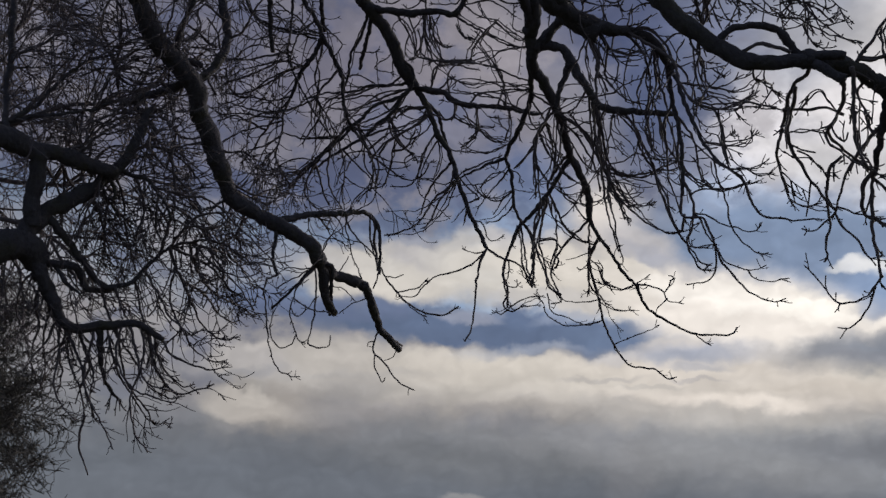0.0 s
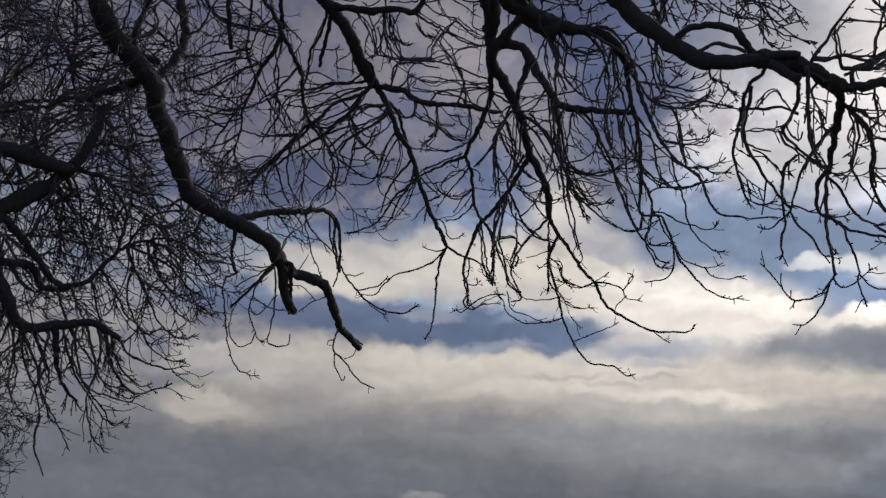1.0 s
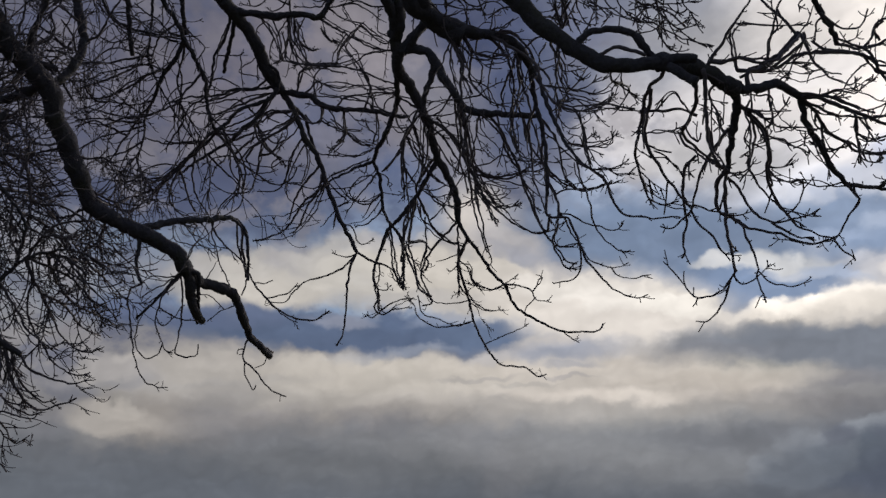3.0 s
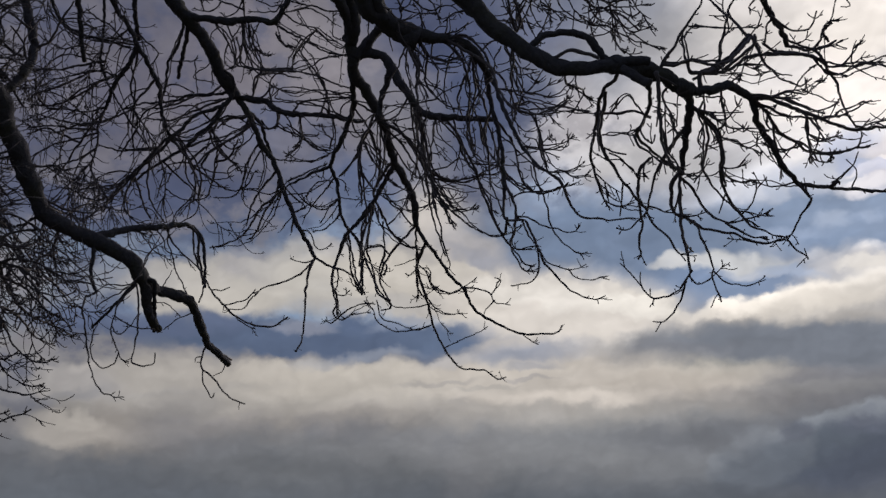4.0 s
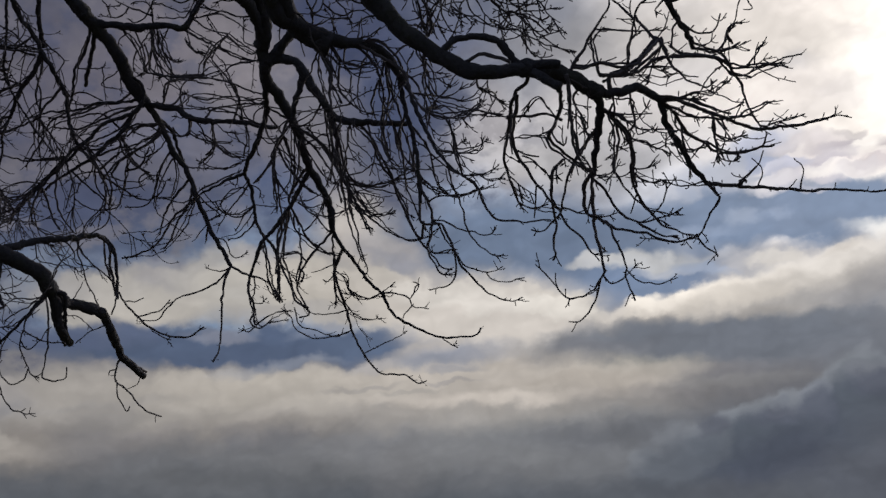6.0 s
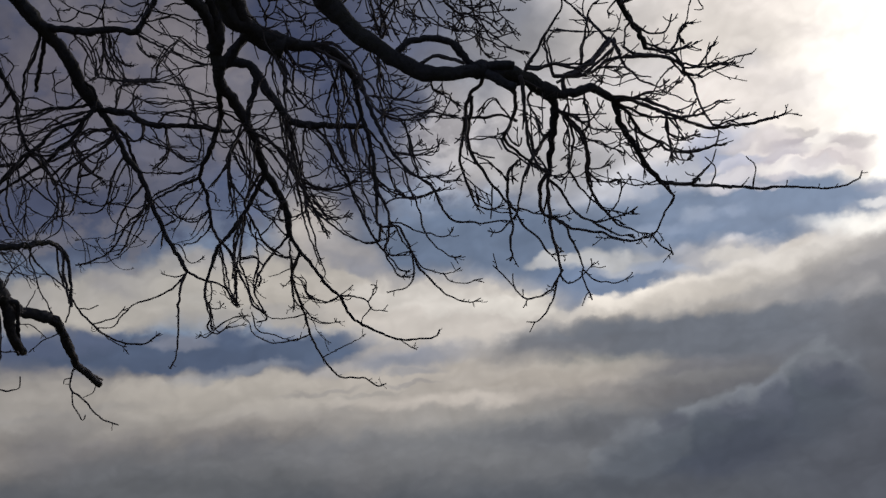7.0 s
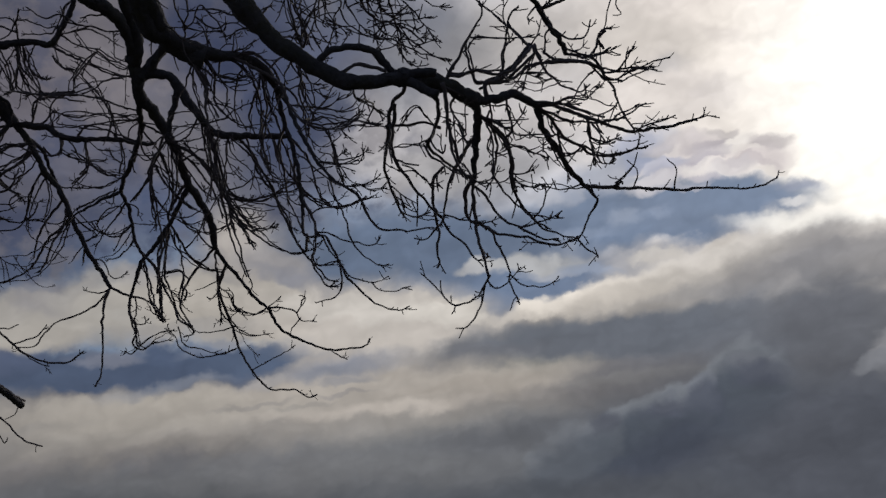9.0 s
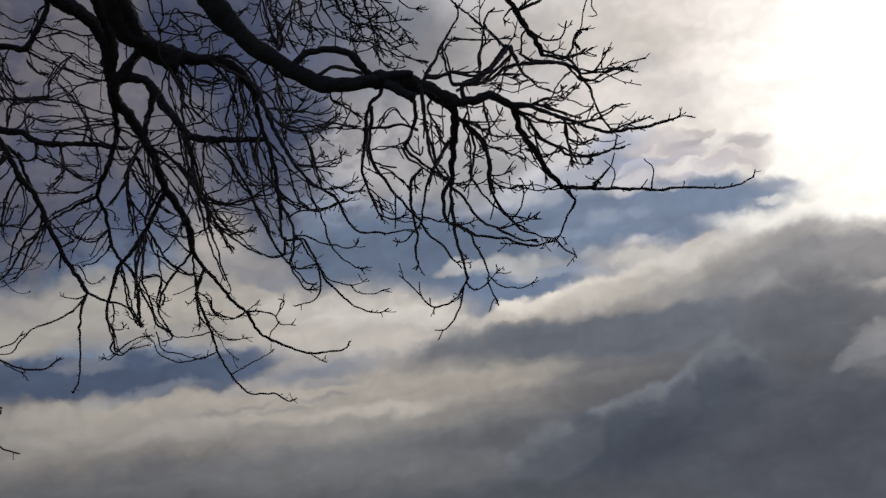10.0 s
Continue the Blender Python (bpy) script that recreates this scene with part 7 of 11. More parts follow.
branch(limb_m1, 0.0134, 0.0076, 2.4, (0.85, 12.49, 9.22), (0.76, 12.42, 9.33), (0.49, 12.41, 9.37), (0.29, 12.38, 9.42), (0.13, 12.37, 9.44), (0.17, 12.32, 9.52), (0.11, 12.26, 9.61))
branch(limb_m1, 0.0116, 0.0078, 1.2, (0.24, 12.65, 9.41), (0.39, 12.81, 9.17), (0.55, 12.88, 9.11), (0.72, 12.95, 9.01), (0.86, 12.99, 8.98))
branch(limb_m1, 0.0116, 0.0078, 1.2, (0.45, 12.59, 9.33), (0.48, 12.72, 9.19), (0.48, 12.84, 9.05), (0.36, 12.94, 8.95), (0.25, 13.00, 8.91))
branch(limb_m1, 0.0134, 0.0077, 1.2, (0.89, 12.48, 9.20), (0.92, 12.61, 9.01), (0.90, 12.72, 8.86))
branch(limb_m1, 0.0115, 0.0077, 1.2, (0.91, 12.65, 8.95), (0.79, 12.64, 9.04), (0.74, 12.59, 9.18))
branch(limb_t1, 0.0118, 0.0068, 2.4, (1.03, 10.92, 8.53), (0.88, 10.94, 8.53), (0.64, 10.96, 8.53), (0.36, 11.00, 8.49))
branch(limb_m1, 0.0134, 0.0076, 2.4, (0.85, 12.49, 9.22), (0.81, 12.27, 9.48), (0.72, 12.14, 9.61))
branch(limb_t1, 0.0170, 0.0135, 2.4, (1.03, 10.97, 8.51), (1.15, 10.97, 8.43), (1.29, 10.97, 8.32))
branch(limb_t1, 0.0169, 0.0103, 1.2, (1.31, 11.00, 8.29), (1.23, 11.12, 8.21), (1.15, 11.25, 8.12), (1.09, 11.37, 8.03), (1.00, 11.51, 7.93), (0.90, 11.61, 7.86))
branch(limb_t1, 0.0117, 0.0066, 1.2, (1.11, 11.08, 8.02), (1.07, 11.16, 7.69), (1.06, 11.20, 7.42), (1.08, 11.19, 7.24))
branch(limb_t1, 0.0136, 0.0086, 1.2, (1.15, 11.25, 8.12), (1.28, 11.40, 7.91), (1.43, 11.52, 7.74), (1.58, 11.58, 7.65))
branch(limb_t1, 0.0153, 0.0104, 1.2, (1.22, 11.17, 8.22), (1.32, 11.38, 7.98), (1.35, 11.51, 7.86), (1.31, 11.67, 7.72))
branch(limb_t1, 0.0152, 0.0100, 1.2, (1.34, 11.06, 8.25), (1.39, 11.17, 7.96), (1.36, 11.23, 7.77), (1.30, 11.27, 7.60))
branch(limb_t1, 0.0145, 0.0095, 2.4, (1.71, 10.42, 8.05), (1.73, 10.45, 7.88), (1.68, 10.48, 7.72), (1.75, 10.50, 7.54), (1.79, 10.55, 7.32))
branch(limb_t1, 0.0145, 0.0096, 2.4, (1.66, 10.42, 8.12), (1.69, 10.49, 7.97), (1.76, 10.55, 7.82), (1.80, 10.62, 7.65), (1.86, 10.71, 7.44), (1.88, 10.82, 7.21))
branch(limb_t1, 0.0112, 0.0064, 2.4, (1.91, 10.39, 7.93), (1.86, 10.51, 7.68), (1.81, 10.61, 7.46), (1.72, 10.70, 7.23))
branch(limb_t1, 0.0129, 0.0080, 2.4, (1.86, 10.72, 7.42), (1.98, 10.75, 7.32), (2.13, 10.74, 7.28), (2.32, 10.69, 7.30), (2.51, 10.64, 7.30), (2.64, 10.60, 7.31))
branch(limb_t1, 0.0111, 0.0063, 2.4, (2.20, 10.45, 7.51), (2.22, 10.50, 7.39), (2.37, 10.48, 7.35), (2.61, 10.44, 7.30))
branch(limb_t1, 0.0159, 0.0097, 2.4, (2.37, 10.27, 7.80), (2.44, 10.41, 7.65), (2.48, 10.52, 7.55), (2.57, 10.60, 7.46), (2.63, 10.68, 7.41))
branch(limb_t1, 0.0112, 0.0063, 2.4, (2.25, 10.31, 7.83), (2.29, 10.14, 8.08), (2.23, 10.22, 7.84), (2.23, 10.32, 7.54), (2.29, 10.33, 7.36))
branch(limb_t3, 0.0136, 0.0077, 2.4, (2.49, 9.94, 6.99), (2.57, 10.02, 6.92), (2.72, 10.08, 6.83), (2.90, 10.12, 6.79), (3.09, 10.11, 6.81), (3.23, 10.09, 6.88))
branch(limb_t3, 0.0154, 0.0089, 2.4, (2.37, 9.65, 8.00), (2.50, 9.67, 7.79), (2.61, 9.69, 7.59), (2.80, 9.64, 7.46), (2.85, 9.64, 7.29), (2.87, 9.68, 7.07), (2.90, 9.70, 6.88))
branch(limb_t3, 0.0122, 0.0062, 2.4, (2.61, 9.69, 7.59), (2.81, 9.67, 7.65), (2.99, 9.73, 7.56), (3.17, 9.71, 7.63), (3.26, 9.69, 7.72))
branch(limb_t3, 0.0122, 0.0060, 2.4, (2.54, 9.59, 7.75), (2.73, 9.55, 7.69), (2.96, 9.51, 7.61), (3.12, 9.44, 7.58), (3.21, 9.34, 7.65))
branch(limb_t3, 0.0119, 0.0090, 2.4, (1.37, 9.16, 8.28), (1.43, 9.11, 8.34), (1.41, 9.08, 8.42), (1.48, 9.01, 8.54), (1.47, 8.94, 8.69), (1.44, 8.82, 8.88))
branch(limb_t3, 0.0119, 0.0088, 2.4, (1.42, 9.09, 8.38), (1.43, 9.03, 8.38), (1.36, 8.90, 8.46), (1.32, 8.76, 8.55), (1.29, 8.58, 8.69))
branch(limb_t3, 0.0089, 0.0059, 2.4, (1.43, 9.05, 8.38), (1.52, 8.98, 8.44), (1.59, 8.89, 8.54), (1.69, 8.92, 8.46), (1.83, 8.89, 8.47))
branch(limb_t3, 0.0089, 0.0060, 1.2, (1.44, 9.04, 8.38), (1.63, 9.07, 8.35), (1.79, 9.06, 8.36))
branch(limb_t3, 0.0105, 0.0060, 1.2, (1.66, 9.27, 8.23), (1.64, 9.17, 8.40), (1.57, 9.11, 8.52))
branch(limb_t3, 0.0091, 0.0061, 1.2, (1.88, 9.33, 8.22), (1.92, 9.27, 8.33), (1.96, 9.20, 8.46))
branch(limb_t3, 0.0179, 0.0103, 2.4, (1.51, 9.23, 8.25), (1.54, 9.31, 8.06), (1.61, 9.34, 7.94), (1.57, 9.39, 7.80), (1.64, 9.42, 7.67), (1.68, 9.44, 7.56))
branch(limb_t3, 0.0119, 0.0059, 2.4, (1.50, 9.27, 8.11), (1.65, 9.31, 7.99), (1.72, 9.33, 7.93), (2.00, 9.28, 7.89), (2.08, 9.24, 7.91))
branch(limb_t3, 0.0212, 0.0122, 2.4, (1.93, 9.34, 8.22), (2.09, 9.30, 8.25), (2.25, 9.35, 8.16), (2.36, 9.43, 8.04), (2.40, 9.52, 7.91))
branch(limb_t3, 0.0121, 0.0075, 2.4, (2.00, 9.36, 8.22), (2.07, 9.38, 8.09), (2.12, 9.41, 7.96), (2.15, 9.42, 7.86))
branch(limb_t3, 0.0153, 0.0093, 2.4, (2.22, 9.46, 8.16), (2.17, 9.62, 8.03), (2.11, 9.76, 7.91), (2.07, 9.88, 7.81), (2.12, 9.99, 7.70))
branch(limb_t3, 0.0153, 0.0091, 2.4, (2.26, 9.50, 8.13), (2.22, 9.60, 7.98), (2.24, 9.69, 7.82), (2.22, 9.78, 7.67), (2.26, 9.84, 7.53))
branch(limb_t3, 0.0154, 0.0091, 2.4, (2.36, 9.62, 8.04), (2.49, 9.60, 7.96), (2.56, 9.63, 7.84), (2.63, 9.69, 7.66), (2.65, 9.77, 7.46))
branch(limb_t3, 0.0119, 0.0074, 2.4, (1.50, 9.26, 8.13), (1.47, 9.34, 7.95), (1.48, 9.40, 7.78), (1.54, 9.47, 7.59))
branch(limb_t3, 0.0119, 0.0075, 2.4, (1.50, 9.25, 8.15), (1.43, 9.36, 8.04), (1.40, 9.44, 7.96), (1.30, 9.56, 7.83))
branch(limb_r16, 0.0115, 0.0068, 5.4, (2.03, 7.00, 6.63), (1.98, 6.91, 6.68), (1.93, 6.79, 6.78), (1.88, 6.66, 6.87), (1.83, 6.53, 6.97))
branch(limb_r16, 0.0115, 0.0068, 5.4, (2.03, 6.99, 6.63), (2.05, 6.91, 6.70), (2.00, 6.82, 6.78), (1.93, 6.71, 6.91))
branch(limb_r16, 0.0092, 0.0057, 5.4, (2.00, 6.95, 6.66), (2.07, 6.82, 6.77), (2.14, 6.68, 6.88), (2.18, 6.55, 6.99))
branch(limb_r16, 0.0091, 0.0045, 5.4, (2.17, 6.58, 6.96), (2.17, 6.64, 6.84), (2.18, 6.72, 6.69), (2.25, 6.74, 6.58))
branch(limb_r1, 0.0085, 0.0053, 5.4, (1.84, 6.49, 6.18), (1.84, 6.57, 6.10), (1.88, 6.64, 6.02), (1.90, 6.72, 5.92), (1.94, 6.79, 5.84))
branch(limb_r1, 0.0085, 0.0043, 5.4, (1.78, 6.48, 6.23), (1.79, 6.54, 6.15), (1.85, 6.59, 6.06), (1.89, 6.64, 5.99), (2.05, 6.60, 5.99))
branch(limb_r1, 0.0074, 0.0043, 4.1, (1.92, 6.50, 6.12), (1.97, 6.56, 6.06), (2.08, 6.56, 6.06))
branch(limb_c1, 0.0172, 0.0097, 6.7, (-1.56, 11.89, 9.94), (-1.63, 12.07, 9.74), (-1.70, 12.23, 9.55), (-1.68, 12.40, 9.38), (-1.72, 12.59, 9.14), (-1.71, 12.77, 8.91))
branch(limb_c1, 0.0153, 0.0094, 6.7, (-1.56, 11.89, 9.94), (-1.78, 11.81, 9.95), (-2.00, 11.74, 9.91), (-2.25, 11.64, 9.92), (-2.46, 11.48, 10.02), (-2.59, 11.32, 10.11))
branch(limb_c1, 0.0153, 0.0095, 6.7, (-1.57, 11.87, 9.96), (-1.77, 11.77, 10.01), (-1.89, 11.66, 10.10), (-2.02, 11.58, 10.13), (-2.16, 11.46, 10.21))
branch(limb_c1, 0.0135, 0.0076, 6.7, (-1.59, 11.87, 10.21), (-1.51, 11.93, 10.07), (-1.35, 11.99, 9.94), (-1.36, 12.01, 9.82), (-1.46, 12.02, 9.71))
branch(limb_c1, 0.0154, 0.0095, 6.7, (-1.69, 12.43, 9.33), (-1.58, 12.51, 9.17), (-1.49, 12.58, 9.00), (-1.41, 12.60, 8.90))
branch(limb_m1, 0.0238, 0.0120, 2.4, (-0.43, 12.76, 9.81), (-0.71, 12.80, 9.78), (-1.01, 12.80, 9.78), (-1.24, 12.85, 9.72), (-1.64, 12.85, 9.68), (-1.89, 12.88, 9.62))
branch(limb_m1, 0.0159, 0.0100, 2.4, (-0.21, 12.95, 9.56), (-0.32, 13.01, 9.52), (-0.51, 13.01, 9.57), (-0.70, 13.09, 9.49))
branch(limb_m1, 0.0198, 0.0117, 2.4, (-0.25, 12.89, 9.56), (-0.21, 12.95, 9.39), (-0.40, 12.99, 9.25), (-0.67, 13.02, 9.10), (-0.86, 13.05, 8.95), (-1.01, 13.11, 8.73))
branch(limb_m1, 0.0158, 0.0098, 1.2, (-0.74, 12.91, 9.38), (-0.60, 13.09, 9.04), (-0.39, 13.17, 8.86), (-0.35, 13.19, 8.76))
branch(limb_m1, 0.0138, 0.0080, 1.2, (-0.64, 13.07, 9.17), (-0.72, 13.28, 8.89), (-0.78, 13.45, 8.68), (-0.87, 13.55, 8.59), (-1.06, 13.61, 8.56), (-1.22, 13.73, 8.42))
branch(limb_m1, 0.0197, 0.0121, 2.4, (-1.29, 12.97, 9.21), (-1.15, 13.12, 9.13), (-1.02, 13.30, 9.00), (-0.96, 13.48, 8.84), (-0.93, 13.65, 8.68))
branch(limb_m1, 0.0198, 0.0117, 2.4, (-1.78, 13.20, 8.81), (-1.70, 13.26, 8.58), (-1.64, 13.31, 8.35), (-1.55, 13.33, 8.19))
branch(limb_m1, 0.0158, 0.0098, 2.4, (-1.45, 13.04, 9.10), (-1.68, 12.96, 9.03), (-1.92, 12.85, 9.00))
branch(limb_m1, 0.0158, 0.0100, 2.4, (-1.93, 13.25, 8.70), (-2.22, 13.29, 8.66), (-2.51, 13.31, 8.65), (-2.79, 13.30, 8.69))
branch(limb_m1, 0.0155, 0.0077, 1.2, (-0.25, 11.95, 10.39), (-0.24, 12.12, 10.15), (-0.12, 12.27, 9.94), (0.02, 12.32, 9.87), (0.35, 12.31, 9.88))
branch(limb_m1, 0.0135, 0.0077, 1.2, (-0.19, 11.95, 10.38), (-0.11, 12.13, 10.11), (0.02, 12.19, 10.00), (0.12, 12.18, 10.00))
branch(limb_m1, 0.0136, 0.0078, 1.2, (-0.65, 11.98, 10.42), (-0.50, 12.13, 10.25), (-0.41, 12.26, 10.11), (-0.35, 12.36, 10.00), (-0.46, 12.41, 9.95))
branch(limb_m1, 0.0138, 0.0080, 2.4, (-1.33, 12.67, 9.80), (-1.28, 12.68, 9.86), (-1.15, 12.71, 9.89), (-0.94, 12.81, 9.82))
branch(limb_t3, 0.0770, 0.1155, 1.2, (1.25, 9.09, 8.31), (1.09, 9.02, 8.31), (1.02, 8.87, 8.41), (0.96, 8.67, 8.55), (0.89, 8.45, 8.71))
branch(limb_lc, 0.0162, 0.0081, 9.6, (-3.34, 9.71, 6.79), (-3.30, 9.91, 6.65), (-3.29, 10.12, 6.43), (-3.27, 10.34, 6.21), (-3.24, 10.52, 6.03))
branch(limb_lc, 0.0162, 0.0080, 9.6, (-3.44, 9.69, 6.67), (-3.42, 9.88, 6.51), (-3.47, 10.07, 6.28), (-3.44, 10.26, 6.11))
branch(limb_lc, 0.0162, 0.0078, 9.6, (-3.13, 9.77, 6.76), (-3.05, 9.90, 6.52), (-3.07, 10.00, 6.25), (-3.01, 10.10, 6.04))
branch(limb_lc, 0.0161, 0.0077, 9.6, (-2.90, 9.86, 6.60), (-2.93, 9.99, 6.31), (-2.85, 10.07, 6.15))
branch(limb_lc, 0.0163, 0.0078, 9.6, (-2.83, 10.27, 6.20), (-2.66, 10.18, 6.40), (-2.49, 10.13, 6.50), (-2.26, 10.13, 6.53), (-2.08, 10.16, 6.45))
branch(limb_lc, 0.0163, 0.0079, 9.6, (-2.84, 10.26, 6.19), (-2.62, 10.37, 6.13), (-2.40, 10.49, 6.02), (-2.23, 10.63, 5.82), (-2.12, 10.75, 5.61), reach=0.3)
branch(limb_lc, 0.0163, 0.0077, 9.6, (-3.07, 10.24, 5.93), (-2.92, 10.32, 5.69), (-2.79, 10.38, 5.47), (-2.61, 10.42, 5.30))
branch(limb_lc, 0.0162, 0.0078, 9.6, (-3.32, 10.18, 5.71), (-3.26, 10.28, 5.52), (-3.16, 10.39, 5.35))
branch(limb_lc, 0.0163, 0.0080, 9.6, (-3.25, 9.73, 6.92), (-3.08, 9.77, 7.10), (-2.91, 9.89, 7.14), (-2.71, 10.07, 7.07), (-2.56, 10.29, 6.91))
branch(limb_la, 0.0160, 0.0077, 9.6, (-3.38, 9.55, 6.72), (-3.46, 9.63, 6.51), (-3.56, 9.70, 6.29), (-3.62, 9.78, 6.08))
branch(limb_l1, 0.0169, 0.0083, 9.6, (-2.40, 10.39, 7.17), (-2.25, 10.54, 7.04), (-2.08, 10.65, 7.00), (-1.90, 10.74, 7.00), (-1.76, 10.78, 7.06))
branch(limb_lc, 0.0165, 0.0078, 9.6, (-3.09, 9.69, 7.43), (-2.89, 9.70, 7.40), (-2.75, 9.77, 7.24), (-2.71, 9.85, 7.02))
branch(limb_l1, 0.0169, 0.0082, 9.6, (-2.51, 10.19, 7.41), (-2.36, 10.33, 7.35), (-2.19, 10.40, 7.40), (-2.05, 10.52, 7.35))
branch(limb_lc, 0.0163, 0.0077, 9.6, (-2.68, 10.27, 6.24), (-2.43, 10.24, 6.26), (-2.19, 10.27, 6.18), (-1.98, 10.30, 6.03), (-1.77, 10.28, 5.99))
branch(limb_l1, 0.0168, 0.0079, 9.6, (-2.77, 9.67, 7.99), (-2.92, 9.50, 8.07), (-3.00, 9.33, 8.19), (-2.95, 9.16, 8.35), (-2.98, 8.94, 8.54))
branch(limb_l1, 0.0167, 0.0081, 9.6, (-2.95, 9.47, 8.15), (-2.86, 9.39, 8.38), (-2.80, 9.29, 8.59), (-2.76, 9.20, 8.81))
branch(limb_l1, 0.0174, 0.0083, 9.6, (-2.36, 9.95, 8.56), (-2.20, 9.90, 8.63), (-2.07, 9.77, 8.80), (-1.93, 9.65, 8.94))
branch(limb_l1, 0.0176, 0.0084, 9.6, (-2.40, 9.94, 8.76), (-2.51, 9.81, 8.83), (-2.62, 9.72, 8.84), (-2.70, 9.74, 8.70))
branch(limb_lc, 0.0161, 0.0088, 8.6, (-3.59, 9.65, 6.51), (-3.61, 10.24, 6.56), (-3.72, 10.84, 6.50), (-3.94, 11.42, 6.41))
branch(limb_lc, 0.0161, 0.0088, 8.6, (-3.51, 9.67, 6.59), (-3.46, 10.28, 6.64), (-3.44, 10.88, 6.66), (-3.52, 11.48, 6.58))
branch(limb_lc, 0.0162, 0.0091, 8.6, (-3.02, 9.79, 6.74), (-2.92, 10.29, 6.92), (-2.80, 10.85, 6.99), (-2.73, 11.42, 6.98), (-2.67, 11.99, 6.95))
branch(limb_lc, 0.0161, 0.0091, 8.6, (-2.84, 9.89, 6.52), (-2.74, 10.43, 6.65), (-2.65, 11.01, 6.65), (-2.60, 11.62, 6.56), (-2.63, 12.19, 6.51))
branch(limb_lc, 0.0162, 0.0085, 8.6, (-3.34, 9.84, 6.55), (-3.62, 10.15, 6.58), (-3.87, 10.50, 6.55), (-4.07, 10.89, 6.46))
branch(limb_lc, 0.0160, 0.0084, 8.6, (-3.72, 9.75, 6.04), (-3.67, 10.07, 6.28), (-3.57, 10.45, 6.42), (-3.47, 10.86, 6.48))
branch(limb_lc, 0.0160, 0.0084, 8.6, (-3.62, 9.88, 5.91), (-3.52, 10.23, 6.10), (-3.40, 10.61, 6.20), (-3.33, 10.93, 6.41))
branch(limb_l1, 0.0170, 0.0092, 8.6, (-2.32, 10.55, 6.95), (-2.56, 10.90, 6.98), (-2.82, 11.19, 7.09), (-3.09, 11.44, 7.28), (-3.33, 11.65, 7.54))
branch(limb_l1, 0.0170, 0.0092, 8.6, (-2.16, 10.68, 6.84), (-2.34, 11.19, 6.80), (-2.59, 11.63, 6.86), (-2.85, 12.11, 6.85))
branch(limb_la, 0.0159, 0.0088, 8.6, (-3.54, 9.43, 6.72), (-3.51, 10.07, 6.80), (-3.39, 10.68, 6.98), (-3.24, 11.25, 7.26))
branch(limb_l1, 0.0170, 0.0092, 8.6, (-2.35, 10.49, 7.03), (-2.21, 11.02, 7.15), (-2.10, 11.44, 7.43), (-1.98, 11.83, 7.79))
branch(limb_lc, 0.0163, 0.0088, 12.0, (-2.64, 10.27, 6.24), (-2.64, 10.73, 6.12), (-2.53, 11.18, 6.03), (-2.36, 11.59, 6.06), (-2.23, 12.00, 6.07), reach=0.3)
branch(limb_lc, 0.0163, 0.0088, 12.0, (-2.47, 10.31, 6.20), (-2.36, 10.80, 6.35), (-2.27, 11.34, 6.38), (-2.23, 11.88, 6.38))
branch(limb_lc, 0.0164, 0.0088, 12.0, (-2.72, 10.50, 5.89), (-2.61, 10.99, 5.96), (-2.52, 11.52, 5.90), (-2.42, 12.00, 5.97), reach=0.3)
branch(limb_la, 0.0158, 0.0085, 8.6, (-3.94, 9.15, 6.72), (-3.95, 9.67, 6.72), (-4.00, 10.20, 6.67), (-4.17, 10.66, 6.62))
branch(limb_la, 0.0158, 0.0085, 8.6, (-3.76, 9.26, 6.74), (-3.79, 9.77, 6.71), (-3.79, 10.27, 6.70), (-3.84, 10.76, 6.67))
branch(limb_lc, 0.0159, 0.0065, 7.2, (-3.45, 10.09, 5.25), (-3.46, 10.10, 5.01), (-3.48, 10.09, 4.78), (-3.43, 10.11, 4.56), (-3.30, 10.14, 4.34), (-3.20, 10.15, 4.18), (-3.13, 10.13, 4.04), reach=0.27)
branch(limb_lc, 0.0159, 0.0069, 7.2, (-3.33, 10.12, 5.28), (-3.29, 10.28, 5.01), (-3.22, 10.42, 4.82), (-3.12, 10.54, 4.68), (-2.99, 10.68, 4.49), (-2.90, 10.77, 4.45), reach=0.27)
branch(limb_lc, 0.0159, 0.0065, 7.2, (-3.20, 10.16, 5.30), (-3.23, 10.17, 5.03), (-3.15, 10.19, 4.81), (-3.02, 10.20, 4.64), (-2.85, 10.19, 4.58), (-2.65, 10.19, 4.51), (-2.53, 10.13, 4.56), reach=0.27)
branch(limb_lc, 0.0159, 0.0066, 7.2, (-3.02, 10.22, 5.30), (-2.97, 10.25, 5.06), (-2.98, 10.25, 4.86), (-2.88, 10.25, 4.71), (-2.68, 10.25, 4.65), reach=0.27)
branch(limb_lc, 0.0159, 0.0069, 7.2, (-2.90, 10.29, 5.24), (-2.88, 10.43, 5.06), (-2.78, 10.57, 4.90), (-2.65, 10.69, 4.82), (-2.56, 10.77, 4.87), reach=0.27)
branch(limb_lc, 0.0159, 0.0068, 7.2, (-3.66, 10.01, 5.24), (-3.76, 10.10, 5.01), (-3.75, 10.23, 4.82), (-3.80, 10.32, 4.62), reach=0.27)
branch(limb_lc, 0.0159, 0.0067, 7.2, (-3.59, 10.04, 5.23), (-3.52, 10.12, 5.02), (-3.43, 10.19, 4.81), (-3.44, 10.23, 4.59), (-3.40, 10.28, 4.38), reach=0.27)
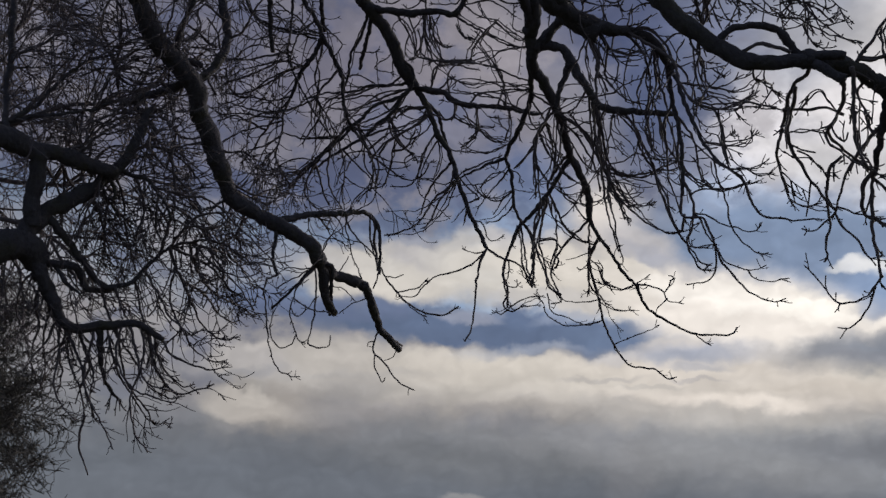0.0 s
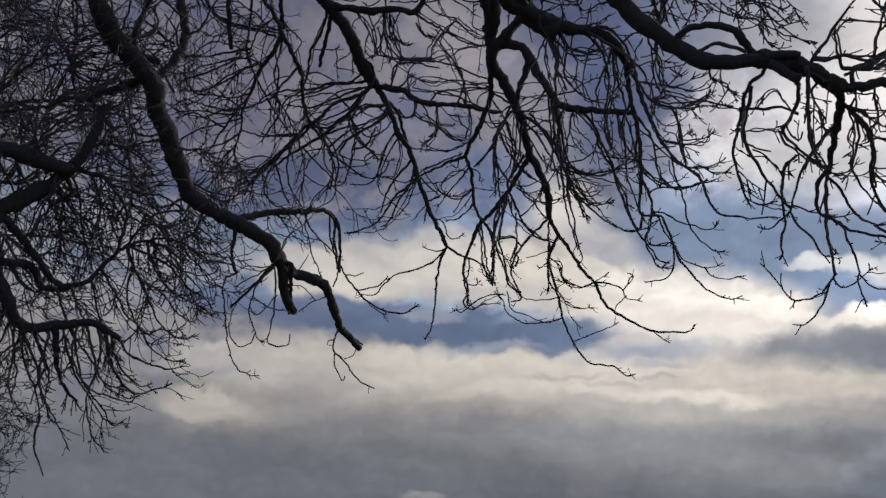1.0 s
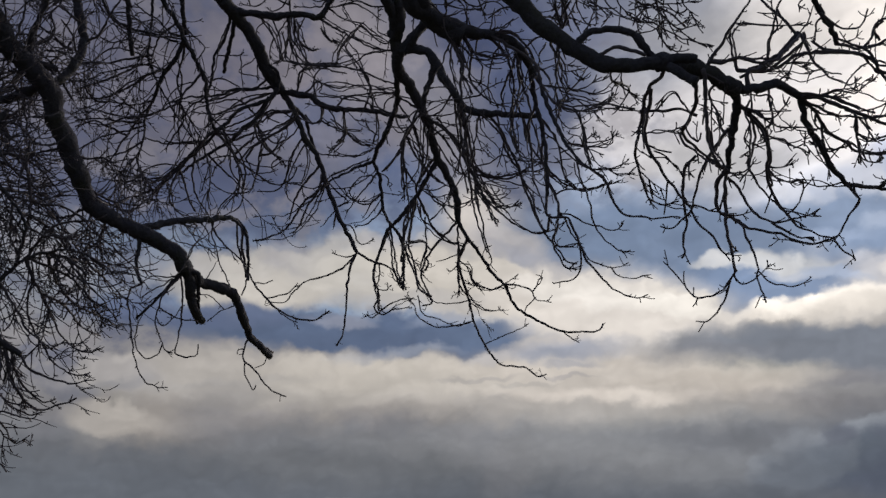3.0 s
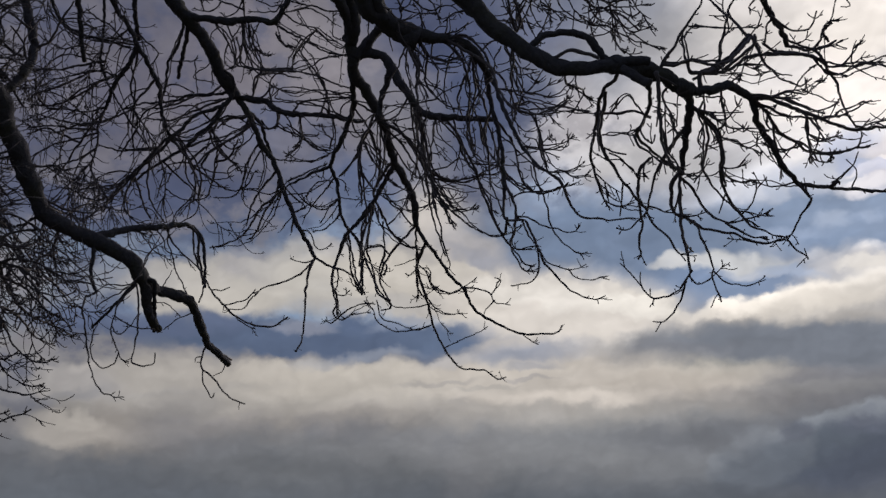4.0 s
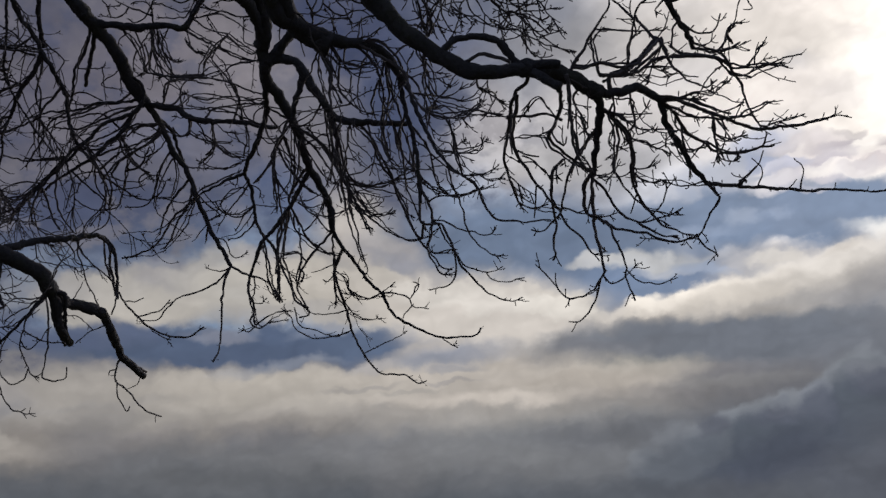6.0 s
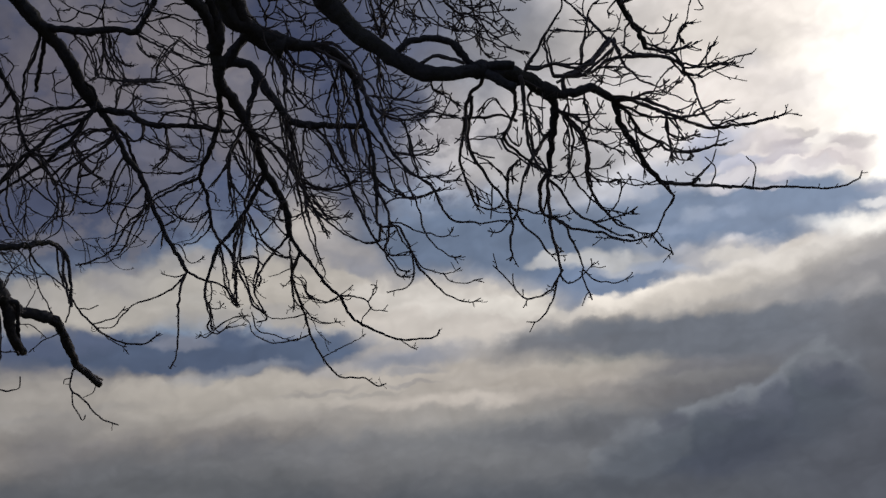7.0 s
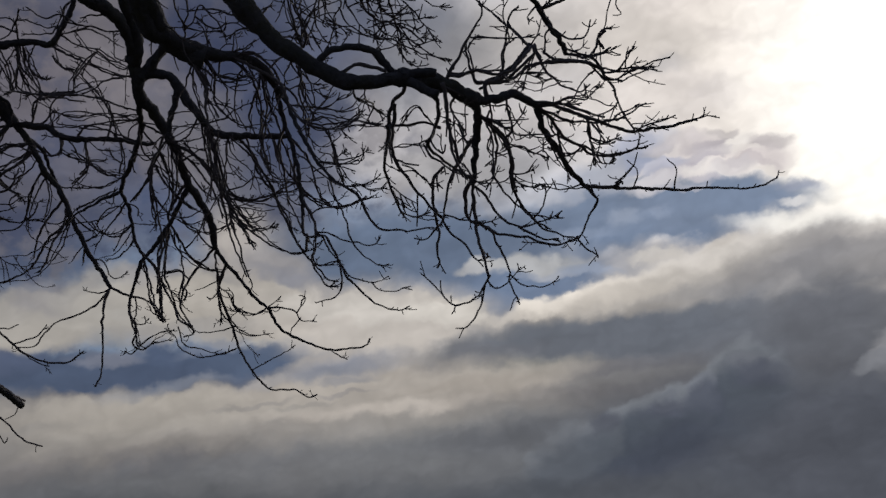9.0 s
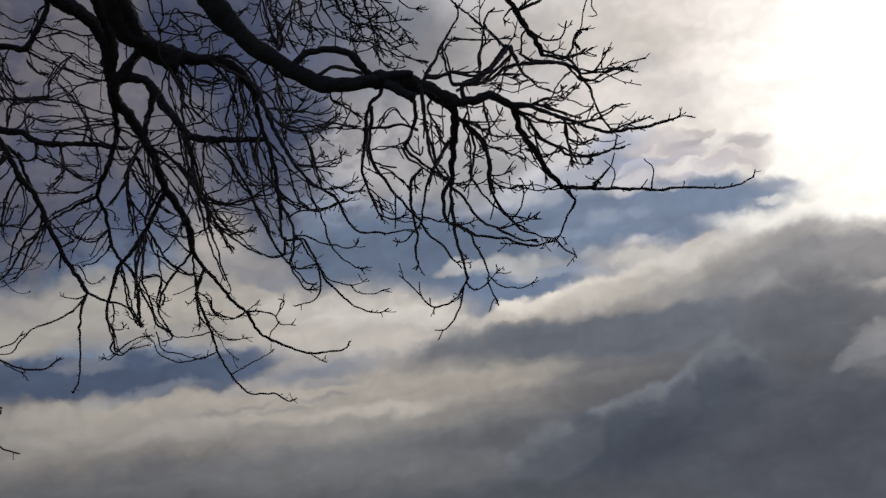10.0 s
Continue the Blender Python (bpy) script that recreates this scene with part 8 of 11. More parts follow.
branch(limb_lc, 0.0159, 0.0066, 7.2, (-3.71, 9.97, 5.28), (-3.61, 10.03, 5.05), (-3.51, 10.08, 4.83), (-3.46, 10.11, 4.61), (-3.37, 10.13, 4.45), reach=0.27)
branch(limb_lc, 0.0158, 0.0069, 7.2, (-3.83, 9.82, 5.51), (-3.87, 9.96, 5.31), (-3.93, 10.07, 5.12), (-3.92, 10.23, 4.88), (-3.99, 10.34, 4.68), reach=0.27)
branch(limb_lc, 0.0158, 0.0069, 7.2, (-3.89, 9.75, 5.62), (-3.98, 9.86, 5.39), (-3.95, 10.00, 5.21), (-4.03, 10.09, 5.01), (-4.02, 10.22, 4.82), reach=0.27)
branch(limb_lc, 0.0158, 0.0068, 7.2, (-3.94, 9.69, 5.69), (-4.07, 9.72, 5.57), (-4.13, 9.81, 5.37), (-4.09, 9.95, 5.13), reach=0.27)
branch(limb_lc, 0.0159, 0.0068, 7.2, (-3.76, 9.93, 5.33), (-3.85, 9.99, 5.09), (-3.96, 10.00, 4.92), (-4.06, 10.03, 4.76), reach=0.27)
branch(limb_la, 0.0153, 0.0081, 3.4, (-3.41, 9.58, 7.92), (-3.41, 9.67, 7.79), (-3.38, 9.77, 7.65), reach=0.35)
branch(limb_l1, 0.0153, 0.0083, 3.4, (-2.82, 9.64, 8.09), (-3.02, 9.65, 8.13), (-3.26, 9.67, 8.11), (-3.48, 9.75, 8.02), reach=0.35)
branch(limb_la, 0.0153, 0.0081, 3.4, (-3.41, 9.58, 7.92), (-3.26, 9.61, 7.96), (-3.09, 9.68, 7.94), (-2.90, 9.68, 8.04), reach=0.35)
branch(limb_la, 0.0153, 0.0080, 3.4, (-3.43, 9.58, 7.93), (-3.26, 9.48, 8.05), (-3.05, 9.45, 8.10), (-2.90, 9.43, 8.09), reach=0.35)
branch(limb_la, 0.0153, 0.0080, 3.4, (-3.43, 9.59, 7.95), (-3.43, 9.44, 8.06), (-3.27, 9.38, 8.12), (-3.06, 9.34, 8.17), (-2.88, 9.31, 8.18), reach=0.35)
branch(limb_la, 0.0153, 0.0081, 3.4, (-3.43, 9.57, 7.91), (-3.56, 9.54, 7.91), (-3.67, 9.54, 7.86), (-3.78, 9.54, 7.81), reach=0.35)
branch(limb_la, 0.0151, 0.0080, 3.4, (-2.91, 9.59, 7.78), (-3.13, 9.58, 7.74), (-3.28, 9.54, 7.78), (-3.39, 9.50, 7.84), reach=0.35)
branch(limb_la, 0.0152, 0.0081, 3.4, (-3.44, 9.54, 7.86), (-3.53, 9.64, 7.70), (-3.65, 9.75, 7.50), (-3.77, 9.84, 7.31), reach=0.35)
branch(limb_la, 0.0152, 0.0081, 3.4, (-3.41, 9.56, 7.85), (-3.29, 9.68, 7.80), (-3.22, 9.78, 7.73), reach=0.35)
branch(limb_la, 0.0153, 0.0081, 3.4, (-3.43, 9.59, 7.95), (-3.49, 9.47, 8.05), (-3.56, 9.37, 8.11), (-3.69, 9.30, 8.10), (-3.79, 9.27, 8.05), reach=0.35)
branch(limb_la, 0.0155, 0.0082, 3.4, (-3.42, 9.23, 8.69), (-3.54, 9.32, 8.47), (-3.57, 9.40, 8.31), (-3.49, 9.53, 8.12), reach=0.35)
branch(limb_la, 0.0154, 0.0081, 3.4, (-3.37, 9.49, 8.17), (-3.34, 9.33, 8.33), (-3.33, 9.16, 8.49), reach=0.35)
branch(limb_la, 0.0155, 0.0082, 3.4, (-3.41, 9.29, 8.58), (-3.33, 9.39, 8.45), (-3.31, 9.49, 8.30), reach=0.35)
branch(limb_la, 0.0153, 0.0080, 3.4, (-3.19, 9.89, 7.54), (-3.37, 9.79, 7.52), (-3.55, 9.73, 7.42), (-3.75, 9.72, 7.24), reach=0.35)
branch(limb_la, 0.0146, 0.0078, 3.4, (-3.56, 9.44, 7.02), (-3.39, 9.47, 7.19), (-3.22, 9.52, 7.33), reach=0.35)
branch(limb_la, 0.0145, 0.0076, 3.4, (-3.58, 9.41, 6.84), (-3.40, 9.33, 6.98), (-3.26, 9.31, 7.00), (-3.04, 9.29, 7.06), reach=0.35)
branch(limb_l1, 0.0163, 0.0086, 3.4, (-3.38, 10.53, 7.95), (-3.15, 10.51, 8.03), (-3.01, 10.43, 8.13), reach=0.35)
branch(limb_l1, 0.0155, 0.0083, 3.4, (-2.84, 9.71, 8.25), (-2.93, 9.82, 8.10), (-2.98, 9.97, 7.91), (-3.14, 10.03, 7.81), reach=0.35)
branch(limb_l1, 0.0153, 0.0081, 3.4, (-2.53, 10.16, 7.46), (-2.75, 10.12, 7.40), (-2.86, 10.04, 7.46), (-2.88, 9.93, 7.61), (-2.90, 9.82, 7.75), reach=0.35)
branch(limb_lc, 0.0149, 0.0078, 3.4, (-2.77, 9.76, 7.27), (-2.80, 9.84, 7.07), (-2.86, 9.89, 6.90), (-2.88, 9.96, 6.71), reach=0.35)
branch(limb_l1, 0.0153, 0.0083, 3.4, (-2.51, 10.19, 7.41), (-2.71, 10.24, 7.40), (-2.97, 10.29, 7.36), (-3.22, 10.33, 7.31), reach=0.35)
branch(limb_lc, 0.0149, 0.0080, 3.4, (-3.04, 9.80, 7.11), (-2.94, 9.96, 7.01), (-2.82, 10.09, 6.95), (-2.72, 10.23, 6.85), reach=0.35)
branch(limb_lc, 0.0146, 0.0077, 3.4, (-3.55, 9.66, 6.55), (-3.49, 9.55, 6.72), (-3.40, 9.46, 6.86), reach=0.35)
branch(limb_l1, 0.0154, 0.0081, 3.4, (-2.53, 9.87, 8.06), (-2.62, 9.74, 8.16), (-2.72, 9.64, 8.19), reach=0.35)
branch(limb_l1, 0.0162, 0.0086, 3.4, (-2.55, 10.24, 8.65), (-2.69, 10.17, 8.71), (-2.81, 10.11, 8.74), reach=0.35)
branch(limb_l1, 0.0156, 0.0083, 3.4, (-2.85, 9.76, 8.39), (-2.68, 9.77, 8.47), (-2.62, 9.72, 8.58), (-2.68, 9.63, 8.69), reach=0.35)
branch(limb_l1, 0.0156, 0.0083, 3.4, (-2.41, 9.92, 8.32), (-2.44, 9.76, 8.50), (-2.54, 9.62, 8.61), reach=0.35)
branch(limb_c1, 0.0188, 0.0100, 2.3, (-1.99, 12.01, 9.80), (-2.27, 12.02, 9.75), (-2.56, 12.02, 9.69), (-2.85, 11.99, 9.67), reach=0.35)
branch(limb_c1, 0.0188, 0.0101, 2.3, (-2.86, 12.14, 9.41), (-2.50, 12.17, 9.57), (-2.21, 12.17, 9.73), (-2.00, 12.20, 9.81), reach=0.35)
branch(limb_c1, 0.0188, 0.0102, 2.3, (-1.91, 12.15, 9.68), (-2.14, 12.24, 9.61), (-2.37, 12.35, 9.51), (-2.68, 12.42, 9.42), (-2.99, 12.42, 9.42), reach=0.35)
branch(limb_c1, 0.0189, 0.0099, 2.3, (-2.14, 12.55, 9.11), (-2.44, 12.45, 9.08), (-2.72, 12.34, 9.06), (-2.96, 12.27, 8.98), reach=0.35)
branch(limb_c1, 0.0192, 0.0102, 2.3, (-2.41, 12.80, 9.07), (-2.64, 12.73, 9.16), (-2.83, 12.68, 9.23), (-3.06, 12.70, 9.15), reach=0.35)
branch(limb_c1, 0.0192, 0.0101, 2.3, (-2.63, 12.53, 9.43), (-2.76, 12.45, 9.39), (-2.86, 12.30, 9.48), (-2.87, 12.12, 9.63), reach=0.35)
branch(limb_c1, 0.0188, 0.0098, 2.3, (-2.01, 12.47, 9.21), (-2.20, 12.39, 9.09), (-2.48, 12.25, 9.05), (-2.81, 12.05, 9.06), reach=0.35)
branch(limb_m1, 0.0193, 0.0101, 0.8, (-1.43, 13.03, 9.11), (-1.74, 12.95, 9.03), (-1.95, 12.85, 8.97), (-2.17, 12.71, 8.98), reach=0.35)
branch(limb_c2c, 0.0187, 0.0098, 2.3, (-1.79, 12.32, 9.23), (-1.60, 12.42, 8.94), (-1.45, 12.46, 8.75), reach=0.35)
branch(limb_m1, 0.0192, 0.0103, 0.8, (-0.49, 12.71, 9.65), (-0.73, 12.90, 9.45), (-0.97, 13.00, 9.37), (-1.29, 13.09, 9.29), reach=0.35)
branch(limb_c1, 0.0189, 0.0100, 2.3, (-1.26, 12.73, 9.05), (-1.03, 12.74, 9.04), (-0.79, 12.68, 9.13), (-0.64, 12.63, 9.19), reach=0.35)
branch(limb_m1, 0.0194, 0.0103, 0.8, (-1.14, 13.11, 9.12), (-0.82, 13.07, 9.23), (-0.58, 13.06, 9.27), (-0.27, 12.98, 9.41), reach=0.35)
branch(limb_m1, 0.0193, 0.0102, 0.8, (-1.03, 13.14, 8.96), (-0.73, 13.03, 9.16), (-0.46, 13.01, 9.20), reach=0.35)
branch(limb_m1, 0.0195, 0.0103, 0.8, (-0.28, 12.99, 9.54), (-0.50, 12.96, 9.48), (-0.66, 12.98, 9.36), reach=0.35)
branch(limb_m1, 0.0194, 0.0102, 0.8, (-0.70, 13.22, 8.97), (-0.50, 13.13, 9.00), (-0.38, 12.96, 9.17), reach=0.35)
branch(limb_m1, 0.0195, 0.0102, 0.8, (-0.90, 12.80, 9.78), (-1.28, 12.78, 9.60), (-1.62, 12.70, 9.50), reach=0.35)
branch(limb_c1, 0.0188, 0.0101, 2.3, (-1.66, 12.45, 9.29), (-1.67, 12.61, 9.14), (-1.86, 12.77, 8.92), (-1.91, 12.85, 8.88), reach=0.35)
branch(limb_c1, 0.0189, 0.0100, 2.3, (-1.70, 12.50, 9.25), (-1.65, 12.27, 9.55), (-1.68, 12.07, 9.77), reach=0.35)
branch(limb_m1, 0.0190, 0.0100, 0.8, (-0.25, 11.99, 10.34), (-0.24, 12.15, 10.09), (-0.14, 12.28, 9.87), (-0.03, 12.34, 9.77), reach=0.35)
branch(limb_t1, 0.0165, 0.0086, 0.8, (0.38, 10.72, 8.76), (0.04, 10.68, 8.75), (-0.29, 10.61, 8.78), (-0.26, 10.50, 8.86), (-0.29, 10.35, 8.99), reach=0.35)
branch(limb_m1, 0.0194, 0.0104, 0.8, (-0.15, 12.75, 9.78), (-0.11, 12.67, 9.99), (0.13, 12.69, 10.05), (0.52, 12.77, 10.01), reach=0.35)
branch(limb_m1, 0.0128, 0.0076, 0.3, (1.00, 11.90, 9.80), (0.76, 11.89, 9.91), (0.46, 11.83, 10.09), (0.20, 11.79, 10.24), reach=0.35)
branch(limb_m1, 0.0131, 0.0076, 0.3, (0.27, 11.81, 10.40), (0.51, 11.88, 10.26), (0.72, 11.88, 10.21), (0.92, 11.94, 10.07), (1.09, 11.98, 9.96), reach=0.35)
branch(limb_m1, 0.0130, 0.0076, 0.3, (0.84, 12.45, 9.26), (0.80, 12.29, 9.53), (0.71, 12.17, 9.71), (0.62, 12.05, 9.90), (0.42, 11.93, 10.08), reach=0.35)
branch(limb_t1, 0.0114, 0.0067, 0.3, (0.91, 10.80, 8.59), (0.66, 10.73, 8.68), (0.33, 10.68, 8.73), (0.05, 10.66, 8.73), (-0.19, 10.63, 8.72), reach=0.35)
branch(limb_t1, 0.0113, 0.0067, 0.3, (0.60, 10.33, 9.05), (0.44, 10.43, 8.94), (0.34, 10.53, 8.82), reach=0.35)
branch(limb_t1, 0.0115, 0.0068, 0.3, (0.37, 10.60, 9.01), (0.26, 10.59, 9.05), (0.15, 10.52, 9.16), reach=0.35)
branch(limb_m1, 0.0129, 0.0076, 0.3, (0.98, 12.37, 9.17), (0.57, 12.32, 9.34), (0.15, 12.34, 9.37), (-0.25, 12.31, 9.46), reach=0.35)
branch(limb_m1, 0.0131, 0.0078, 0.3, (0.80, 12.45, 9.54), (0.52, 12.48, 9.66), (0.24, 12.55, 9.72), (0.05, 12.70, 9.64), reach=0.35)
branch(limb_t1, 0.0117, 0.0071, 0.3, (1.00, 11.27, 8.41), (0.78, 11.34, 8.55), (0.40, 11.44, 8.64), (-0.05, 11.52, 8.75), reach=0.35)
branch(limb_m1, 0.0131, 0.0076, 0.3, (0.35, 12.82, 8.94), (0.47, 12.68, 9.01), (0.46, 12.44, 9.25), reach=0.35)
branch(limb_m1, 0.0132, 0.0077, 0.3, (0.15, 12.73, 9.23), (0.41, 12.77, 9.11), (0.69, 12.75, 9.08), reach=0.35)
branch(limb_m1, 0.0135, 0.0078, 0.3, (0.91, 12.80, 9.81), (1.26, 12.75, 9.62), (1.54, 12.65, 9.50), (1.90, 12.54, 9.37), reach=0.35)
branch(limb_t3, 0.0100, 0.0059, 0.3, (1.78, 9.46, 7.57), (1.58, 9.49, 7.54), (1.41, 9.50, 7.53), (1.21, 9.52, 7.51), reach=0.35)
branch(limb_t1, 0.0109, 0.0065, 0.3, (1.75, 10.65, 7.45), (1.69, 10.61, 7.65), (1.46, 10.58, 7.87), (1.29, 10.56, 8.05), reach=0.35)
branch(limb_t1, 0.0110, 0.0065, 0.3, (1.34, 10.55, 7.98), (1.59, 10.55, 7.99), (1.79, 10.50, 8.06), reach=0.35)
branch(limb_t1, 0.0115, 0.0068, 0.3, (1.46, 11.18, 8.09), (1.66, 11.12, 8.18), (1.92, 11.07, 8.21), reach=0.35)
branch(limb_t3, 0.0103, 0.0060, 0.3, (2.06, 9.47, 8.06), (1.88, 9.43, 8.08), (1.70, 9.42, 8.04), (1.58, 9.32, 8.12), reach=0.35)
branch(limb_t3, 0.0100, 0.0060, 0.3, (1.78, 9.46, 7.57), (1.66, 9.44, 7.71), (1.59, 9.43, 7.84), (1.58, 9.31, 8.11), (1.54, 9.22, 8.33), reach=0.35)
branch(limb_r16, 0.0078, 0.0046, 0.7, (2.11, 6.76, 6.82), (2.03, 6.85, 6.74), (2.01, 6.97, 6.61), (2.07, 7.02, 6.54), reach=0.35)
branch(limb_r16, 0.0078, 0.0046, 0.7, (2.03, 7.00, 6.63), (1.97, 6.91, 6.73), (1.91, 6.80, 6.87), reach=0.35)
branch(limb_r16, 0.0078, 0.0046, 0.7, (2.11, 6.74, 6.83), (2.14, 6.87, 6.70), (2.21, 6.93, 6.63), reach=0.35)
branch(limb_r16, 0.0079, 0.0046, 0.7, (2.31, 6.89, 6.83), (2.27, 6.95, 6.70), (2.19, 6.99, 6.59), reach=0.35)
branch(limb_r16, 0.0079, 0.0046, 0.7, (2.34, 6.84, 6.90), (2.41, 6.89, 6.76), (2.53, 6.89, 6.65), (2.61, 6.86, 6.60), (2.69, 6.79, 6.60), reach=0.35)
branch(limb_r16, 0.0080, 0.0048, 0.7, (2.64, 6.93, 6.86), (2.70, 7.00, 6.78), (2.82, 7.03, 6.72), (2.96, 7.03, 6.69), (3.11, 6.99, 6.72), reach=0.35)
branch(limb_r16, 0.0080, 0.0046, 0.7, (2.92, 6.77, 6.78), (2.77, 6.78, 6.76), (2.63, 6.77, 6.78), (2.48, 6.73, 6.81), reach=0.35)
branch(limb_r16, 0.0080, 0.0046, 0.7, (2.88, 6.75, 6.83), (2.73, 6.83, 6.74), (2.59, 6.84, 6.72), reach=0.35)
branch(limb_r16, 0.0080, 0.0047, 0.7, (3.01, 6.81, 6.69), (2.96, 6.85, 6.67), (2.83, 6.85, 6.73), (2.67, 6.90, 6.74), reach=0.35)
branch(limb_r16, 0.0078, 0.0047, 0.7, (2.61, 6.85, 6.59), (2.75, 6.85, 6.56), (2.97, 6.89, 6.45), (3.20, 6.88, 6.38), reach=0.35)
branch(limb_r16, 0.0082, 0.0048, 0.7, (2.97, 7.19, 6.55), (2.91, 7.17, 6.62), (2.85, 7.10, 6.77), reach=0.35)
branch(limb_r1, 0.0073, 0.0042, 0.7, (1.88, 6.66, 5.99), (1.95, 6.69, 5.85), (2.06, 6.61, 5.84), (2.10, 6.52, 5.88), reach=0.35)
branch(limb_t3, 0.0099, 0.0057, 0.3, (3.23, 9.10, 7.17), (3.00, 9.09, 7.22), (2.71, 9.08, 7.30), (2.49, 9.06, 7.36), reach=0.35)
branch(limb_t3, 0.0096, 0.0057, 0.3, (2.50, 9.01, 7.17), (2.73, 9.03, 7.10), (2.90, 8.99, 7.13), (3.05, 8.91, 7.24), reach=0.35)
branch(limb_t3, 0.0096, 0.0056, 0.3, (2.64, 8.94, 7.05), (2.68, 9.04, 6.81), (2.77, 9.10, 6.59), (2.92, 9.09, 6.47), reach=0.35)
branch(limb_t3, 0.0095, 0.0056, 0.3, (2.70, 9.07, 6.77), (2.89, 8.99, 6.74), (2.99, 8.89, 6.77), reach=0.35)
branch(limb_l1, 0.0339, 0.0237, 4.8, (-2.58, 9.80, 8.11), (-2.75, 9.67, 8.11), (-2.80, 9.55, 8.15), (-2.75, 9.41, 8.25), (-2.66, 9.27, 8.36), (-2.55, 9.11, 8.49), (-2.47, 8.95, 8.62))
branch(limb_r1, 0.0274, 0.0148, 2.2, (4.03, 7.06, 6.64), (3.97, 7.10, 6.57), (3.87, 7.17, 6.50), (3.73, 7.25, 6.44), (3.57, 7.33, 6.38), reach=0.15)
branch(limb_r1, 0.0163, 0.0118, 2.2, (3.59, 6.82, 6.13), (3.69, 6.77, 6.19), (3.78, 6.72, 6.24), (3.85, 6.68, 6.31), (3.85, 6.68, 6.37), reach=0.15)
branch(limb_r1, 0.0149, 0.0124, 2.2, (4.53, 6.96, 6.31), (4.44, 6.97, 6.38), (4.28, 7.03, 6.44), (4.20, 7.06, 6.48), (4.12, 7.06, 6.55), reach=0.15)
branch(limb_r1, 0.0149, 0.0101, 2.2, (4.50, 6.96, 6.33), (4.42, 7.02, 6.41), (4.27, 7.12, 6.48), (4.13, 7.22, 6.55), (4.06, 7.30, 6.57), reach=0.15)
branch(limb_r1, 0.0099, 0.0075, 2.2, (4.54, 6.95, 6.29), (4.65, 6.94, 6.27), (4.81, 6.88, 6.23), (4.98, 6.82, 6.20), reach=0.15)
branch(limb_r9, 0.0101, 0.0076, 2.2, (4.71, 6.95, 6.50), (4.65, 6.98, 6.48), (4.56, 7.03, 6.46), reach=0.15)
branch(limb_r9, 0.0127, 0.0102, 2.2, (4.69, 6.91, 6.65), (4.65, 6.98, 6.62), (4.69, 7.03, 6.54), reach=0.15)
branch(limb_r1, 0.0149, 0.0098, 2.2, (4.65, 6.97, 6.18), (4.57, 6.96, 6.21), (4.53, 6.91, 6.27), (4.45, 6.87, 6.35), (4.35, 6.87, 6.39), (4.23, 6.86, 6.44), reach=0.15)
branch(limb_r1, 0.0098, 0.0049, 2.2, (4.85, 6.72, 6.11), (4.76, 6.79, 6.11), (4.66, 6.86, 6.10), (4.59, 6.89, 6.13), reach=0.15)
branch(limb_r1, 0.0075, 0.0050, 2.2, (4.75, 6.90, 6.24), (4.77, 6.85, 6.35), (4.83, 6.82, 6.39), reach=0.15)
branch(limb_r1, 0.0074, 0.0050, 2.2, (4.70, 6.94, 6.18), (4.79, 6.88, 6.24), (4.86, 6.83, 6.31), reach=0.15)
branch(limb_r9, 0.0063, 0.0050, 2.2, (4.37, 7.07, 6.53), (4.48, 7.01, 6.56), (4.50, 6.98, 6.62), reach=0.15)
branch(limb_r1, 0.0062, 0.0049, 2.2, (4.45, 6.87, 6.35), (4.55, 6.79, 6.34), (4.62, 6.72, 6.35), reach=0.15)
branch(limb_r1, 0.0109, 0.0088, 2.2, (2.98, 6.50, 6.00), (3.11, 6.49, 5.98), (3.24, 6.46, 5.99), (3.40, 6.44, 5.96), reach=0.15)
branch(limb_r1, 0.0091, 0.0069, 2.2, (3.27, 6.72, 6.10), (3.27, 6.68, 6.23), (3.27, 6.66, 6.35), (3.36, 6.62, 6.43), reach=0.15)
branch(limb_r1, 0.0069, 0.0046, 2.2, (3.35, 6.62, 6.42), (3.45, 6.58, 6.37), (3.57, 6.54, 6.33), (3.72, 6.47, 6.29), reach=0.15)
branch(limb_r1, 0.0088, 0.0066, 2.2, (3.39, 6.44, 5.96), (3.39, 6.36, 6.08), (3.44, 6.30, 6.14), (3.41, 6.23, 6.25), reach=0.15)
branch(limb_r1, 0.0092, 0.0069, 2.2, (3.57, 6.48, 6.44), (3.62, 6.49, 6.33), (3.67, 6.49, 6.25), reach=0.15)
branch(limb_r1, 0.0075, 0.0049, 2.2, (4.03, 7.06, 6.63), (4.06, 6.96, 6.67), (4.08, 6.86, 6.74), reach=0.15)
branch(limb_r9, 0.0095, 0.0072, 2.2, (4.02, 6.62, 6.49), (3.99, 6.68, 6.47), (3.98, 6.78, 6.37), reach=0.15)
branch(limb_r1, 0.0061, 0.0048, 2.2, (4.17, 7.05, 6.28), (4.05, 7.08, 6.26), (3.91, 7.09, 6.28), (3.79, 7.10, 6.29), reach=0.15)
branch(limb_r1, 0.0061, 0.0049, 2.2, (4.18, 7.03, 6.22), (4.01, 7.13, 6.22), (3.87, 7.18, 6.29), reach=0.15)
branch(limb_r1, 0.0047, 0.0047, 2.2, (3.77, 6.82, 6.18), (3.83, 6.79, 6.13), (3.88, 6.76, 6.09), reach=0.15)
branch(limb_r1, 0.0143, 0.0096, 2.2, (3.84, 7.01, 6.03), (4.00, 6.98, 5.99), (4.16, 6.95, 5.92), (4.29, 6.94, 5.85), (4.42, 6.93, 5.79), reach=0.15)
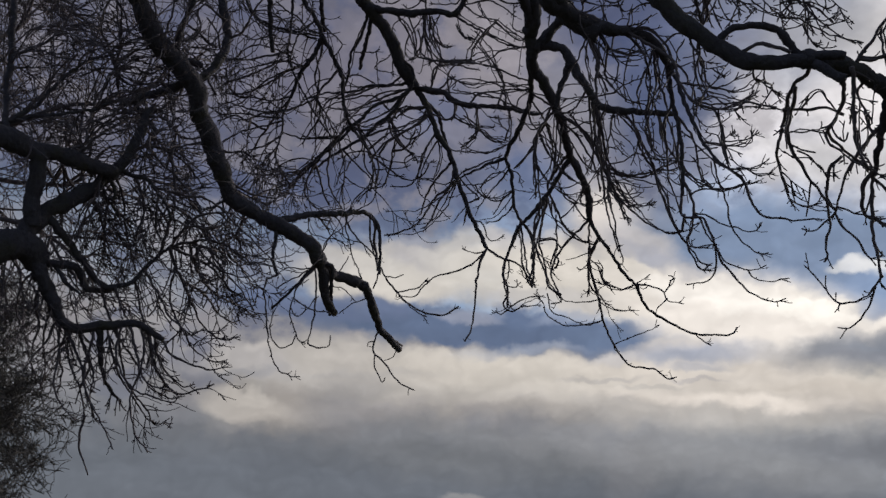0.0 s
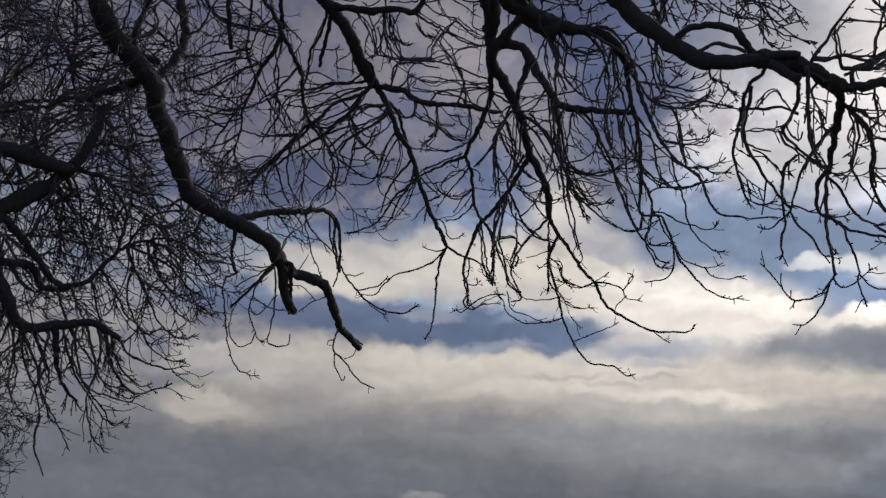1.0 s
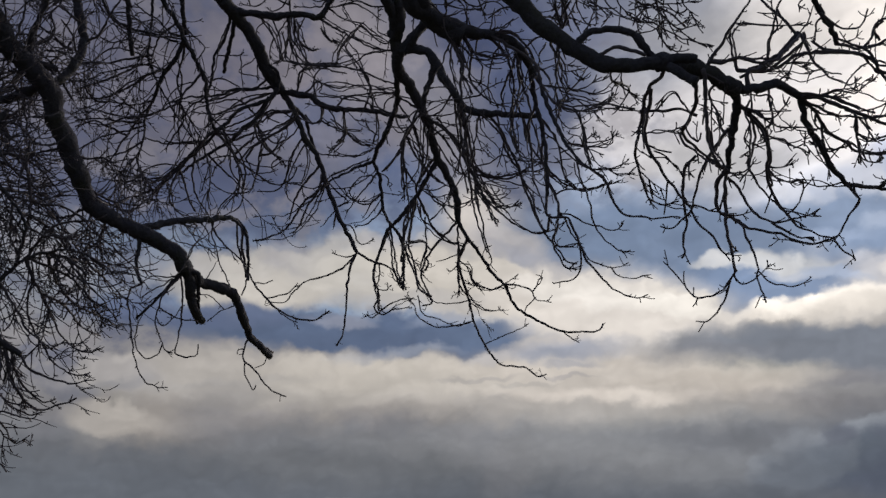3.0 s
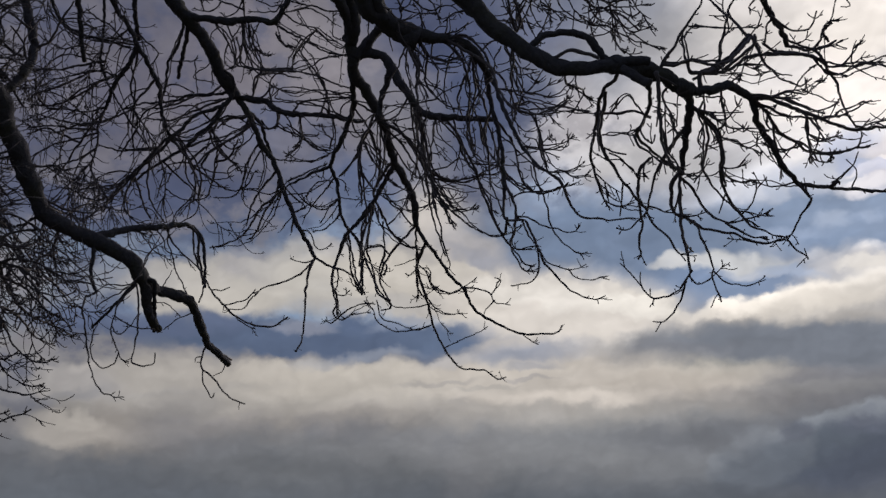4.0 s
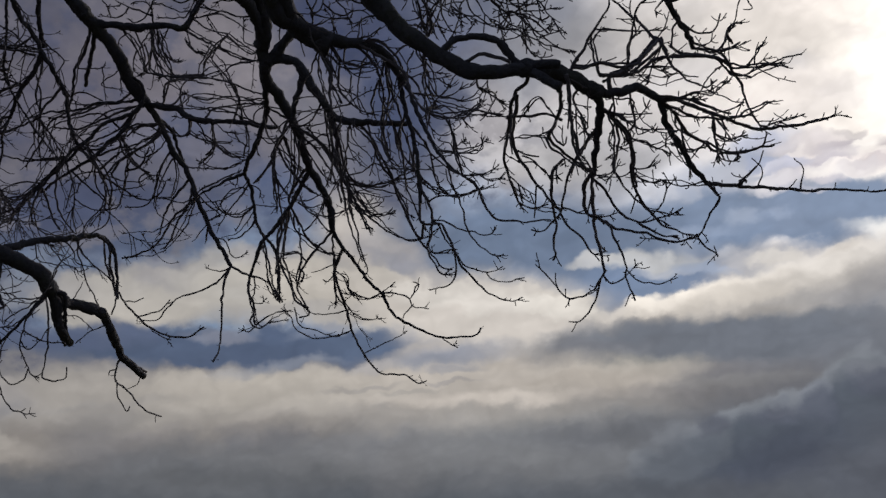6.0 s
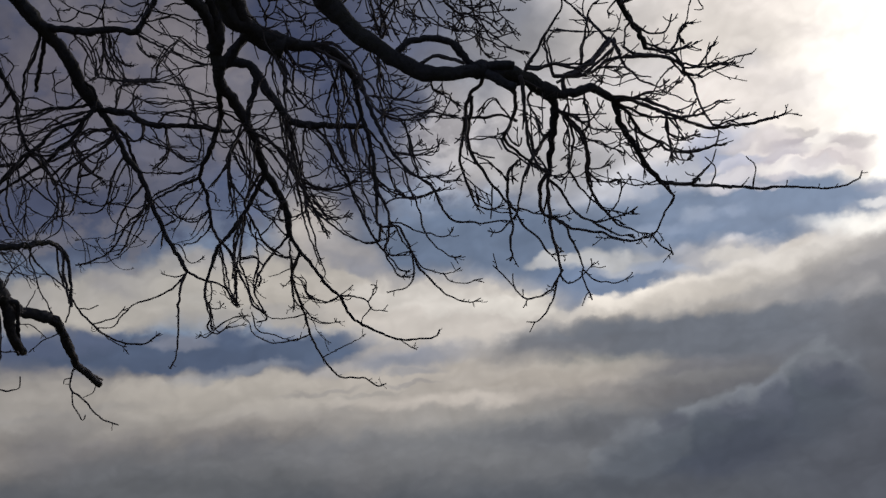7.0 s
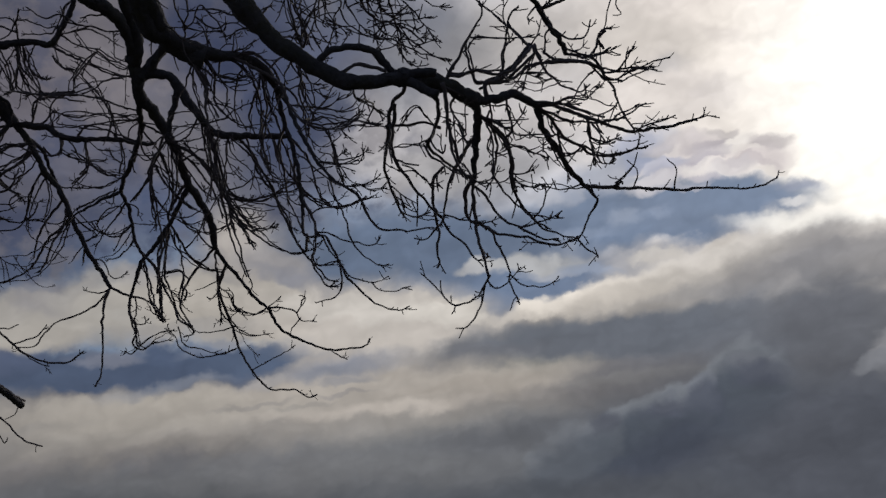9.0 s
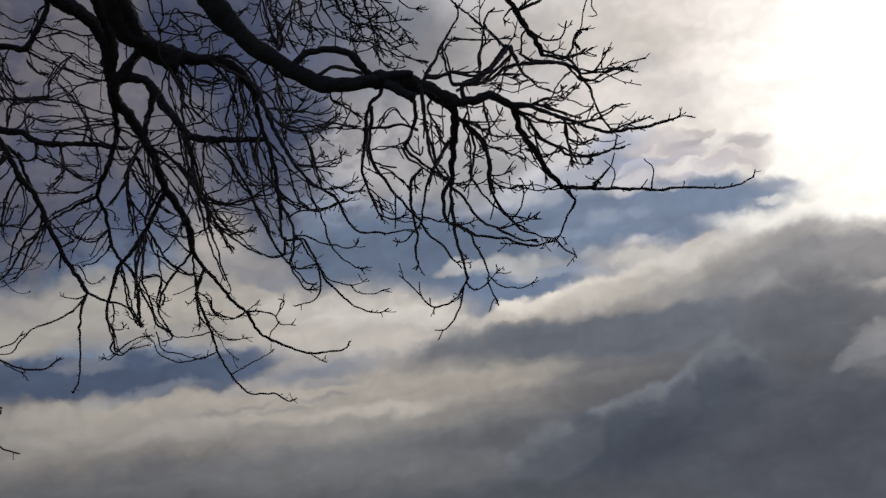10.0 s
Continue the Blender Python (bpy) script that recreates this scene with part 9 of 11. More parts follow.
branch(limb_r1, 0.0144, 0.0073, 2.2, (3.92, 7.08, 6.01), (4.08, 7.10, 5.93), (4.26, 7.08, 5.86), (4.47, 7.03, 5.81), (4.64, 6.97, 5.82), (4.81, 6.87, 5.87), reach=0.15)
branch(limb_r1, 0.0096, 0.0049, 2.2, (3.93, 7.11, 6.00), (4.09, 7.13, 5.92), (4.26, 7.14, 5.88), reach=0.15)
branch(limb_r1, 0.0095, 0.0047, 2.2, (4.01, 6.98, 5.98), (4.15, 6.90, 5.96), (4.26, 6.84, 5.92), (4.35, 6.73, 5.98), reach=0.15)
branch(limb_r1, 0.0071, 0.0047, 2.2, (4.04, 6.96, 5.98), (4.11, 6.91, 5.98), (4.26, 6.82, 5.96), (4.31, 6.76, 5.98), (4.37, 6.72, 5.97), reach=0.15)
branch(limb_r1, 0.0087, 0.0050, 2.2, (4.52, 6.99, 6.30), (4.42, 7.06, 6.26), (4.36, 7.15, 6.17), (4.28, 7.22, 6.11), (4.19, 7.28, 6.07), reach=0.15)
branch(limb_r1, 0.0062, 0.0050, 2.2, (4.70, 7.13, 6.02), (4.63, 7.18, 6.06), (4.57, 7.19, 6.12), (4.46, 7.23, 6.20), reach=0.15)
branch(limb_r1, 0.0075, 0.0050, 2.2, (4.70, 7.13, 6.02), (4.63, 7.21, 6.01), (4.54, 7.29, 6.03), (4.43, 7.36, 6.08), reach=0.15)
branch(limb_r1, 0.0074, 0.0049, 2.2, (4.51, 7.11, 5.87), (4.66, 6.98, 5.80), reach=0.15)
branch(limb_r1, 0.0092, 0.0069, 2.2, (3.58, 6.95, 5.82), (3.58, 6.89, 5.89), (3.53, 6.88, 5.93), (3.47, 6.90, 5.92), (3.38, 6.91, 5.96), reach=0.15)
branch(limb_r1, 0.0091, 0.0067, 2.2, (3.31, 6.89, 5.83), (3.35, 6.85, 5.79), (3.42, 6.83, 5.71), (3.49, 6.79, 5.66), (3.55, 6.70, 5.69), (3.58, 6.61, 5.74), reach=0.15)
branch(limb_r1, 0.0091, 0.0067, 2.2, (3.38, 6.84, 5.86), (3.34, 6.89, 5.77), (3.37, 6.92, 5.63), (3.36, 6.98, 5.49), (3.34, 7.02, 5.36), (3.27, 7.07, 5.27), reach=0.15)
branch(limb_r1, 0.0137, 0.0092, 2.2, (3.35, 6.91, 5.81), (3.42, 6.94, 5.74), (3.49, 6.97, 5.68), (3.53, 7.02, 5.58), (3.57, 7.08, 5.49), (3.56, 7.14, 5.42), (3.59, 7.21, 5.30), reach=0.15)
branch(limb_r1, 0.0068, 0.0046, 2.2, (3.42, 6.94, 5.74), (3.48, 6.99, 5.67), (3.50, 7.06, 5.60), reach=0.15)
branch(limb_r1, 0.0073, 0.0050, 2.2, (4.17, 7.27, 5.86), (4.05, 7.37, 5.89), (3.99, 7.43, 5.94), (3.92, 7.45, 6.04), (3.89, 7.46, 6.13), reach=0.15)
branch(limb_r1, 0.0069, 0.0046, 2.2, (3.59, 6.97, 5.76), (3.61, 6.99, 5.66), (3.67, 6.94, 5.66), (3.69, 6.92, 5.62), (3.72, 6.86, 5.65), reach=0.15)
branch(limb_r1, 0.0069, 0.0046, 2.2, (3.60, 7.03, 5.63), (3.67, 7.01, 5.60), (3.74, 7.01, 5.53), (3.79, 6.97, 5.53), (3.83, 6.97, 5.49), (3.83, 6.98, 5.45), reach=0.15)
branch(limb_r1, 0.0057, 0.0046, 2.2, (3.35, 7.01, 5.63), (3.42, 7.04, 5.58), (3.55, 7.00, 5.60), reach=0.15)
branch(limb_r1, 0.0057, 0.0046, 2.2, (3.54, 7.03, 5.57), (3.45, 7.07, 5.56), (3.35, 7.14, 5.53), reach=0.15)
branch(limb_r1, 0.0058, 0.0046, 2.2, (3.56, 7.14, 5.43), (3.66, 7.09, 5.40), (3.73, 7.02, 5.43), reach=0.15)
branch(limb_r1, 0.0069, 0.0046, 2.2, (3.56, 7.14, 5.42), (3.47, 7.23, 5.41), (3.34, 7.29, 5.46), reach=0.15)
branch(limb_r1, 0.0058, 0.0046, 2.2, (3.57, 7.15, 5.40), (3.66, 7.19, 5.33), (3.79, 7.16, 5.33), reach=0.15)
branch(limb_r1, 0.0069, 0.0046, 2.2, (3.80, 6.97, 5.52), (3.79, 6.89, 5.60), reach=0.15)
branch(limb_r1, 0.0070, 0.0046, 2.2, (3.51, 7.29, 5.38), (3.46, 7.25, 5.49), (3.50, 7.20, 5.56), reach=0.15)
branch(limb_r1, 0.0102, 0.0075, 2.2, (4.88, 7.41, 5.73), (4.74, 7.45, 5.72), (4.58, 7.48, 5.76), (4.46, 7.46, 5.83), (4.30, 7.46, 5.92), (4.20, 7.44, 5.97), (4.17, 7.37, 6.04), reach=0.15)
branch(limb_r1, 0.0123, 0.0073, 2.2, (4.38, 7.14, 5.93), (4.38, 7.19, 5.79), (4.39, 7.22, 5.65), (4.39, 7.25, 5.52), reach=0.15)
branch(limb_r1, 0.0101, 0.0076, 2.2, (4.49, 7.46, 5.82), (4.41, 7.52, 5.81), (4.30, 7.57, 5.83), (4.18, 7.59, 5.92), reach=0.15)
branch(limb_r1, 0.0073, 0.0049, 2.2, (4.38, 7.19, 5.76), (4.49, 7.15, 5.68), (4.57, 7.07, 5.66), reach=0.15)
branch(limb_r1, 0.0049, 0.0049, 2.2, (4.40, 7.23, 5.73), (4.52, 7.21, 5.69), (4.61, 7.18, 5.70), reach=0.15)
branch(limb_r1, 0.0063, 0.0050, 2.2, (4.61, 7.47, 5.75), (4.64, 7.50, 5.67), (4.68, 7.47, 5.64), (4.71, 7.43, 5.67), reach=0.15)
branch(limb_r1, 0.0076, 0.0050, 2.2, (4.22, 7.58, 5.89), (4.25, 7.60, 5.78), (4.30, 7.61, 5.65), (4.30, 7.62, 5.57), reach=0.15)
branch(limb_r1, 0.0075, 0.0050, 2.2, (4.46, 7.63, 5.50), (4.34, 7.69, 5.55), (4.24, 7.72, 5.62), (4.11, 7.79, 5.65), reach=0.15)
branch(limb_r1, 0.0076, 0.0050, 2.2, (4.51, 7.75, 5.33), (4.53, 7.69, 5.38), (4.54, 7.65, 5.41), (4.48, 7.62, 5.51), reach=0.15)
branch(limb_r1, 0.0078, 0.0051, 2.2, (4.96, 7.62, 5.67), (4.87, 7.67, 5.60), (4.79, 7.69, 5.57), reach=0.15)
branch(limb_r1, 0.0066, 0.0044, 2.2, (2.81, 6.76, 5.77), (2.75, 6.77, 5.89), (2.64, 6.90, 5.85), reach=0.15)
branch(limb_r1, 0.0066, 0.0044, 2.2, (3.08, 6.79, 5.60), (3.06, 6.74, 5.65), (2.93, 6.71, 5.74), reach=0.15)
branch(limb_r1, 0.0052, 0.0042, 2.2, (2.80, 6.38, 5.58), (2.95, 6.31, 5.50), reach=0.15)
branch(limb_r1, 0.0055, 0.0044, 2.2, (3.10, 6.78, 5.62), (3.10, 6.63, 5.84), reach=0.15)
branch(limb_r1, 0.0066, 0.0043, 2.2, (2.78, 6.86, 5.58), (2.60, 6.85, 5.60), (2.44, 6.85, 5.57), reach=0.15)
branch(limb_r1, 0.0077, 0.0045, 2.2, (2.80, 7.07, 5.39), (2.71, 7.07, 5.49), (2.62, 7.12, 5.52), (2.56, 7.13, 5.58), reach=0.15)
branch(limb_r1, 0.0109, 0.0086, 2.2, (2.78, 6.86, 5.58), (2.81, 6.87, 5.48), (2.88, 6.85, 5.40), (2.95, 6.83, 5.32), (3.00, 6.80, 5.28), reach=0.15)
branch(limb_r1, 0.0086, 0.0063, 2.2, (2.79, 6.62, 5.59), (2.75, 6.65, 5.49), (2.82, 6.65, 5.39), (2.83, 6.58, 5.42), reach=0.15)
branch(limb_r1, 0.0162, 0.0141, 2.2, (3.11, 7.33, 5.52), (3.18, 7.29, 5.65), (3.27, 7.25, 5.75), (3.37, 7.21, 5.86), reach=0.15)
branch(limb_r1, 0.0140, 0.0116, 2.2, (3.20, 7.29, 5.67), (3.17, 7.23, 5.79), (3.13, 7.15, 5.96), reach=0.15)
branch(limb_r1, 0.0118, 0.0095, 2.2, (3.33, 7.43, 5.53), (3.32, 7.41, 5.63), (3.27, 7.42, 5.72), reach=0.15)
branch(limb_r1, 0.0067, 0.0045, 2.2, (2.53, 6.95, 5.83), (2.38, 7.01, 5.90), (2.22, 7.10, 5.93), reach=0.15)
branch(limb_r1, 0.0085, 0.0064, 2.2, (2.24, 6.60, 5.88), (2.36, 6.63, 5.81), (2.43, 6.65, 5.77), reach=0.15)
branch(limb_m1, 0.0155, 0.0115, 1.9, (-0.22, 11.95, 10.38), (-0.23, 11.76, 10.54), (-0.18, 11.60, 10.63), reach=0.15)
branch(limb_m1, 0.0154, 0.0078, 1.9, (-0.22, 11.85, 10.47), (-0.40, 11.81, 10.54), (-0.57, 11.78, 10.60), (-0.73, 11.73, 10.70), reach=0.15)
branch(limb_m1, 0.0116, 0.0077, 1.9, (-0.51, 11.79, 10.58), (-0.61, 11.82, 10.46), (-0.77, 11.78, 10.41), (-0.87, 11.71, 10.40), reach=0.15)
branch(limb_m1, 0.0115, 0.0076, 1.9, (-0.74, 11.79, 10.42), (-0.79, 11.64, 10.50), (-0.87, 11.50, 10.57), reach=0.15)
branch(limb_m1, 0.0096, 0.0077, 1.9, (-0.79, 11.66, 10.49), (-0.62, 11.70, 10.52), reach=0.15)
branch(limb_m1, 0.0116, 0.0077, 1.9, (-0.23, 11.81, 10.49), (-0.26, 11.73, 10.56), (-0.39, 11.68, 10.59), (-0.49, 11.69, 10.54), reach=0.15)
branch(limb_m1, 0.0116, 0.0077, 1.9, (-0.25, 11.75, 10.54), (-0.34, 11.86, 10.44), (-0.45, 11.90, 10.41), (-0.53, 11.89, 10.47), reach=0.15)
branch(limb_m1, 0.0115, 0.0077, 1.9, (0.25, 11.74, 10.49), (0.17, 11.81, 10.41), (-0.03, 11.81, 10.41), (-0.18, 11.80, 10.42), reach=0.15)
branch(limb_m1, 0.0115, 0.0078, 1.9, (-0.22, 11.71, 10.56), (-0.06, 11.76, 10.58), (0.11, 11.83, 10.54), (0.26, 11.86, 10.56), reach=0.15)
branch(limb_m1, 0.0115, 0.0077, 1.9, (0.35, 11.58, 10.62), (0.32, 11.68, 10.51), (0.28, 11.77, 10.42), reach=0.15)
branch(limb_m1, 0.0137, 0.0099, 1.9, (-0.38, 12.37, 9.98), (-0.39, 12.34, 10.13), (-0.43, 12.28, 10.31), (-0.51, 12.25, 10.44), (-0.61, 12.25, 10.53), reach=0.15)
branch(limb_m1, 0.0118, 0.0079, 1.9, (-0.42, 12.29, 10.27), (-0.37, 12.23, 10.36), (-0.26, 12.15, 10.47), reach=0.15)
branch(limb_m1, 0.0099, 0.0079, 1.9, (-0.57, 12.25, 10.50), (-0.67, 12.30, 10.46), (-0.70, 12.39, 10.39), reach=0.15)
branch(limb_m1, 0.0133, 0.0117, 1.9, (0.39, 12.11, 9.74), (0.19, 12.15, 9.76), (-0.06, 12.20, 9.78), (-0.26, 12.20, 9.86), (-0.30, 12.18, 9.97), (-0.26, 12.10, 10.18), (-0.23, 12.02, 10.38), reach=0.15)
branch(limb_m1, 0.0135, 0.0097, 1.9, (-0.18, 11.96, 10.36), (-0.17, 12.11, 10.18), (-0.11, 12.22, 10.04), (-0.03, 12.32, 9.93), (0.07, 12.41, 9.81), reach=0.15)
branch(limb_m1, 0.0097, 0.0077, 1.9, (0.11, 12.18, 10.00), (0.03, 12.19, 9.99), (-0.05, 12.12, 10.09), (-0.09, 12.04, 10.21), (-0.15, 11.95, 10.33), reach=0.15)
branch(limb_m1, 0.0117, 0.0078, 1.9, (-0.46, 12.19, 10.18), (-0.51, 12.27, 10.04), (-0.50, 12.33, 9.95), reach=0.15)
branch(limb_m1, 0.0096, 0.0077, 1.9, (-0.29, 12.19, 9.94), (-0.37, 12.26, 9.86), (-0.47, 12.28, 9.85), reach=0.15)
branch(limb_m1, 0.0117, 0.0077, 1.9, (-1.05, 12.11, 10.35), (-1.16, 12.18, 10.13), (-1.21, 12.29, 9.87), (-1.26, 12.35, 9.66), reach=0.15)
branch(limb_m1, 0.0097, 0.0078, 1.9, (-1.19, 12.25, 9.96), (-0.97, 12.26, 9.96), (-0.85, 12.24, 10.00), reach=0.15)
branch(limb_m1, 0.0098, 0.0079, 1.9, (-0.65, 12.44, 10.10), (-0.83, 12.51, 10.00), (-0.94, 12.58, 9.92), (-0.78, 12.63, 9.89), (-0.67, 12.65, 9.91), reach=0.15)
branch(limb_m1, 0.0118, 0.0078, 1.9, (-0.65, 12.42, 10.11), (-0.69, 12.52, 9.91), (-0.67, 12.58, 9.78), reach=0.15)
branch(limb_t1, 0.0085, 0.0067, 1.9, (0.15, 10.52, 9.16), (0.23, 10.57, 9.04), (0.35, 10.56, 8.99), reach=0.15)
branch(limb_t1, 0.0161, 0.0095, 1.9, (2.35, 10.69, 7.35), (2.26, 10.61, 7.43), (2.18, 10.52, 7.53), (2.14, 10.42, 7.63), (2.02, 10.34, 7.73), (1.89, 10.25, 7.83), reach=0.15)
branch(limb_t1, 0.0129, 0.0098, 1.9, (2.52, 10.91, 6.92), (2.47, 10.88, 7.09), (2.43, 10.85, 7.26), (2.38, 10.81, 7.43), reach=0.15)
branch(limb_t1, 0.0129, 0.0098, 1.9, (1.87, 10.76, 7.33), (2.04, 10.80, 7.30), (2.24, 10.82, 7.31), (2.44, 10.80, 7.38), (2.64, 10.81, 7.38), reach=0.15)
branch(limb_t1, 0.0097, 0.0065, 1.9, (2.40, 10.78, 7.19), (2.29, 10.82, 7.24), (2.08, 10.86, 7.33), (1.94, 10.88, 7.43), reach=0.15)
branch(limb_t1, 0.0096, 0.0065, 1.9, (1.86, 10.72, 7.42), (2.02, 10.72, 7.44), (2.15, 10.68, 7.52), (2.31, 10.70, 7.48), (2.57, 10.69, 7.46), reach=0.15)
branch(limb_t1, 0.0080, 0.0064, 1.9, (2.16, 10.47, 7.58), (2.15, 10.53, 7.50), (2.09, 10.63, 7.35), reach=0.15)
branch(limb_t1, 0.0135, 0.0099, 1.9, (1.33, 11.04, 8.26), (1.51, 11.02, 8.13), (1.66, 11.02, 7.97), (1.74, 11.04, 7.79), (1.84, 11.06, 7.60), (1.92, 11.05, 7.44), reach=0.15)
branch(limb_t1, 0.0128, 0.0097, 1.9, (1.75, 10.65, 7.45), (1.68, 10.63, 7.63), (1.58, 10.61, 7.79), (1.44, 10.58, 7.98), reach=0.15)
branch(limb_t1, 0.0101, 0.0067, 1.9, (1.80, 11.16, 7.78), (1.85, 11.09, 7.88), (1.83, 11.01, 8.03), (1.78, 10.91, 8.20), reach=0.15)
branch(limb_t1, 0.0096, 0.0065, 1.9, (1.83, 10.68, 7.43), (1.85, 10.62, 7.58), (1.82, 10.55, 7.76), (1.77, 10.48, 7.94), reach=0.15)
branch(limb_t1, 0.0128, 0.0095, 1.9, (1.73, 10.64, 7.52), (1.70, 10.54, 7.61), (1.67, 10.40, 7.75), (1.66, 10.25, 7.91), reach=0.15)
branch(limb_t1, 0.0134, 0.0102, 1.9, (1.80, 11.16, 7.78), (1.93, 11.27, 7.60), (2.02, 11.35, 7.49), (2.12, 11.43, 7.37), (2.21, 11.49, 7.28), reach=0.15)
branch(limb_t1, 0.0113, 0.0064, 1.9, (1.91, 10.77, 7.33), (1.99, 10.80, 7.16), (2.10, 10.82, 6.98), (2.30, 10.77, 6.92), (2.34, 10.70, 6.94), reach=0.15)
branch(limb_t1, 0.0101, 0.0068, 1.9, (2.05, 11.37, 7.45), (2.19, 11.43, 7.40), (2.34, 11.44, 7.43), reach=0.15)
branch(limb_t1, 0.0167, 0.0101, 1.9, (1.92, 11.23, 7.55), (1.94, 11.33, 7.41), (1.98, 11.44, 7.24), reach=0.15)
branch(limb_t1, 0.0100, 0.0067, 1.9, (1.76, 11.05, 7.75), (1.72, 11.12, 7.64), (1.67, 11.18, 7.53), reach=0.15)
branch(limb_t1, 0.0084, 0.0067, 1.9, (1.88, 11.21, 7.63), (1.80, 11.25, 7.60), (1.70, 11.25, 7.64), (1.66, 11.20, 7.77), reach=0.15)
branch(limb_t1, 0.0096, 0.0064, 1.9, (1.85, 10.62, 7.58), (1.96, 10.60, 7.54), reach=0.15)
branch(limb_t1, 0.0101, 0.0068, 1.9, (1.35, 11.09, 8.17), (1.34, 11.22, 7.95), (1.33, 11.32, 7.78), (1.28, 11.41, 7.61), reach=0.15)
branch(limb_t1, 0.0101, 0.0067, 1.9, (1.43, 11.09, 8.17), (1.38, 11.17, 7.92), (1.39, 11.19, 7.78), reach=0.15)
branch(limb_t1, 0.0103, 0.0068, 1.9, (1.58, 11.58, 7.65), (1.40, 11.49, 7.79), (1.31, 11.40, 7.90), (1.23, 11.28, 8.07), (1.14, 11.15, 8.23), reach=0.15)
branch(limb_t1, 0.0098, 0.0065, 1.9, (1.26, 10.60, 8.10), (1.17, 10.62, 8.05), (1.10, 10.66, 7.97), reach=0.15)
branch(limb_t1, 0.0100, 0.0066, 1.9, (1.07, 11.15, 7.72), (1.17, 11.19, 7.53), (1.28, 11.20, 7.38), (1.49, 11.20, 7.22), reach=0.15)
branch(limb_t1, 0.0099, 0.0066, 1.9, (1.28, 11.20, 7.38), (1.44, 11.18, 7.36), (1.57, 11.13, 7.40), reach=0.15)
branch(limb_t1, 0.0104, 0.0069, 1.9, (1.72, 11.72, 7.71), (1.66, 11.76, 7.53), (1.55, 11.77, 7.43), reach=0.15)
branch(limb_t1, 0.0105, 0.0070, 1.9, (1.78, 11.92, 7.52), (1.91, 11.85, 7.52), (2.01, 11.77, 7.55), reach=0.15)
branch(limb_t1, 0.0095, 0.0063, 1.9, (2.23, 10.25, 7.76), (2.23, 10.32, 7.60), (2.30, 10.38, 7.44), (2.38, 10.39, 7.34), (2.43, 10.43, 7.22), reach=0.15)
branch(limb_t1, 0.0094, 0.0063, 1.9, (2.28, 10.33, 7.38), (2.30, 10.31, 7.52), (2.29, 10.27, 7.71), reach=0.15)
branch(limb_t1, 0.0111, 0.0064, 1.9, (2.38, 10.31, 7.72), (2.41, 10.40, 7.60), (2.48, 10.48, 7.49), (2.57, 10.53, 7.41), reach=0.15)
branch(limb_t1, 0.0095, 0.0063, 1.9, (2.29, 10.32, 7.48), (2.15, 10.25, 7.63), reach=0.15)
branch(limb_t1, 0.0096, 0.0064, 1.9, (2.54, 10.51, 7.43), (2.54, 10.40, 7.55), (2.51, 10.28, 7.70), reach=0.15)
branch(limb_t1, 0.0097, 0.0065, 1.9, (2.67, 10.81, 7.19), (2.58, 10.78, 7.22), (2.48, 10.73, 7.30), reach=0.15)
branch(limb_t3, 0.0112, 0.0084, 1.9, (2.75, 9.20, 6.54), (2.62, 9.19, 6.61), (2.51, 9.16, 6.70), (2.41, 9.12, 6.81), (2.30, 9.08, 6.89), reach=0.15)
branch(limb_t3, 0.0112, 0.0085, 1.9, (2.75, 9.20, 6.54), (2.86, 9.23, 6.46), (2.94, 9.28, 6.35), reach=0.15)
branch(limb_t3, 0.0112, 0.0085, 1.9, (2.76, 9.21, 6.53), (2.72, 9.18, 6.67), (2.70, 9.15, 6.81), (2.69, 9.10, 6.98), (2.65, 9.07, 7.11), reach=0.15)
branch(limb_t3, 0.0092, 0.0061, 1.9, (2.63, 9.71, 7.60), (2.77, 9.72, 7.52), (2.92, 9.68, 7.51), (3.10, 9.62, 7.52), (3.19, 9.55, 7.57), reach=0.15)
branch(limb_t3, 0.0085, 0.0057, 1.9, (2.51, 9.00, 7.19), (2.65, 8.99, 7.21), (2.80, 9.01, 7.18), reach=0.15)
branch(limb_r1, 0.0067, 0.0045, 4.3, (2.49, 6.97, 5.85), (2.38, 7.02, 5.89), (2.21, 7.07, 5.95), reach=0.15)
branch(limb_r1, 0.0056, 0.0045, 4.3, (2.22, 7.10, 5.93), (2.27, 7.15, 5.86), reach=0.15)
branch(limb_t3, 0.0090, 0.0060, 1.9, (2.87, 9.68, 7.06), (3.02, 9.62, 7.07), (3.07, 9.57, 7.09), reach=0.15)
branch(limb_t3, 0.0090, 0.0060, 1.9, (2.87, 9.68, 7.06), (3.08, 9.63, 7.04), (3.12, 9.58, 7.09), (3.12, 9.54, 7.16), reach=0.15)
branch(limb_t3, 0.0070, 0.0056, 1.9, (2.73, 9.07, 6.69), (2.85, 9.04, 6.61), reach=0.15)
branch(limb_t3, 0.0088, 0.0059, 1.9, (2.78, 9.47, 6.96), (2.65, 9.48, 7.01), (2.57, 9.47, 7.09), reach=0.15)
branch(limb_t3, 0.0088, 0.0058, 1.9, (2.78, 9.47, 6.96), (2.73, 9.40, 7.02), (2.61, 9.38, 7.05), reach=0.15)
branch(limb_t3, 0.0092, 0.0061, 1.9, (2.67, 10.02, 7.18), (2.74, 9.99, 7.20), (2.89, 9.95, 7.20), reach=0.15)
branch(limb_t3, 0.0071, 0.0056, 1.9, (2.70, 9.14, 6.82), (2.81, 9.04, 6.87), reach=0.15)
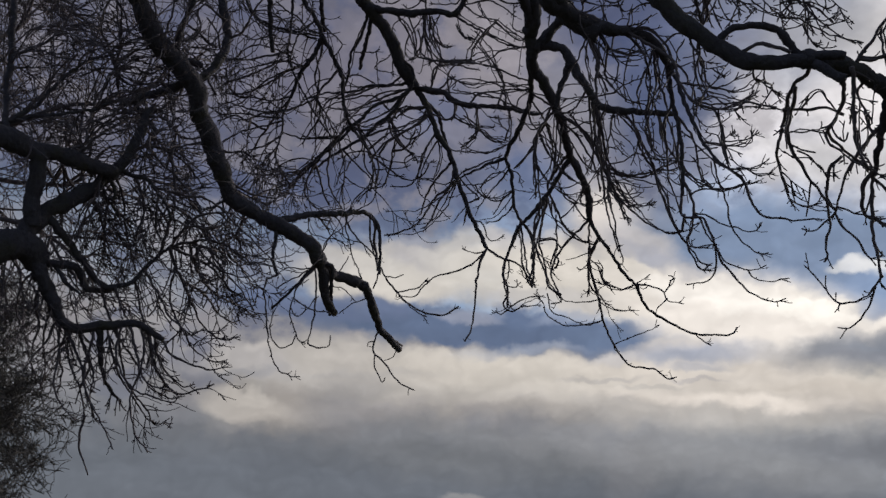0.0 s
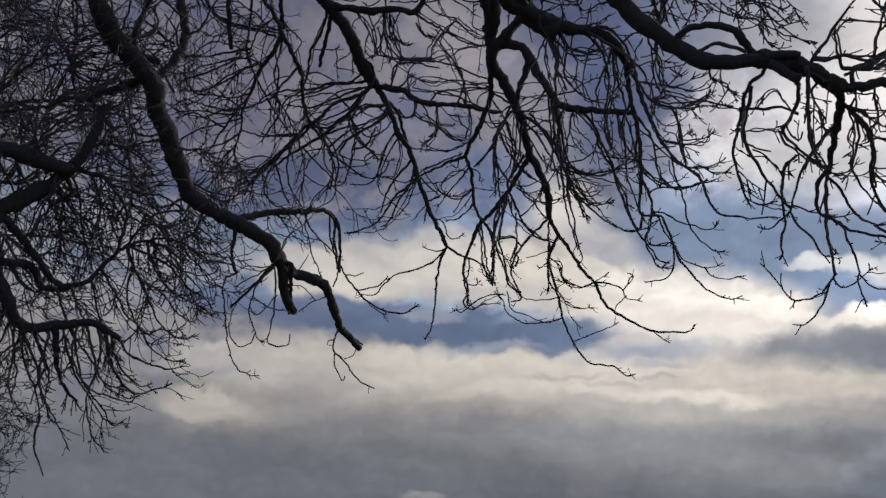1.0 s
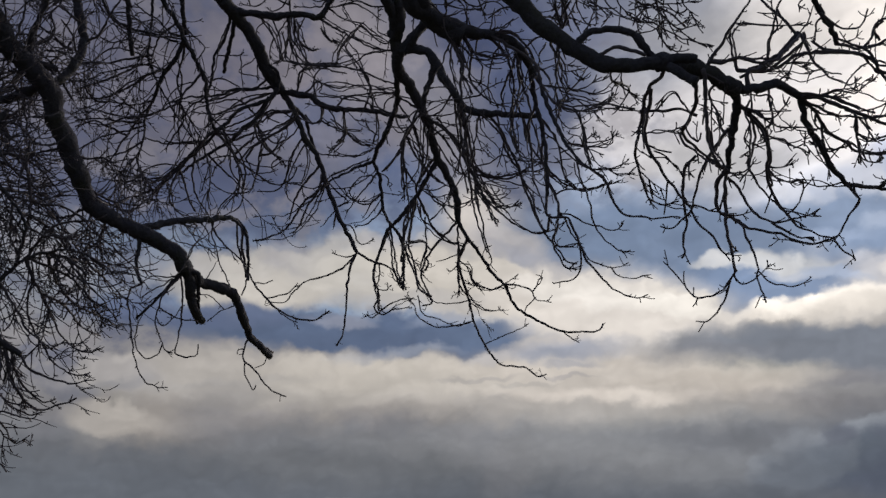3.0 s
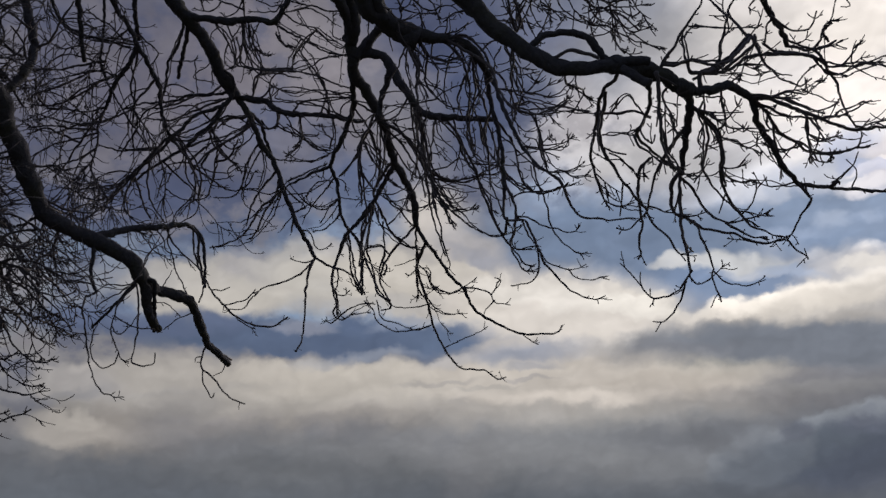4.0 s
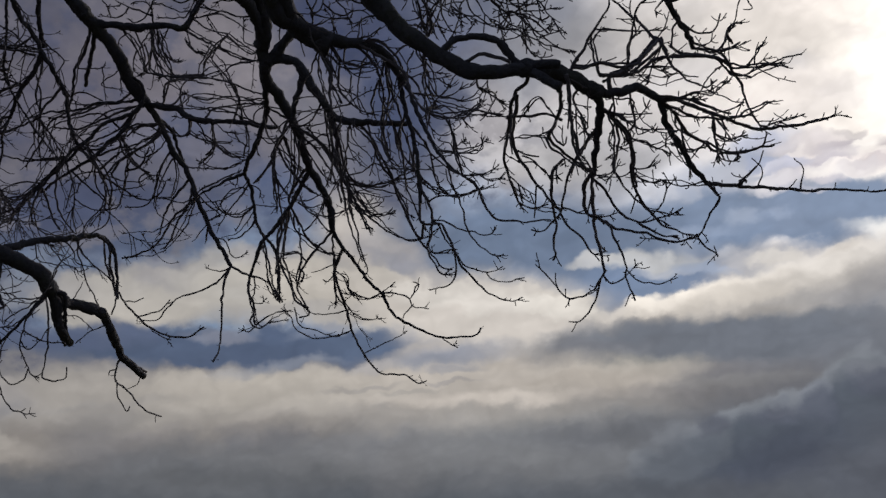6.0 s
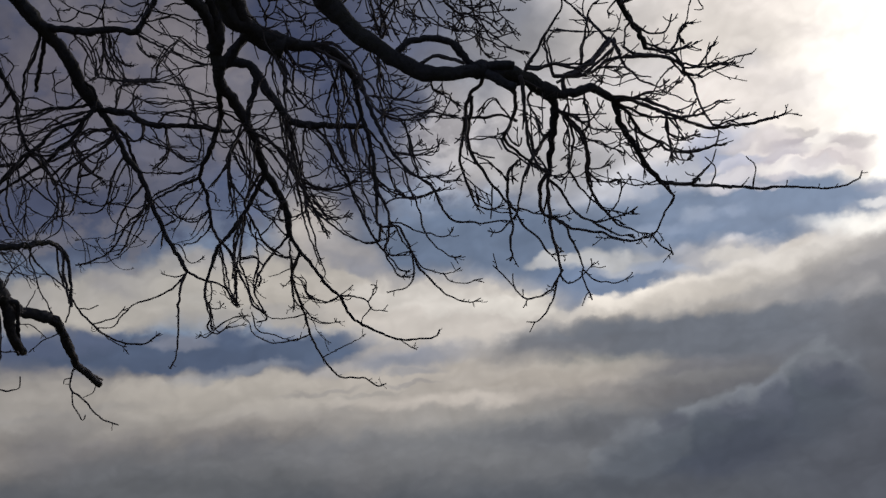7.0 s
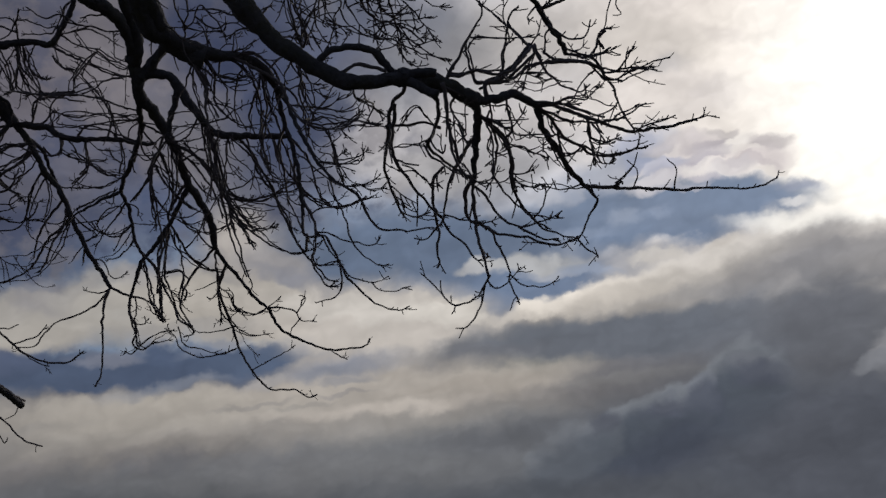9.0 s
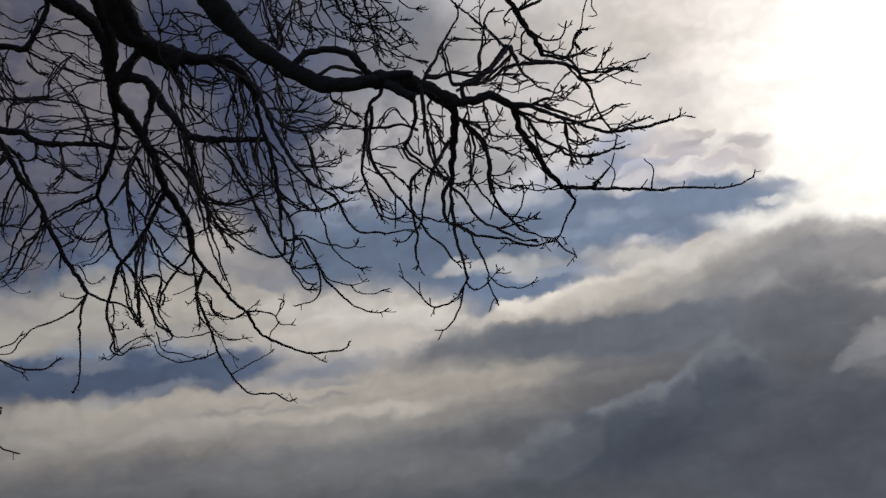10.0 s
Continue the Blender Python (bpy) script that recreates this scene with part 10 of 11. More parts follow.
branch(limb_t3, 0.0084, 0.0056, 1.9, (2.78, 9.19, 6.53), (2.94, 9.15, 6.51), (3.09, 9.07, 6.56), reach=0.15)
branch(limb_t3, 0.0070, 0.0056, 1.9, (2.92, 9.09, 6.47), (2.96, 9.08, 6.40), (3.12, 9.01, 6.39), reach=0.15)
branch(limb_t3, 0.0091, 0.0060, 1.9, (2.82, 10.10, 6.81), (2.72, 10.04, 6.88), (2.69, 9.96, 6.94), (2.60, 9.88, 7.04), reach=0.15)
branch(limb_t3, 0.0092, 0.0061, 1.9, (2.95, 10.12, 6.79), (2.83, 10.07, 6.92), (2.81, 10.00, 7.06), reach=0.15)
branch(limb_t3, 0.0089, 0.0059, 1.9, (3.15, 9.72, 6.66), (3.00, 9.76, 6.64), (2.85, 9.80, 6.63), reach=0.15)
branch(limb_t3, 0.0075, 0.0060, 1.9, (2.49, 9.96, 6.91), (2.67, 9.97, 6.81), (2.85, 9.95, 6.78), (2.97, 9.89, 6.85), reach=0.15)
branch(limb_t3, 0.0070, 0.0056, 1.9, (2.57, 9.18, 6.65), (2.39, 9.18, 6.62), (2.16, 9.18, 6.61), reach=0.15)
branch(limb_t3, 0.0091, 0.0061, 1.9, (2.65, 9.73, 7.41), (2.72, 9.75, 7.34), (2.81, 9.74, 7.32), reach=0.15)
branch(limb_t3, 0.0091, 0.0060, 1.9, (2.61, 9.68, 7.53), (2.60, 9.75, 7.38), (2.62, 9.78, 7.29), reach=0.15)
branch(limb_m1, 0.0157, 0.0115, 1.9, (-0.94, 13.36, 8.48), (-0.89, 13.19, 8.69), (-0.92, 13.04, 8.83), (-0.99, 12.91, 8.93), (-1.13, 12.75, 9.05), (-1.27, 12.66, 9.05), reach=0.15)
branch(limb_m1, 0.0139, 0.0079, 1.9, (-1.23, 13.08, 9.31), (-1.12, 13.18, 9.13), (-1.17, 13.26, 8.95), (-1.28, 13.28, 8.87), (-1.36, 13.34, 8.73), (-1.47, 13.35, 8.65), reach=0.15)
branch(limb_c1, 0.0154, 0.0116, 5.4, (-0.75, 12.66, 9.15), (-0.68, 12.79, 8.99), (-0.53, 12.91, 8.84), (-0.38, 12.97, 8.79), reach=0.15)
branch(limb_m1, 0.0197, 0.0157, 1.9, (-0.23, 12.92, 9.47), (-0.30, 12.98, 9.32), (-0.46, 13.01, 9.21), (-0.61, 13.03, 9.13), (-0.77, 13.05, 9.01), (-0.88, 13.10, 8.86), reach=0.15)
branch(limb_m1, 0.0118, 0.0079, 1.9, (-0.32, 12.98, 9.31), (-0.32, 13.08, 9.20), (-0.45, 13.18, 9.06), reach=0.15)
branch(limb_m1, 0.0118, 0.0079, 1.9, (-0.62, 13.01, 9.12), (-0.66, 13.14, 8.97), (-0.71, 13.27, 8.82), (-0.76, 13.35, 8.73), (-0.82, 13.47, 8.57), reach=0.15)
branch(limb_m1, 0.0119, 0.0078, 1.9, (-1.01, 13.31, 8.99), (-0.78, 13.31, 8.88), (-0.54, 13.27, 8.82), (-0.39, 13.18, 8.86), (-0.23, 13.12, 8.82), reach=0.15)
branch(limb_m1, 0.0099, 0.0079, 1.9, (-0.39, 13.30, 8.88), (-0.23, 13.30, 8.83), (-0.12, 13.26, 8.85), reach=0.15)
branch(limb_m1, 0.0117, 0.0078, 1.9, (-0.88, 13.10, 8.86), (-0.81, 13.14, 8.75), (-0.73, 13.19, 8.60), (-0.54, 13.19, 8.56), reach=0.15)
branch(limb_c1, 0.0115, 0.0077, 5.4, (-1.34, 12.99, 8.47), (-1.18, 13.07, 8.37), (-0.99, 13.11, 8.34), (-0.84, 13.10, 8.42), reach=0.15)
branch(limb_c1, 0.0115, 0.0077, 5.4, (-0.95, 12.90, 8.51), (-0.68, 12.90, 8.53), (-0.45, 12.89, 8.57), reach=0.15)
branch(limb_m1, 0.0138, 0.0079, 1.9, (-0.05, 13.07, 9.10), (-0.15, 13.15, 8.97), (-0.23, 13.23, 8.84), (-0.31, 13.33, 8.67), (-0.34, 13.43, 8.50), reach=0.15)
branch(limb_m1, 0.0138, 0.0077, 1.9, (-0.07, 13.08, 9.07), (-0.04, 13.13, 8.87), (-0.08, 13.17, 8.68), (-0.12, 13.19, 8.53), (-0.10, 13.23, 8.32), reach=0.15)
branch(limb_m1, 0.0097, 0.0078, 1.9, (-0.12, 13.19, 8.53), (-0.31, 13.16, 8.51), reach=0.15)
branch(limb_m1, 0.0116, 0.0077, 1.9, (-0.24, 13.17, 8.52), (-0.00, 13.17, 8.43), (0.15, 13.10, 8.46), (0.27, 13.01, 8.54), reach=0.15)
branch(limb_m1, 0.0118, 0.0079, 1.9, (-0.65, 12.84, 9.47), (-0.53, 12.93, 9.38), (-0.42, 12.98, 9.35), reach=0.15)
branch(limb_m1, 0.0158, 0.0119, 1.9, (-0.22, 12.92, 9.50), (-0.50, 12.95, 9.49), (-0.69, 12.99, 9.47), reach=0.15)
branch(limb_m1, 0.0118, 0.0079, 1.9, (-0.73, 12.96, 9.32), (-0.77, 13.00, 9.20), (-0.81, 13.06, 9.06), reach=0.15)
branch(limb_m1, 0.0118, 0.0079, 1.9, (-1.22, 12.95, 9.25), (-1.08, 13.01, 9.25), (-0.96, 13.03, 9.31), reach=0.15)
branch(limb_m1, 0.0119, 0.0079, 1.9, (-1.02, 13.30, 9.00), (-1.24, 13.22, 8.97), (-1.47, 13.20, 8.83), reach=0.15)
branch(limb_c1, 0.0116, 0.0077, 5.4, (-1.36, 12.94, 8.66), (-1.39, 12.97, 8.49), (-1.43, 12.99, 8.33), reach=0.15)
branch(limb_m1, 0.0118, 0.0078, 1.9, (-0.43, 13.15, 8.90), (-0.54, 13.18, 8.81), (-0.50, 13.22, 8.71), reach=0.15)
branch(limb_m1, 0.0156, 0.0118, 1.9, (0.82, 12.98, 8.99), (0.66, 13.00, 9.02), (0.51, 12.94, 9.16), (0.39, 12.90, 9.28), (0.28, 12.88, 9.35), reach=0.15)
branch(limb_m1, 0.0117, 0.0079, 1.9, (0.31, 12.97, 8.93), (0.45, 12.95, 9.08), (0.46, 12.91, 9.28), (0.48, 12.86, 9.47), reach=0.15)
branch(limb_m1, 0.0117, 0.0078, 1.9, (0.47, 12.93, 9.21), (0.67, 12.93, 9.20), reach=0.15)
branch(limb_m1, 0.0115, 0.0076, 1.9, (0.84, 12.65, 9.01), (0.80, 12.61, 9.01), (0.70, 12.51, 9.13), reach=0.15)
branch(limb_m1, 0.0118, 0.0079, 1.9, (0.82, 13.07, 8.96), (0.59, 13.13, 8.91), (0.43, 13.14, 8.94), (0.24, 13.10, 9.03), reach=0.15)
branch(limb_m1, 0.0135, 0.0095, 1.9, (0.84, 12.77, 8.89), (0.88, 12.62, 9.02), (0.88, 12.47, 9.15), reach=0.15)
branch(limb_m1, 0.0154, 0.0116, 1.9, (0.27, 13.01, 8.54), (0.46, 13.01, 8.63), (0.62, 13.00, 8.71), (0.81, 13.00, 8.79), reach=0.15)
branch(limb_t1, 0.0108, 0.0072, 1.9, (0.71, 12.08, 8.21), (0.68, 12.12, 8.10), (0.57, 12.07, 8.16), reach=0.15)
branch(limb_t1, 0.0107, 0.0071, 1.9, (0.47, 12.21, 7.88), (0.57, 12.10, 7.98), (0.71, 12.03, 8.02), (0.81, 12.00, 7.96), reach=0.15)
branch(limb_t1, 0.0108, 0.0072, 1.9, (0.84, 12.15, 8.12), (0.97, 12.15, 8.04), (0.96, 12.17, 7.93), reach=0.15)
branch(limb_t1, 0.0134, 0.0101, 1.9, (1.08, 11.13, 7.86), (0.97, 11.23, 7.78), (0.84, 11.34, 7.69), reach=0.15)
branch(limb_t1, 0.0136, 0.0104, 1.9, (1.13, 11.30, 8.09), (1.09, 11.46, 7.94), (1.11, 11.63, 7.76), (1.14, 11.79, 7.58), reach=0.15)
branch(limb_t1, 0.0100, 0.0066, 1.9, (1.07, 11.17, 7.67), (1.16, 11.19, 7.53), (1.25, 11.20, 7.42), reach=0.15)
branch(limb_t1, 0.0137, 0.0104, 1.9, (1.43, 11.52, 7.74), (1.37, 11.52, 7.86), (1.27, 11.52, 8.01), (1.18, 11.49, 8.19), reach=0.15)
branch(limb_t1, 0.0121, 0.0070, 1.9, (1.32, 11.69, 7.72), (1.35, 11.66, 7.86), (1.35, 11.60, 8.06), (1.25, 11.59, 8.17), reach=0.15)
branch(limb_t1, 0.0120, 0.0068, 1.9, (1.47, 11.48, 7.92), (1.37, 11.45, 7.94), (1.33, 11.32, 8.13), (1.33, 11.16, 8.35), reach=0.15)
branch(limb_t1, 0.0104, 0.0069, 1.9, (0.93, 11.48, 8.34), (0.94, 11.52, 8.17), reach=0.15)
branch(limb_t1, 0.0102, 0.0068, 1.9, (1.16, 11.19, 8.18), (1.05, 11.19, 8.14), (0.95, 11.12, 8.21), reach=0.15)
branch(limb_t1, 0.0129, 0.0096, 1.9, (1.70, 10.63, 7.59), (1.60, 10.56, 7.73), (1.47, 10.52, 7.82), (1.34, 10.47, 7.90), reach=0.15)
branch(limb_t1, 0.0097, 0.0065, 1.9, (1.67, 10.62, 7.88), (1.55, 10.59, 7.90), (1.42, 10.55, 7.95), reach=0.15)
branch(limb_t1, 0.0101, 0.0067, 1.9, (1.53, 11.13, 8.07), (1.65, 11.12, 8.00), reach=0.15)
branch(limb_t1, 0.0103, 0.0068, 1.9, (1.47, 11.55, 7.72), (1.64, 11.56, 7.60), (1.73, 11.54, 7.56), reach=0.15)
branch(limb_t1, 0.0104, 0.0070, 1.9, (1.68, 11.64, 7.78), (1.72, 11.81, 7.58), reach=0.15)
branch(limb_t1, 0.0099, 0.0066, 1.9, (1.32, 11.20, 7.35), (1.44, 11.18, 7.26), (1.57, 11.11, 7.26), reach=0.15)
branch(limb_m1, 0.0115, 0.0077, 1.9, (0.85, 12.49, 9.22), (1.03, 12.54, 9.23), (1.27, 12.60, 9.23), reach=0.15)
branch(limb_m1, 0.0114, 0.0076, 1.9, (0.98, 12.37, 9.17), (1.02, 12.30, 9.27), (1.13, 12.25, 9.32), reach=0.15)
branch(limb_t3, 0.0088, 0.0059, 1.9, (1.58, 9.45, 7.52), (1.53, 9.58, 7.40), (1.58, 9.72, 7.21), (1.65, 9.82, 7.07), reach=0.15)
branch(limb_t3, 0.1197, 0.0779, 0.0, (1.61, 9.28, 8.17), (1.41, 9.26, 8.25), (1.25, 9.19, 8.38), (1.15, 9.08, 8.55), (1.09, 8.91, 8.77))
branch(limb_t1, 0.0660, 0.0550, 0.0, (1.02, 10.36, 8.69), (1.10, 10.35, 8.78), (1.22, 10.33, 8.90), (1.35, 10.27, 9.05))
branch(limb_t3, 0.0119, 0.0073, 1.9, (1.53, 8.96, 8.46), (1.71, 8.98, 8.32), (1.88, 8.89, 8.32), (2.03, 8.89, 8.21), reach=0.15)
branch(limb_t3, 0.0119, 0.0074, 1.9, (1.61, 8.90, 8.52), (1.72, 8.93, 8.39), (1.82, 9.00, 8.23), reach=0.15)
branch(limb_t3, 0.0119, 0.0074, 1.9, (1.80, 8.90, 8.47), (1.95, 8.91, 8.41), (2.12, 8.88, 8.41), (2.29, 8.80, 8.46), reach=0.15)
branch(limb_r1, 0.0085, 0.0053, 4.3, (1.60, 6.42, 6.39), (1.46, 6.44, 6.41), (1.34, 6.50, 6.36), reach=0.15)
branch(limb_t3, 0.0119, 0.0074, 1.9, (2.24, 8.82, 8.44), (2.14, 8.91, 8.33), (2.21, 8.98, 8.17), (2.31, 9.00, 8.07), reach=0.15)
branch(limb_t3, 0.0119, 0.0074, 1.9, (1.84, 8.90, 8.45), (1.67, 8.87, 8.48), (1.44, 8.88, 8.46), reach=0.15)
branch(limb_t3, 0.0121, 0.0075, 1.9, (1.90, 9.31, 8.26), (2.02, 9.23, 8.25), (2.13, 9.13, 8.28), reach=0.15)
branch(limb_t1, 0.0114, 0.0082, 1.9, (0.43, 9.97, 9.16), (0.27, 9.91, 9.24), (0.09, 9.93, 9.22), (-0.07, 9.86, 9.32), reach=0.15)
branch(limb_t1, 0.0114, 0.0082, 1.9, (0.46, 9.97, 9.15), (0.32, 9.98, 9.21), (0.28, 9.92, 9.36), reach=0.15)
branch(limb_m1, 0.0134, 0.0097, 1.9, (0.42, 11.74, 10.39), (0.63, 11.77, 10.44), (0.83, 11.87, 10.39), (0.97, 11.98, 10.33), reach=0.15)
branch(limb_t1, 0.0112, 0.0080, 1.9, (0.82, 9.72, 9.06), (0.61, 9.71, 9.08), (0.46, 9.72, 9.05), reach=0.15)
branch(limb_m1, 0.0134, 0.0097, 1.9, (0.68, 11.88, 10.22), (0.85, 12.02, 10.13), (0.99, 12.09, 10.14), reach=0.15)
branch(limb_t3, 0.0119, 0.0076, 1.9, (1.42, 9.12, 8.32), (1.55, 9.29, 8.17), (1.57, 9.46, 8.04), (1.66, 9.57, 7.97), reach=0.15)
branch(limb_t3, 0.0120, 0.0074, 1.9, (1.60, 9.27, 8.19), (1.71, 9.34, 8.02), (1.87, 9.33, 7.94), (2.04, 9.26, 7.96), reach=0.15)
branch(limb_t3, 0.0120, 0.0074, 1.9, (1.79, 9.30, 8.23), (1.74, 9.37, 8.04), (1.81, 9.42, 7.86), (1.76, 9.47, 7.69), reach=0.15)
branch(limb_m1, 0.0156, 0.0118, 1.9, (0.29, 13.33, 8.32), (0.33, 13.42, 8.23), (0.30, 13.56, 8.04), reach=0.15)
branch(limb_m1, 0.0117, 0.0078, 1.9, (0.37, 13.35, 8.24), (0.49, 13.36, 8.32), (0.61, 13.36, 8.40), reach=0.15)
branch(limb_m1, 0.0117, 0.0079, 1.9, (0.44, 13.30, 8.50), (0.53, 13.38, 8.39), (0.72, 13.42, 8.34), (0.88, 13.41, 8.37), reach=0.15)
branch(limb_m1, 0.0116, 0.0079, 1.9, (0.41, 13.42, 8.02), (0.55, 13.48, 7.98), (0.62, 13.60, 7.83), (0.69, 13.66, 7.81), (0.85, 13.67, 7.88), reach=0.15)
branch(limb_m1, 0.0116, 0.0077, 1.9, (0.59, 13.51, 7.60), (0.45, 13.53, 7.56), (0.26, 13.51, 7.62), reach=0.15)
branch(limb_t1, 0.0133, 0.0100, 1.9, (1.14, 11.33, 7.27), (1.13, 11.41, 7.12), (1.08, 11.50, 6.95), (1.05, 11.58, 6.77), (1.03, 11.64, 6.65), reach=0.15)
branch(limb_t1, 0.0137, 0.0102, 1.9, (1.10, 11.94, 7.00), (1.12, 11.80, 7.16), (1.20, 11.67, 7.29), (1.22, 11.54, 7.41), reach=0.15)
branch(limb_t1, 0.0142, 0.0106, 1.9, (1.89, 12.28, 7.12), (1.65, 12.25, 7.20), (1.51, 12.19, 7.33), (1.35, 12.12, 7.46), (1.31, 12.01, 7.64), reach=0.15)
branch(limb_t1, 0.0123, 0.0089, 1.9, (1.48, 12.27, 7.07), (1.43, 12.29, 7.15), (1.42, 12.27, 7.29), (1.41, 12.22, 7.51), reach=0.15)
branch(limb_t1, 0.0137, 0.0102, 1.9, (1.11, 11.91, 7.03), (1.02, 11.82, 7.14), (0.92, 11.74, 7.22), (0.85, 11.65, 7.33), reach=0.15)
branch(limb_m1, 0.0156, 0.0115, 1.9, (1.23, 13.79, 7.17), (1.12, 13.66, 7.37), (1.07, 13.57, 7.46), (1.07, 13.45, 7.61), (1.03, 13.30, 7.80), reach=0.15)
branch(limb_t1, 0.0171, 0.0135, 1.9, (1.10, 11.94, 7.00), (1.17, 11.96, 6.78), (1.24, 11.98, 6.57), (1.26, 11.97, 6.42), (1.40, 11.93, 6.32), reach=0.15)
branch(limb_t1, 0.0171, 0.0137, 1.9, (1.10, 11.94, 7.00), (1.09, 12.05, 6.75), (1.09, 12.14, 6.53), reach=0.15)
branch(limb_t1, 0.0141, 0.0106, 1.9, (1.79, 12.08, 7.36), (1.72, 12.07, 7.42), (1.62, 12.02, 7.57), (1.49, 12.00, 7.67), (1.43, 11.94, 7.84), reach=0.15)
branch(limb_t1, 0.0122, 0.0070, 1.9, (1.45, 11.98, 7.35), (1.53, 11.95, 7.41), (1.64, 11.88, 7.52), reach=0.15)
branch(limb_t1, 0.0123, 0.0070, 1.9, (1.79, 11.94, 7.50), (1.69, 11.97, 7.56), (1.74, 11.92, 7.73), reach=0.15)
branch(limb_t1, 0.0103, 0.0069, 1.9, (0.93, 11.93, 7.19), (0.85, 12.04, 7.02), (0.78, 12.11, 6.91), (0.74, 12.21, 6.77), reach=0.15)
branch(limb_t1, 0.0172, 0.0138, 1.9, (0.75, 12.12, 6.80), (0.73, 12.19, 6.69), (0.78, 12.25, 6.56), (0.79, 12.30, 6.47), reach=0.15)
branch(limb_m1, 0.0116, 0.0078, 1.9, (0.90, 13.60, 7.48), (0.89, 13.70, 7.27), (0.81, 13.74, 7.21), reach=0.15)
branch(limb_t1, 0.0104, 0.0069, 1.9, (0.78, 12.25, 6.56), (0.90, 12.25, 6.55), (0.90, 12.21, 6.63), reach=0.15)
branch(limb_t1, 0.0109, 0.0072, 1.9, (1.16, 12.88, 6.87), (1.05, 12.84, 6.90), (1.01, 12.77, 6.99), reach=0.15)
branch(limb_t1, 0.0138, 0.0103, 1.9, (1.35, 12.07, 6.90), (1.41, 12.07, 6.82), (1.36, 12.09, 6.72), reach=0.15)
branch(limb_t1, 0.0123, 0.0088, 1.9, (1.35, 12.12, 7.46), (1.35, 12.06, 7.63), (1.40, 12.13, 7.50), reach=0.15)
branch(limb_t1, 0.0134, 0.0099, 1.9, (1.94, 11.31, 7.44), (1.94, 11.35, 7.28), (2.00, 11.39, 7.07), (2.01, 11.44, 6.87), (2.05, 11.47, 6.70), reach=0.15)
branch(limb_t1, 0.0099, 0.0066, 1.9, (2.05, 11.47, 6.70), (2.08, 11.51, 6.57), (2.02, 11.55, 6.49), reach=0.15)
branch(limb_t1, 0.0128, 0.0096, 1.9, (1.86, 10.76, 7.16), (1.96, 10.83, 7.02), (2.02, 10.90, 6.90), (2.11, 10.94, 6.82), reach=0.15)
branch(limb_t1, 0.0096, 0.0064, 1.9, (1.98, 10.80, 7.03), (2.11, 10.82, 6.96), (2.27, 10.81, 6.94), (2.35, 10.78, 6.98), reach=0.15)
branch(limb_t1, 0.0101, 0.0067, 1.9, (2.10, 11.42, 7.39), (2.23, 11.40, 7.33), (2.33, 11.33, 7.37), reach=0.15)
branch(limb_t1, 0.0144, 0.0107, 1.9, (1.95, 12.70, 6.60), (1.85, 12.63, 6.73), (1.82, 12.52, 6.92), (1.84, 12.40, 7.10), (1.83, 12.32, 7.22), reach=0.15)
branch(limb_t1, 0.0125, 0.0071, 1.9, (2.05, 12.52, 6.67), (1.98, 12.46, 6.77), (1.98, 12.37, 6.88), (1.88, 12.34, 6.91), reach=0.15)
branch(limb_t1, 0.0108, 0.0072, 1.9, (2.41, 12.56, 6.71), (2.28, 12.62, 6.66), (2.11, 12.65, 6.72), (1.93, 12.67, 6.78), reach=0.15)
branch(limb_t1, 0.0107, 0.0071, 1.9, (1.83, 12.44, 6.96), (1.74, 12.51, 6.88), (1.68, 12.51, 6.92), reach=0.15)
branch(limb_t1, 0.0107, 0.0071, 1.9, (1.84, 12.59, 6.80), (1.81, 12.62, 6.57), reach=0.15)
branch(limb_t1, 0.0090, 0.0072, 1.9, (2.41, 12.56, 6.71), (2.58, 12.45, 6.80), reach=0.15)
branch(limb_t1, 0.0107, 0.0071, 1.9, (2.77, 12.48, 6.60), (2.85, 12.38, 6.72), (2.78, 12.35, 6.74), reach=0.15)
branch(limb_t1, 0.0126, 0.0095, 1.9, (2.57, 10.75, 6.58), (2.66, 10.79, 6.47), (2.75, 10.83, 6.37), (2.81, 10.86, 6.28), (2.93, 10.86, 6.24), reach=0.15)
branch(limb_t3, 0.0089, 0.0059, 1.9, (2.75, 10.02, 6.11), (2.54, 10.05, 6.10), (2.50, 10.00, 6.17), (2.51, 9.90, 6.32), reach=0.15)
branch(limb_t3, 0.0119, 0.0090, 1.9, (2.58, 10.03, 6.47), (2.67, 10.08, 6.40), (2.73, 10.16, 6.27), (2.83, 10.21, 6.19), reach=0.15)
branch(limb_t3, 0.0088, 0.0059, 1.9, (2.63, 10.07, 5.86), (2.71, 10.05, 5.83), reach=0.15)
branch(limb_t3, 0.0091, 0.0060, 1.9, (2.36, 10.18, 6.63), (2.44, 10.19, 6.58), reach=0.15)
branch(limb_t1, 0.0121, 0.0069, 1.9, (0.79, 12.30, 6.47), (0.75, 12.36, 6.35), (0.85, 12.40, 6.28), (0.99, 12.38, 6.34), (1.20, 12.37, 6.36), reach=0.15)
branch(limb_t1, 0.0104, 0.0070, 1.9, (0.81, 12.39, 6.31), (0.71, 12.44, 6.27), (0.64, 12.46, 6.32), reach=0.15)

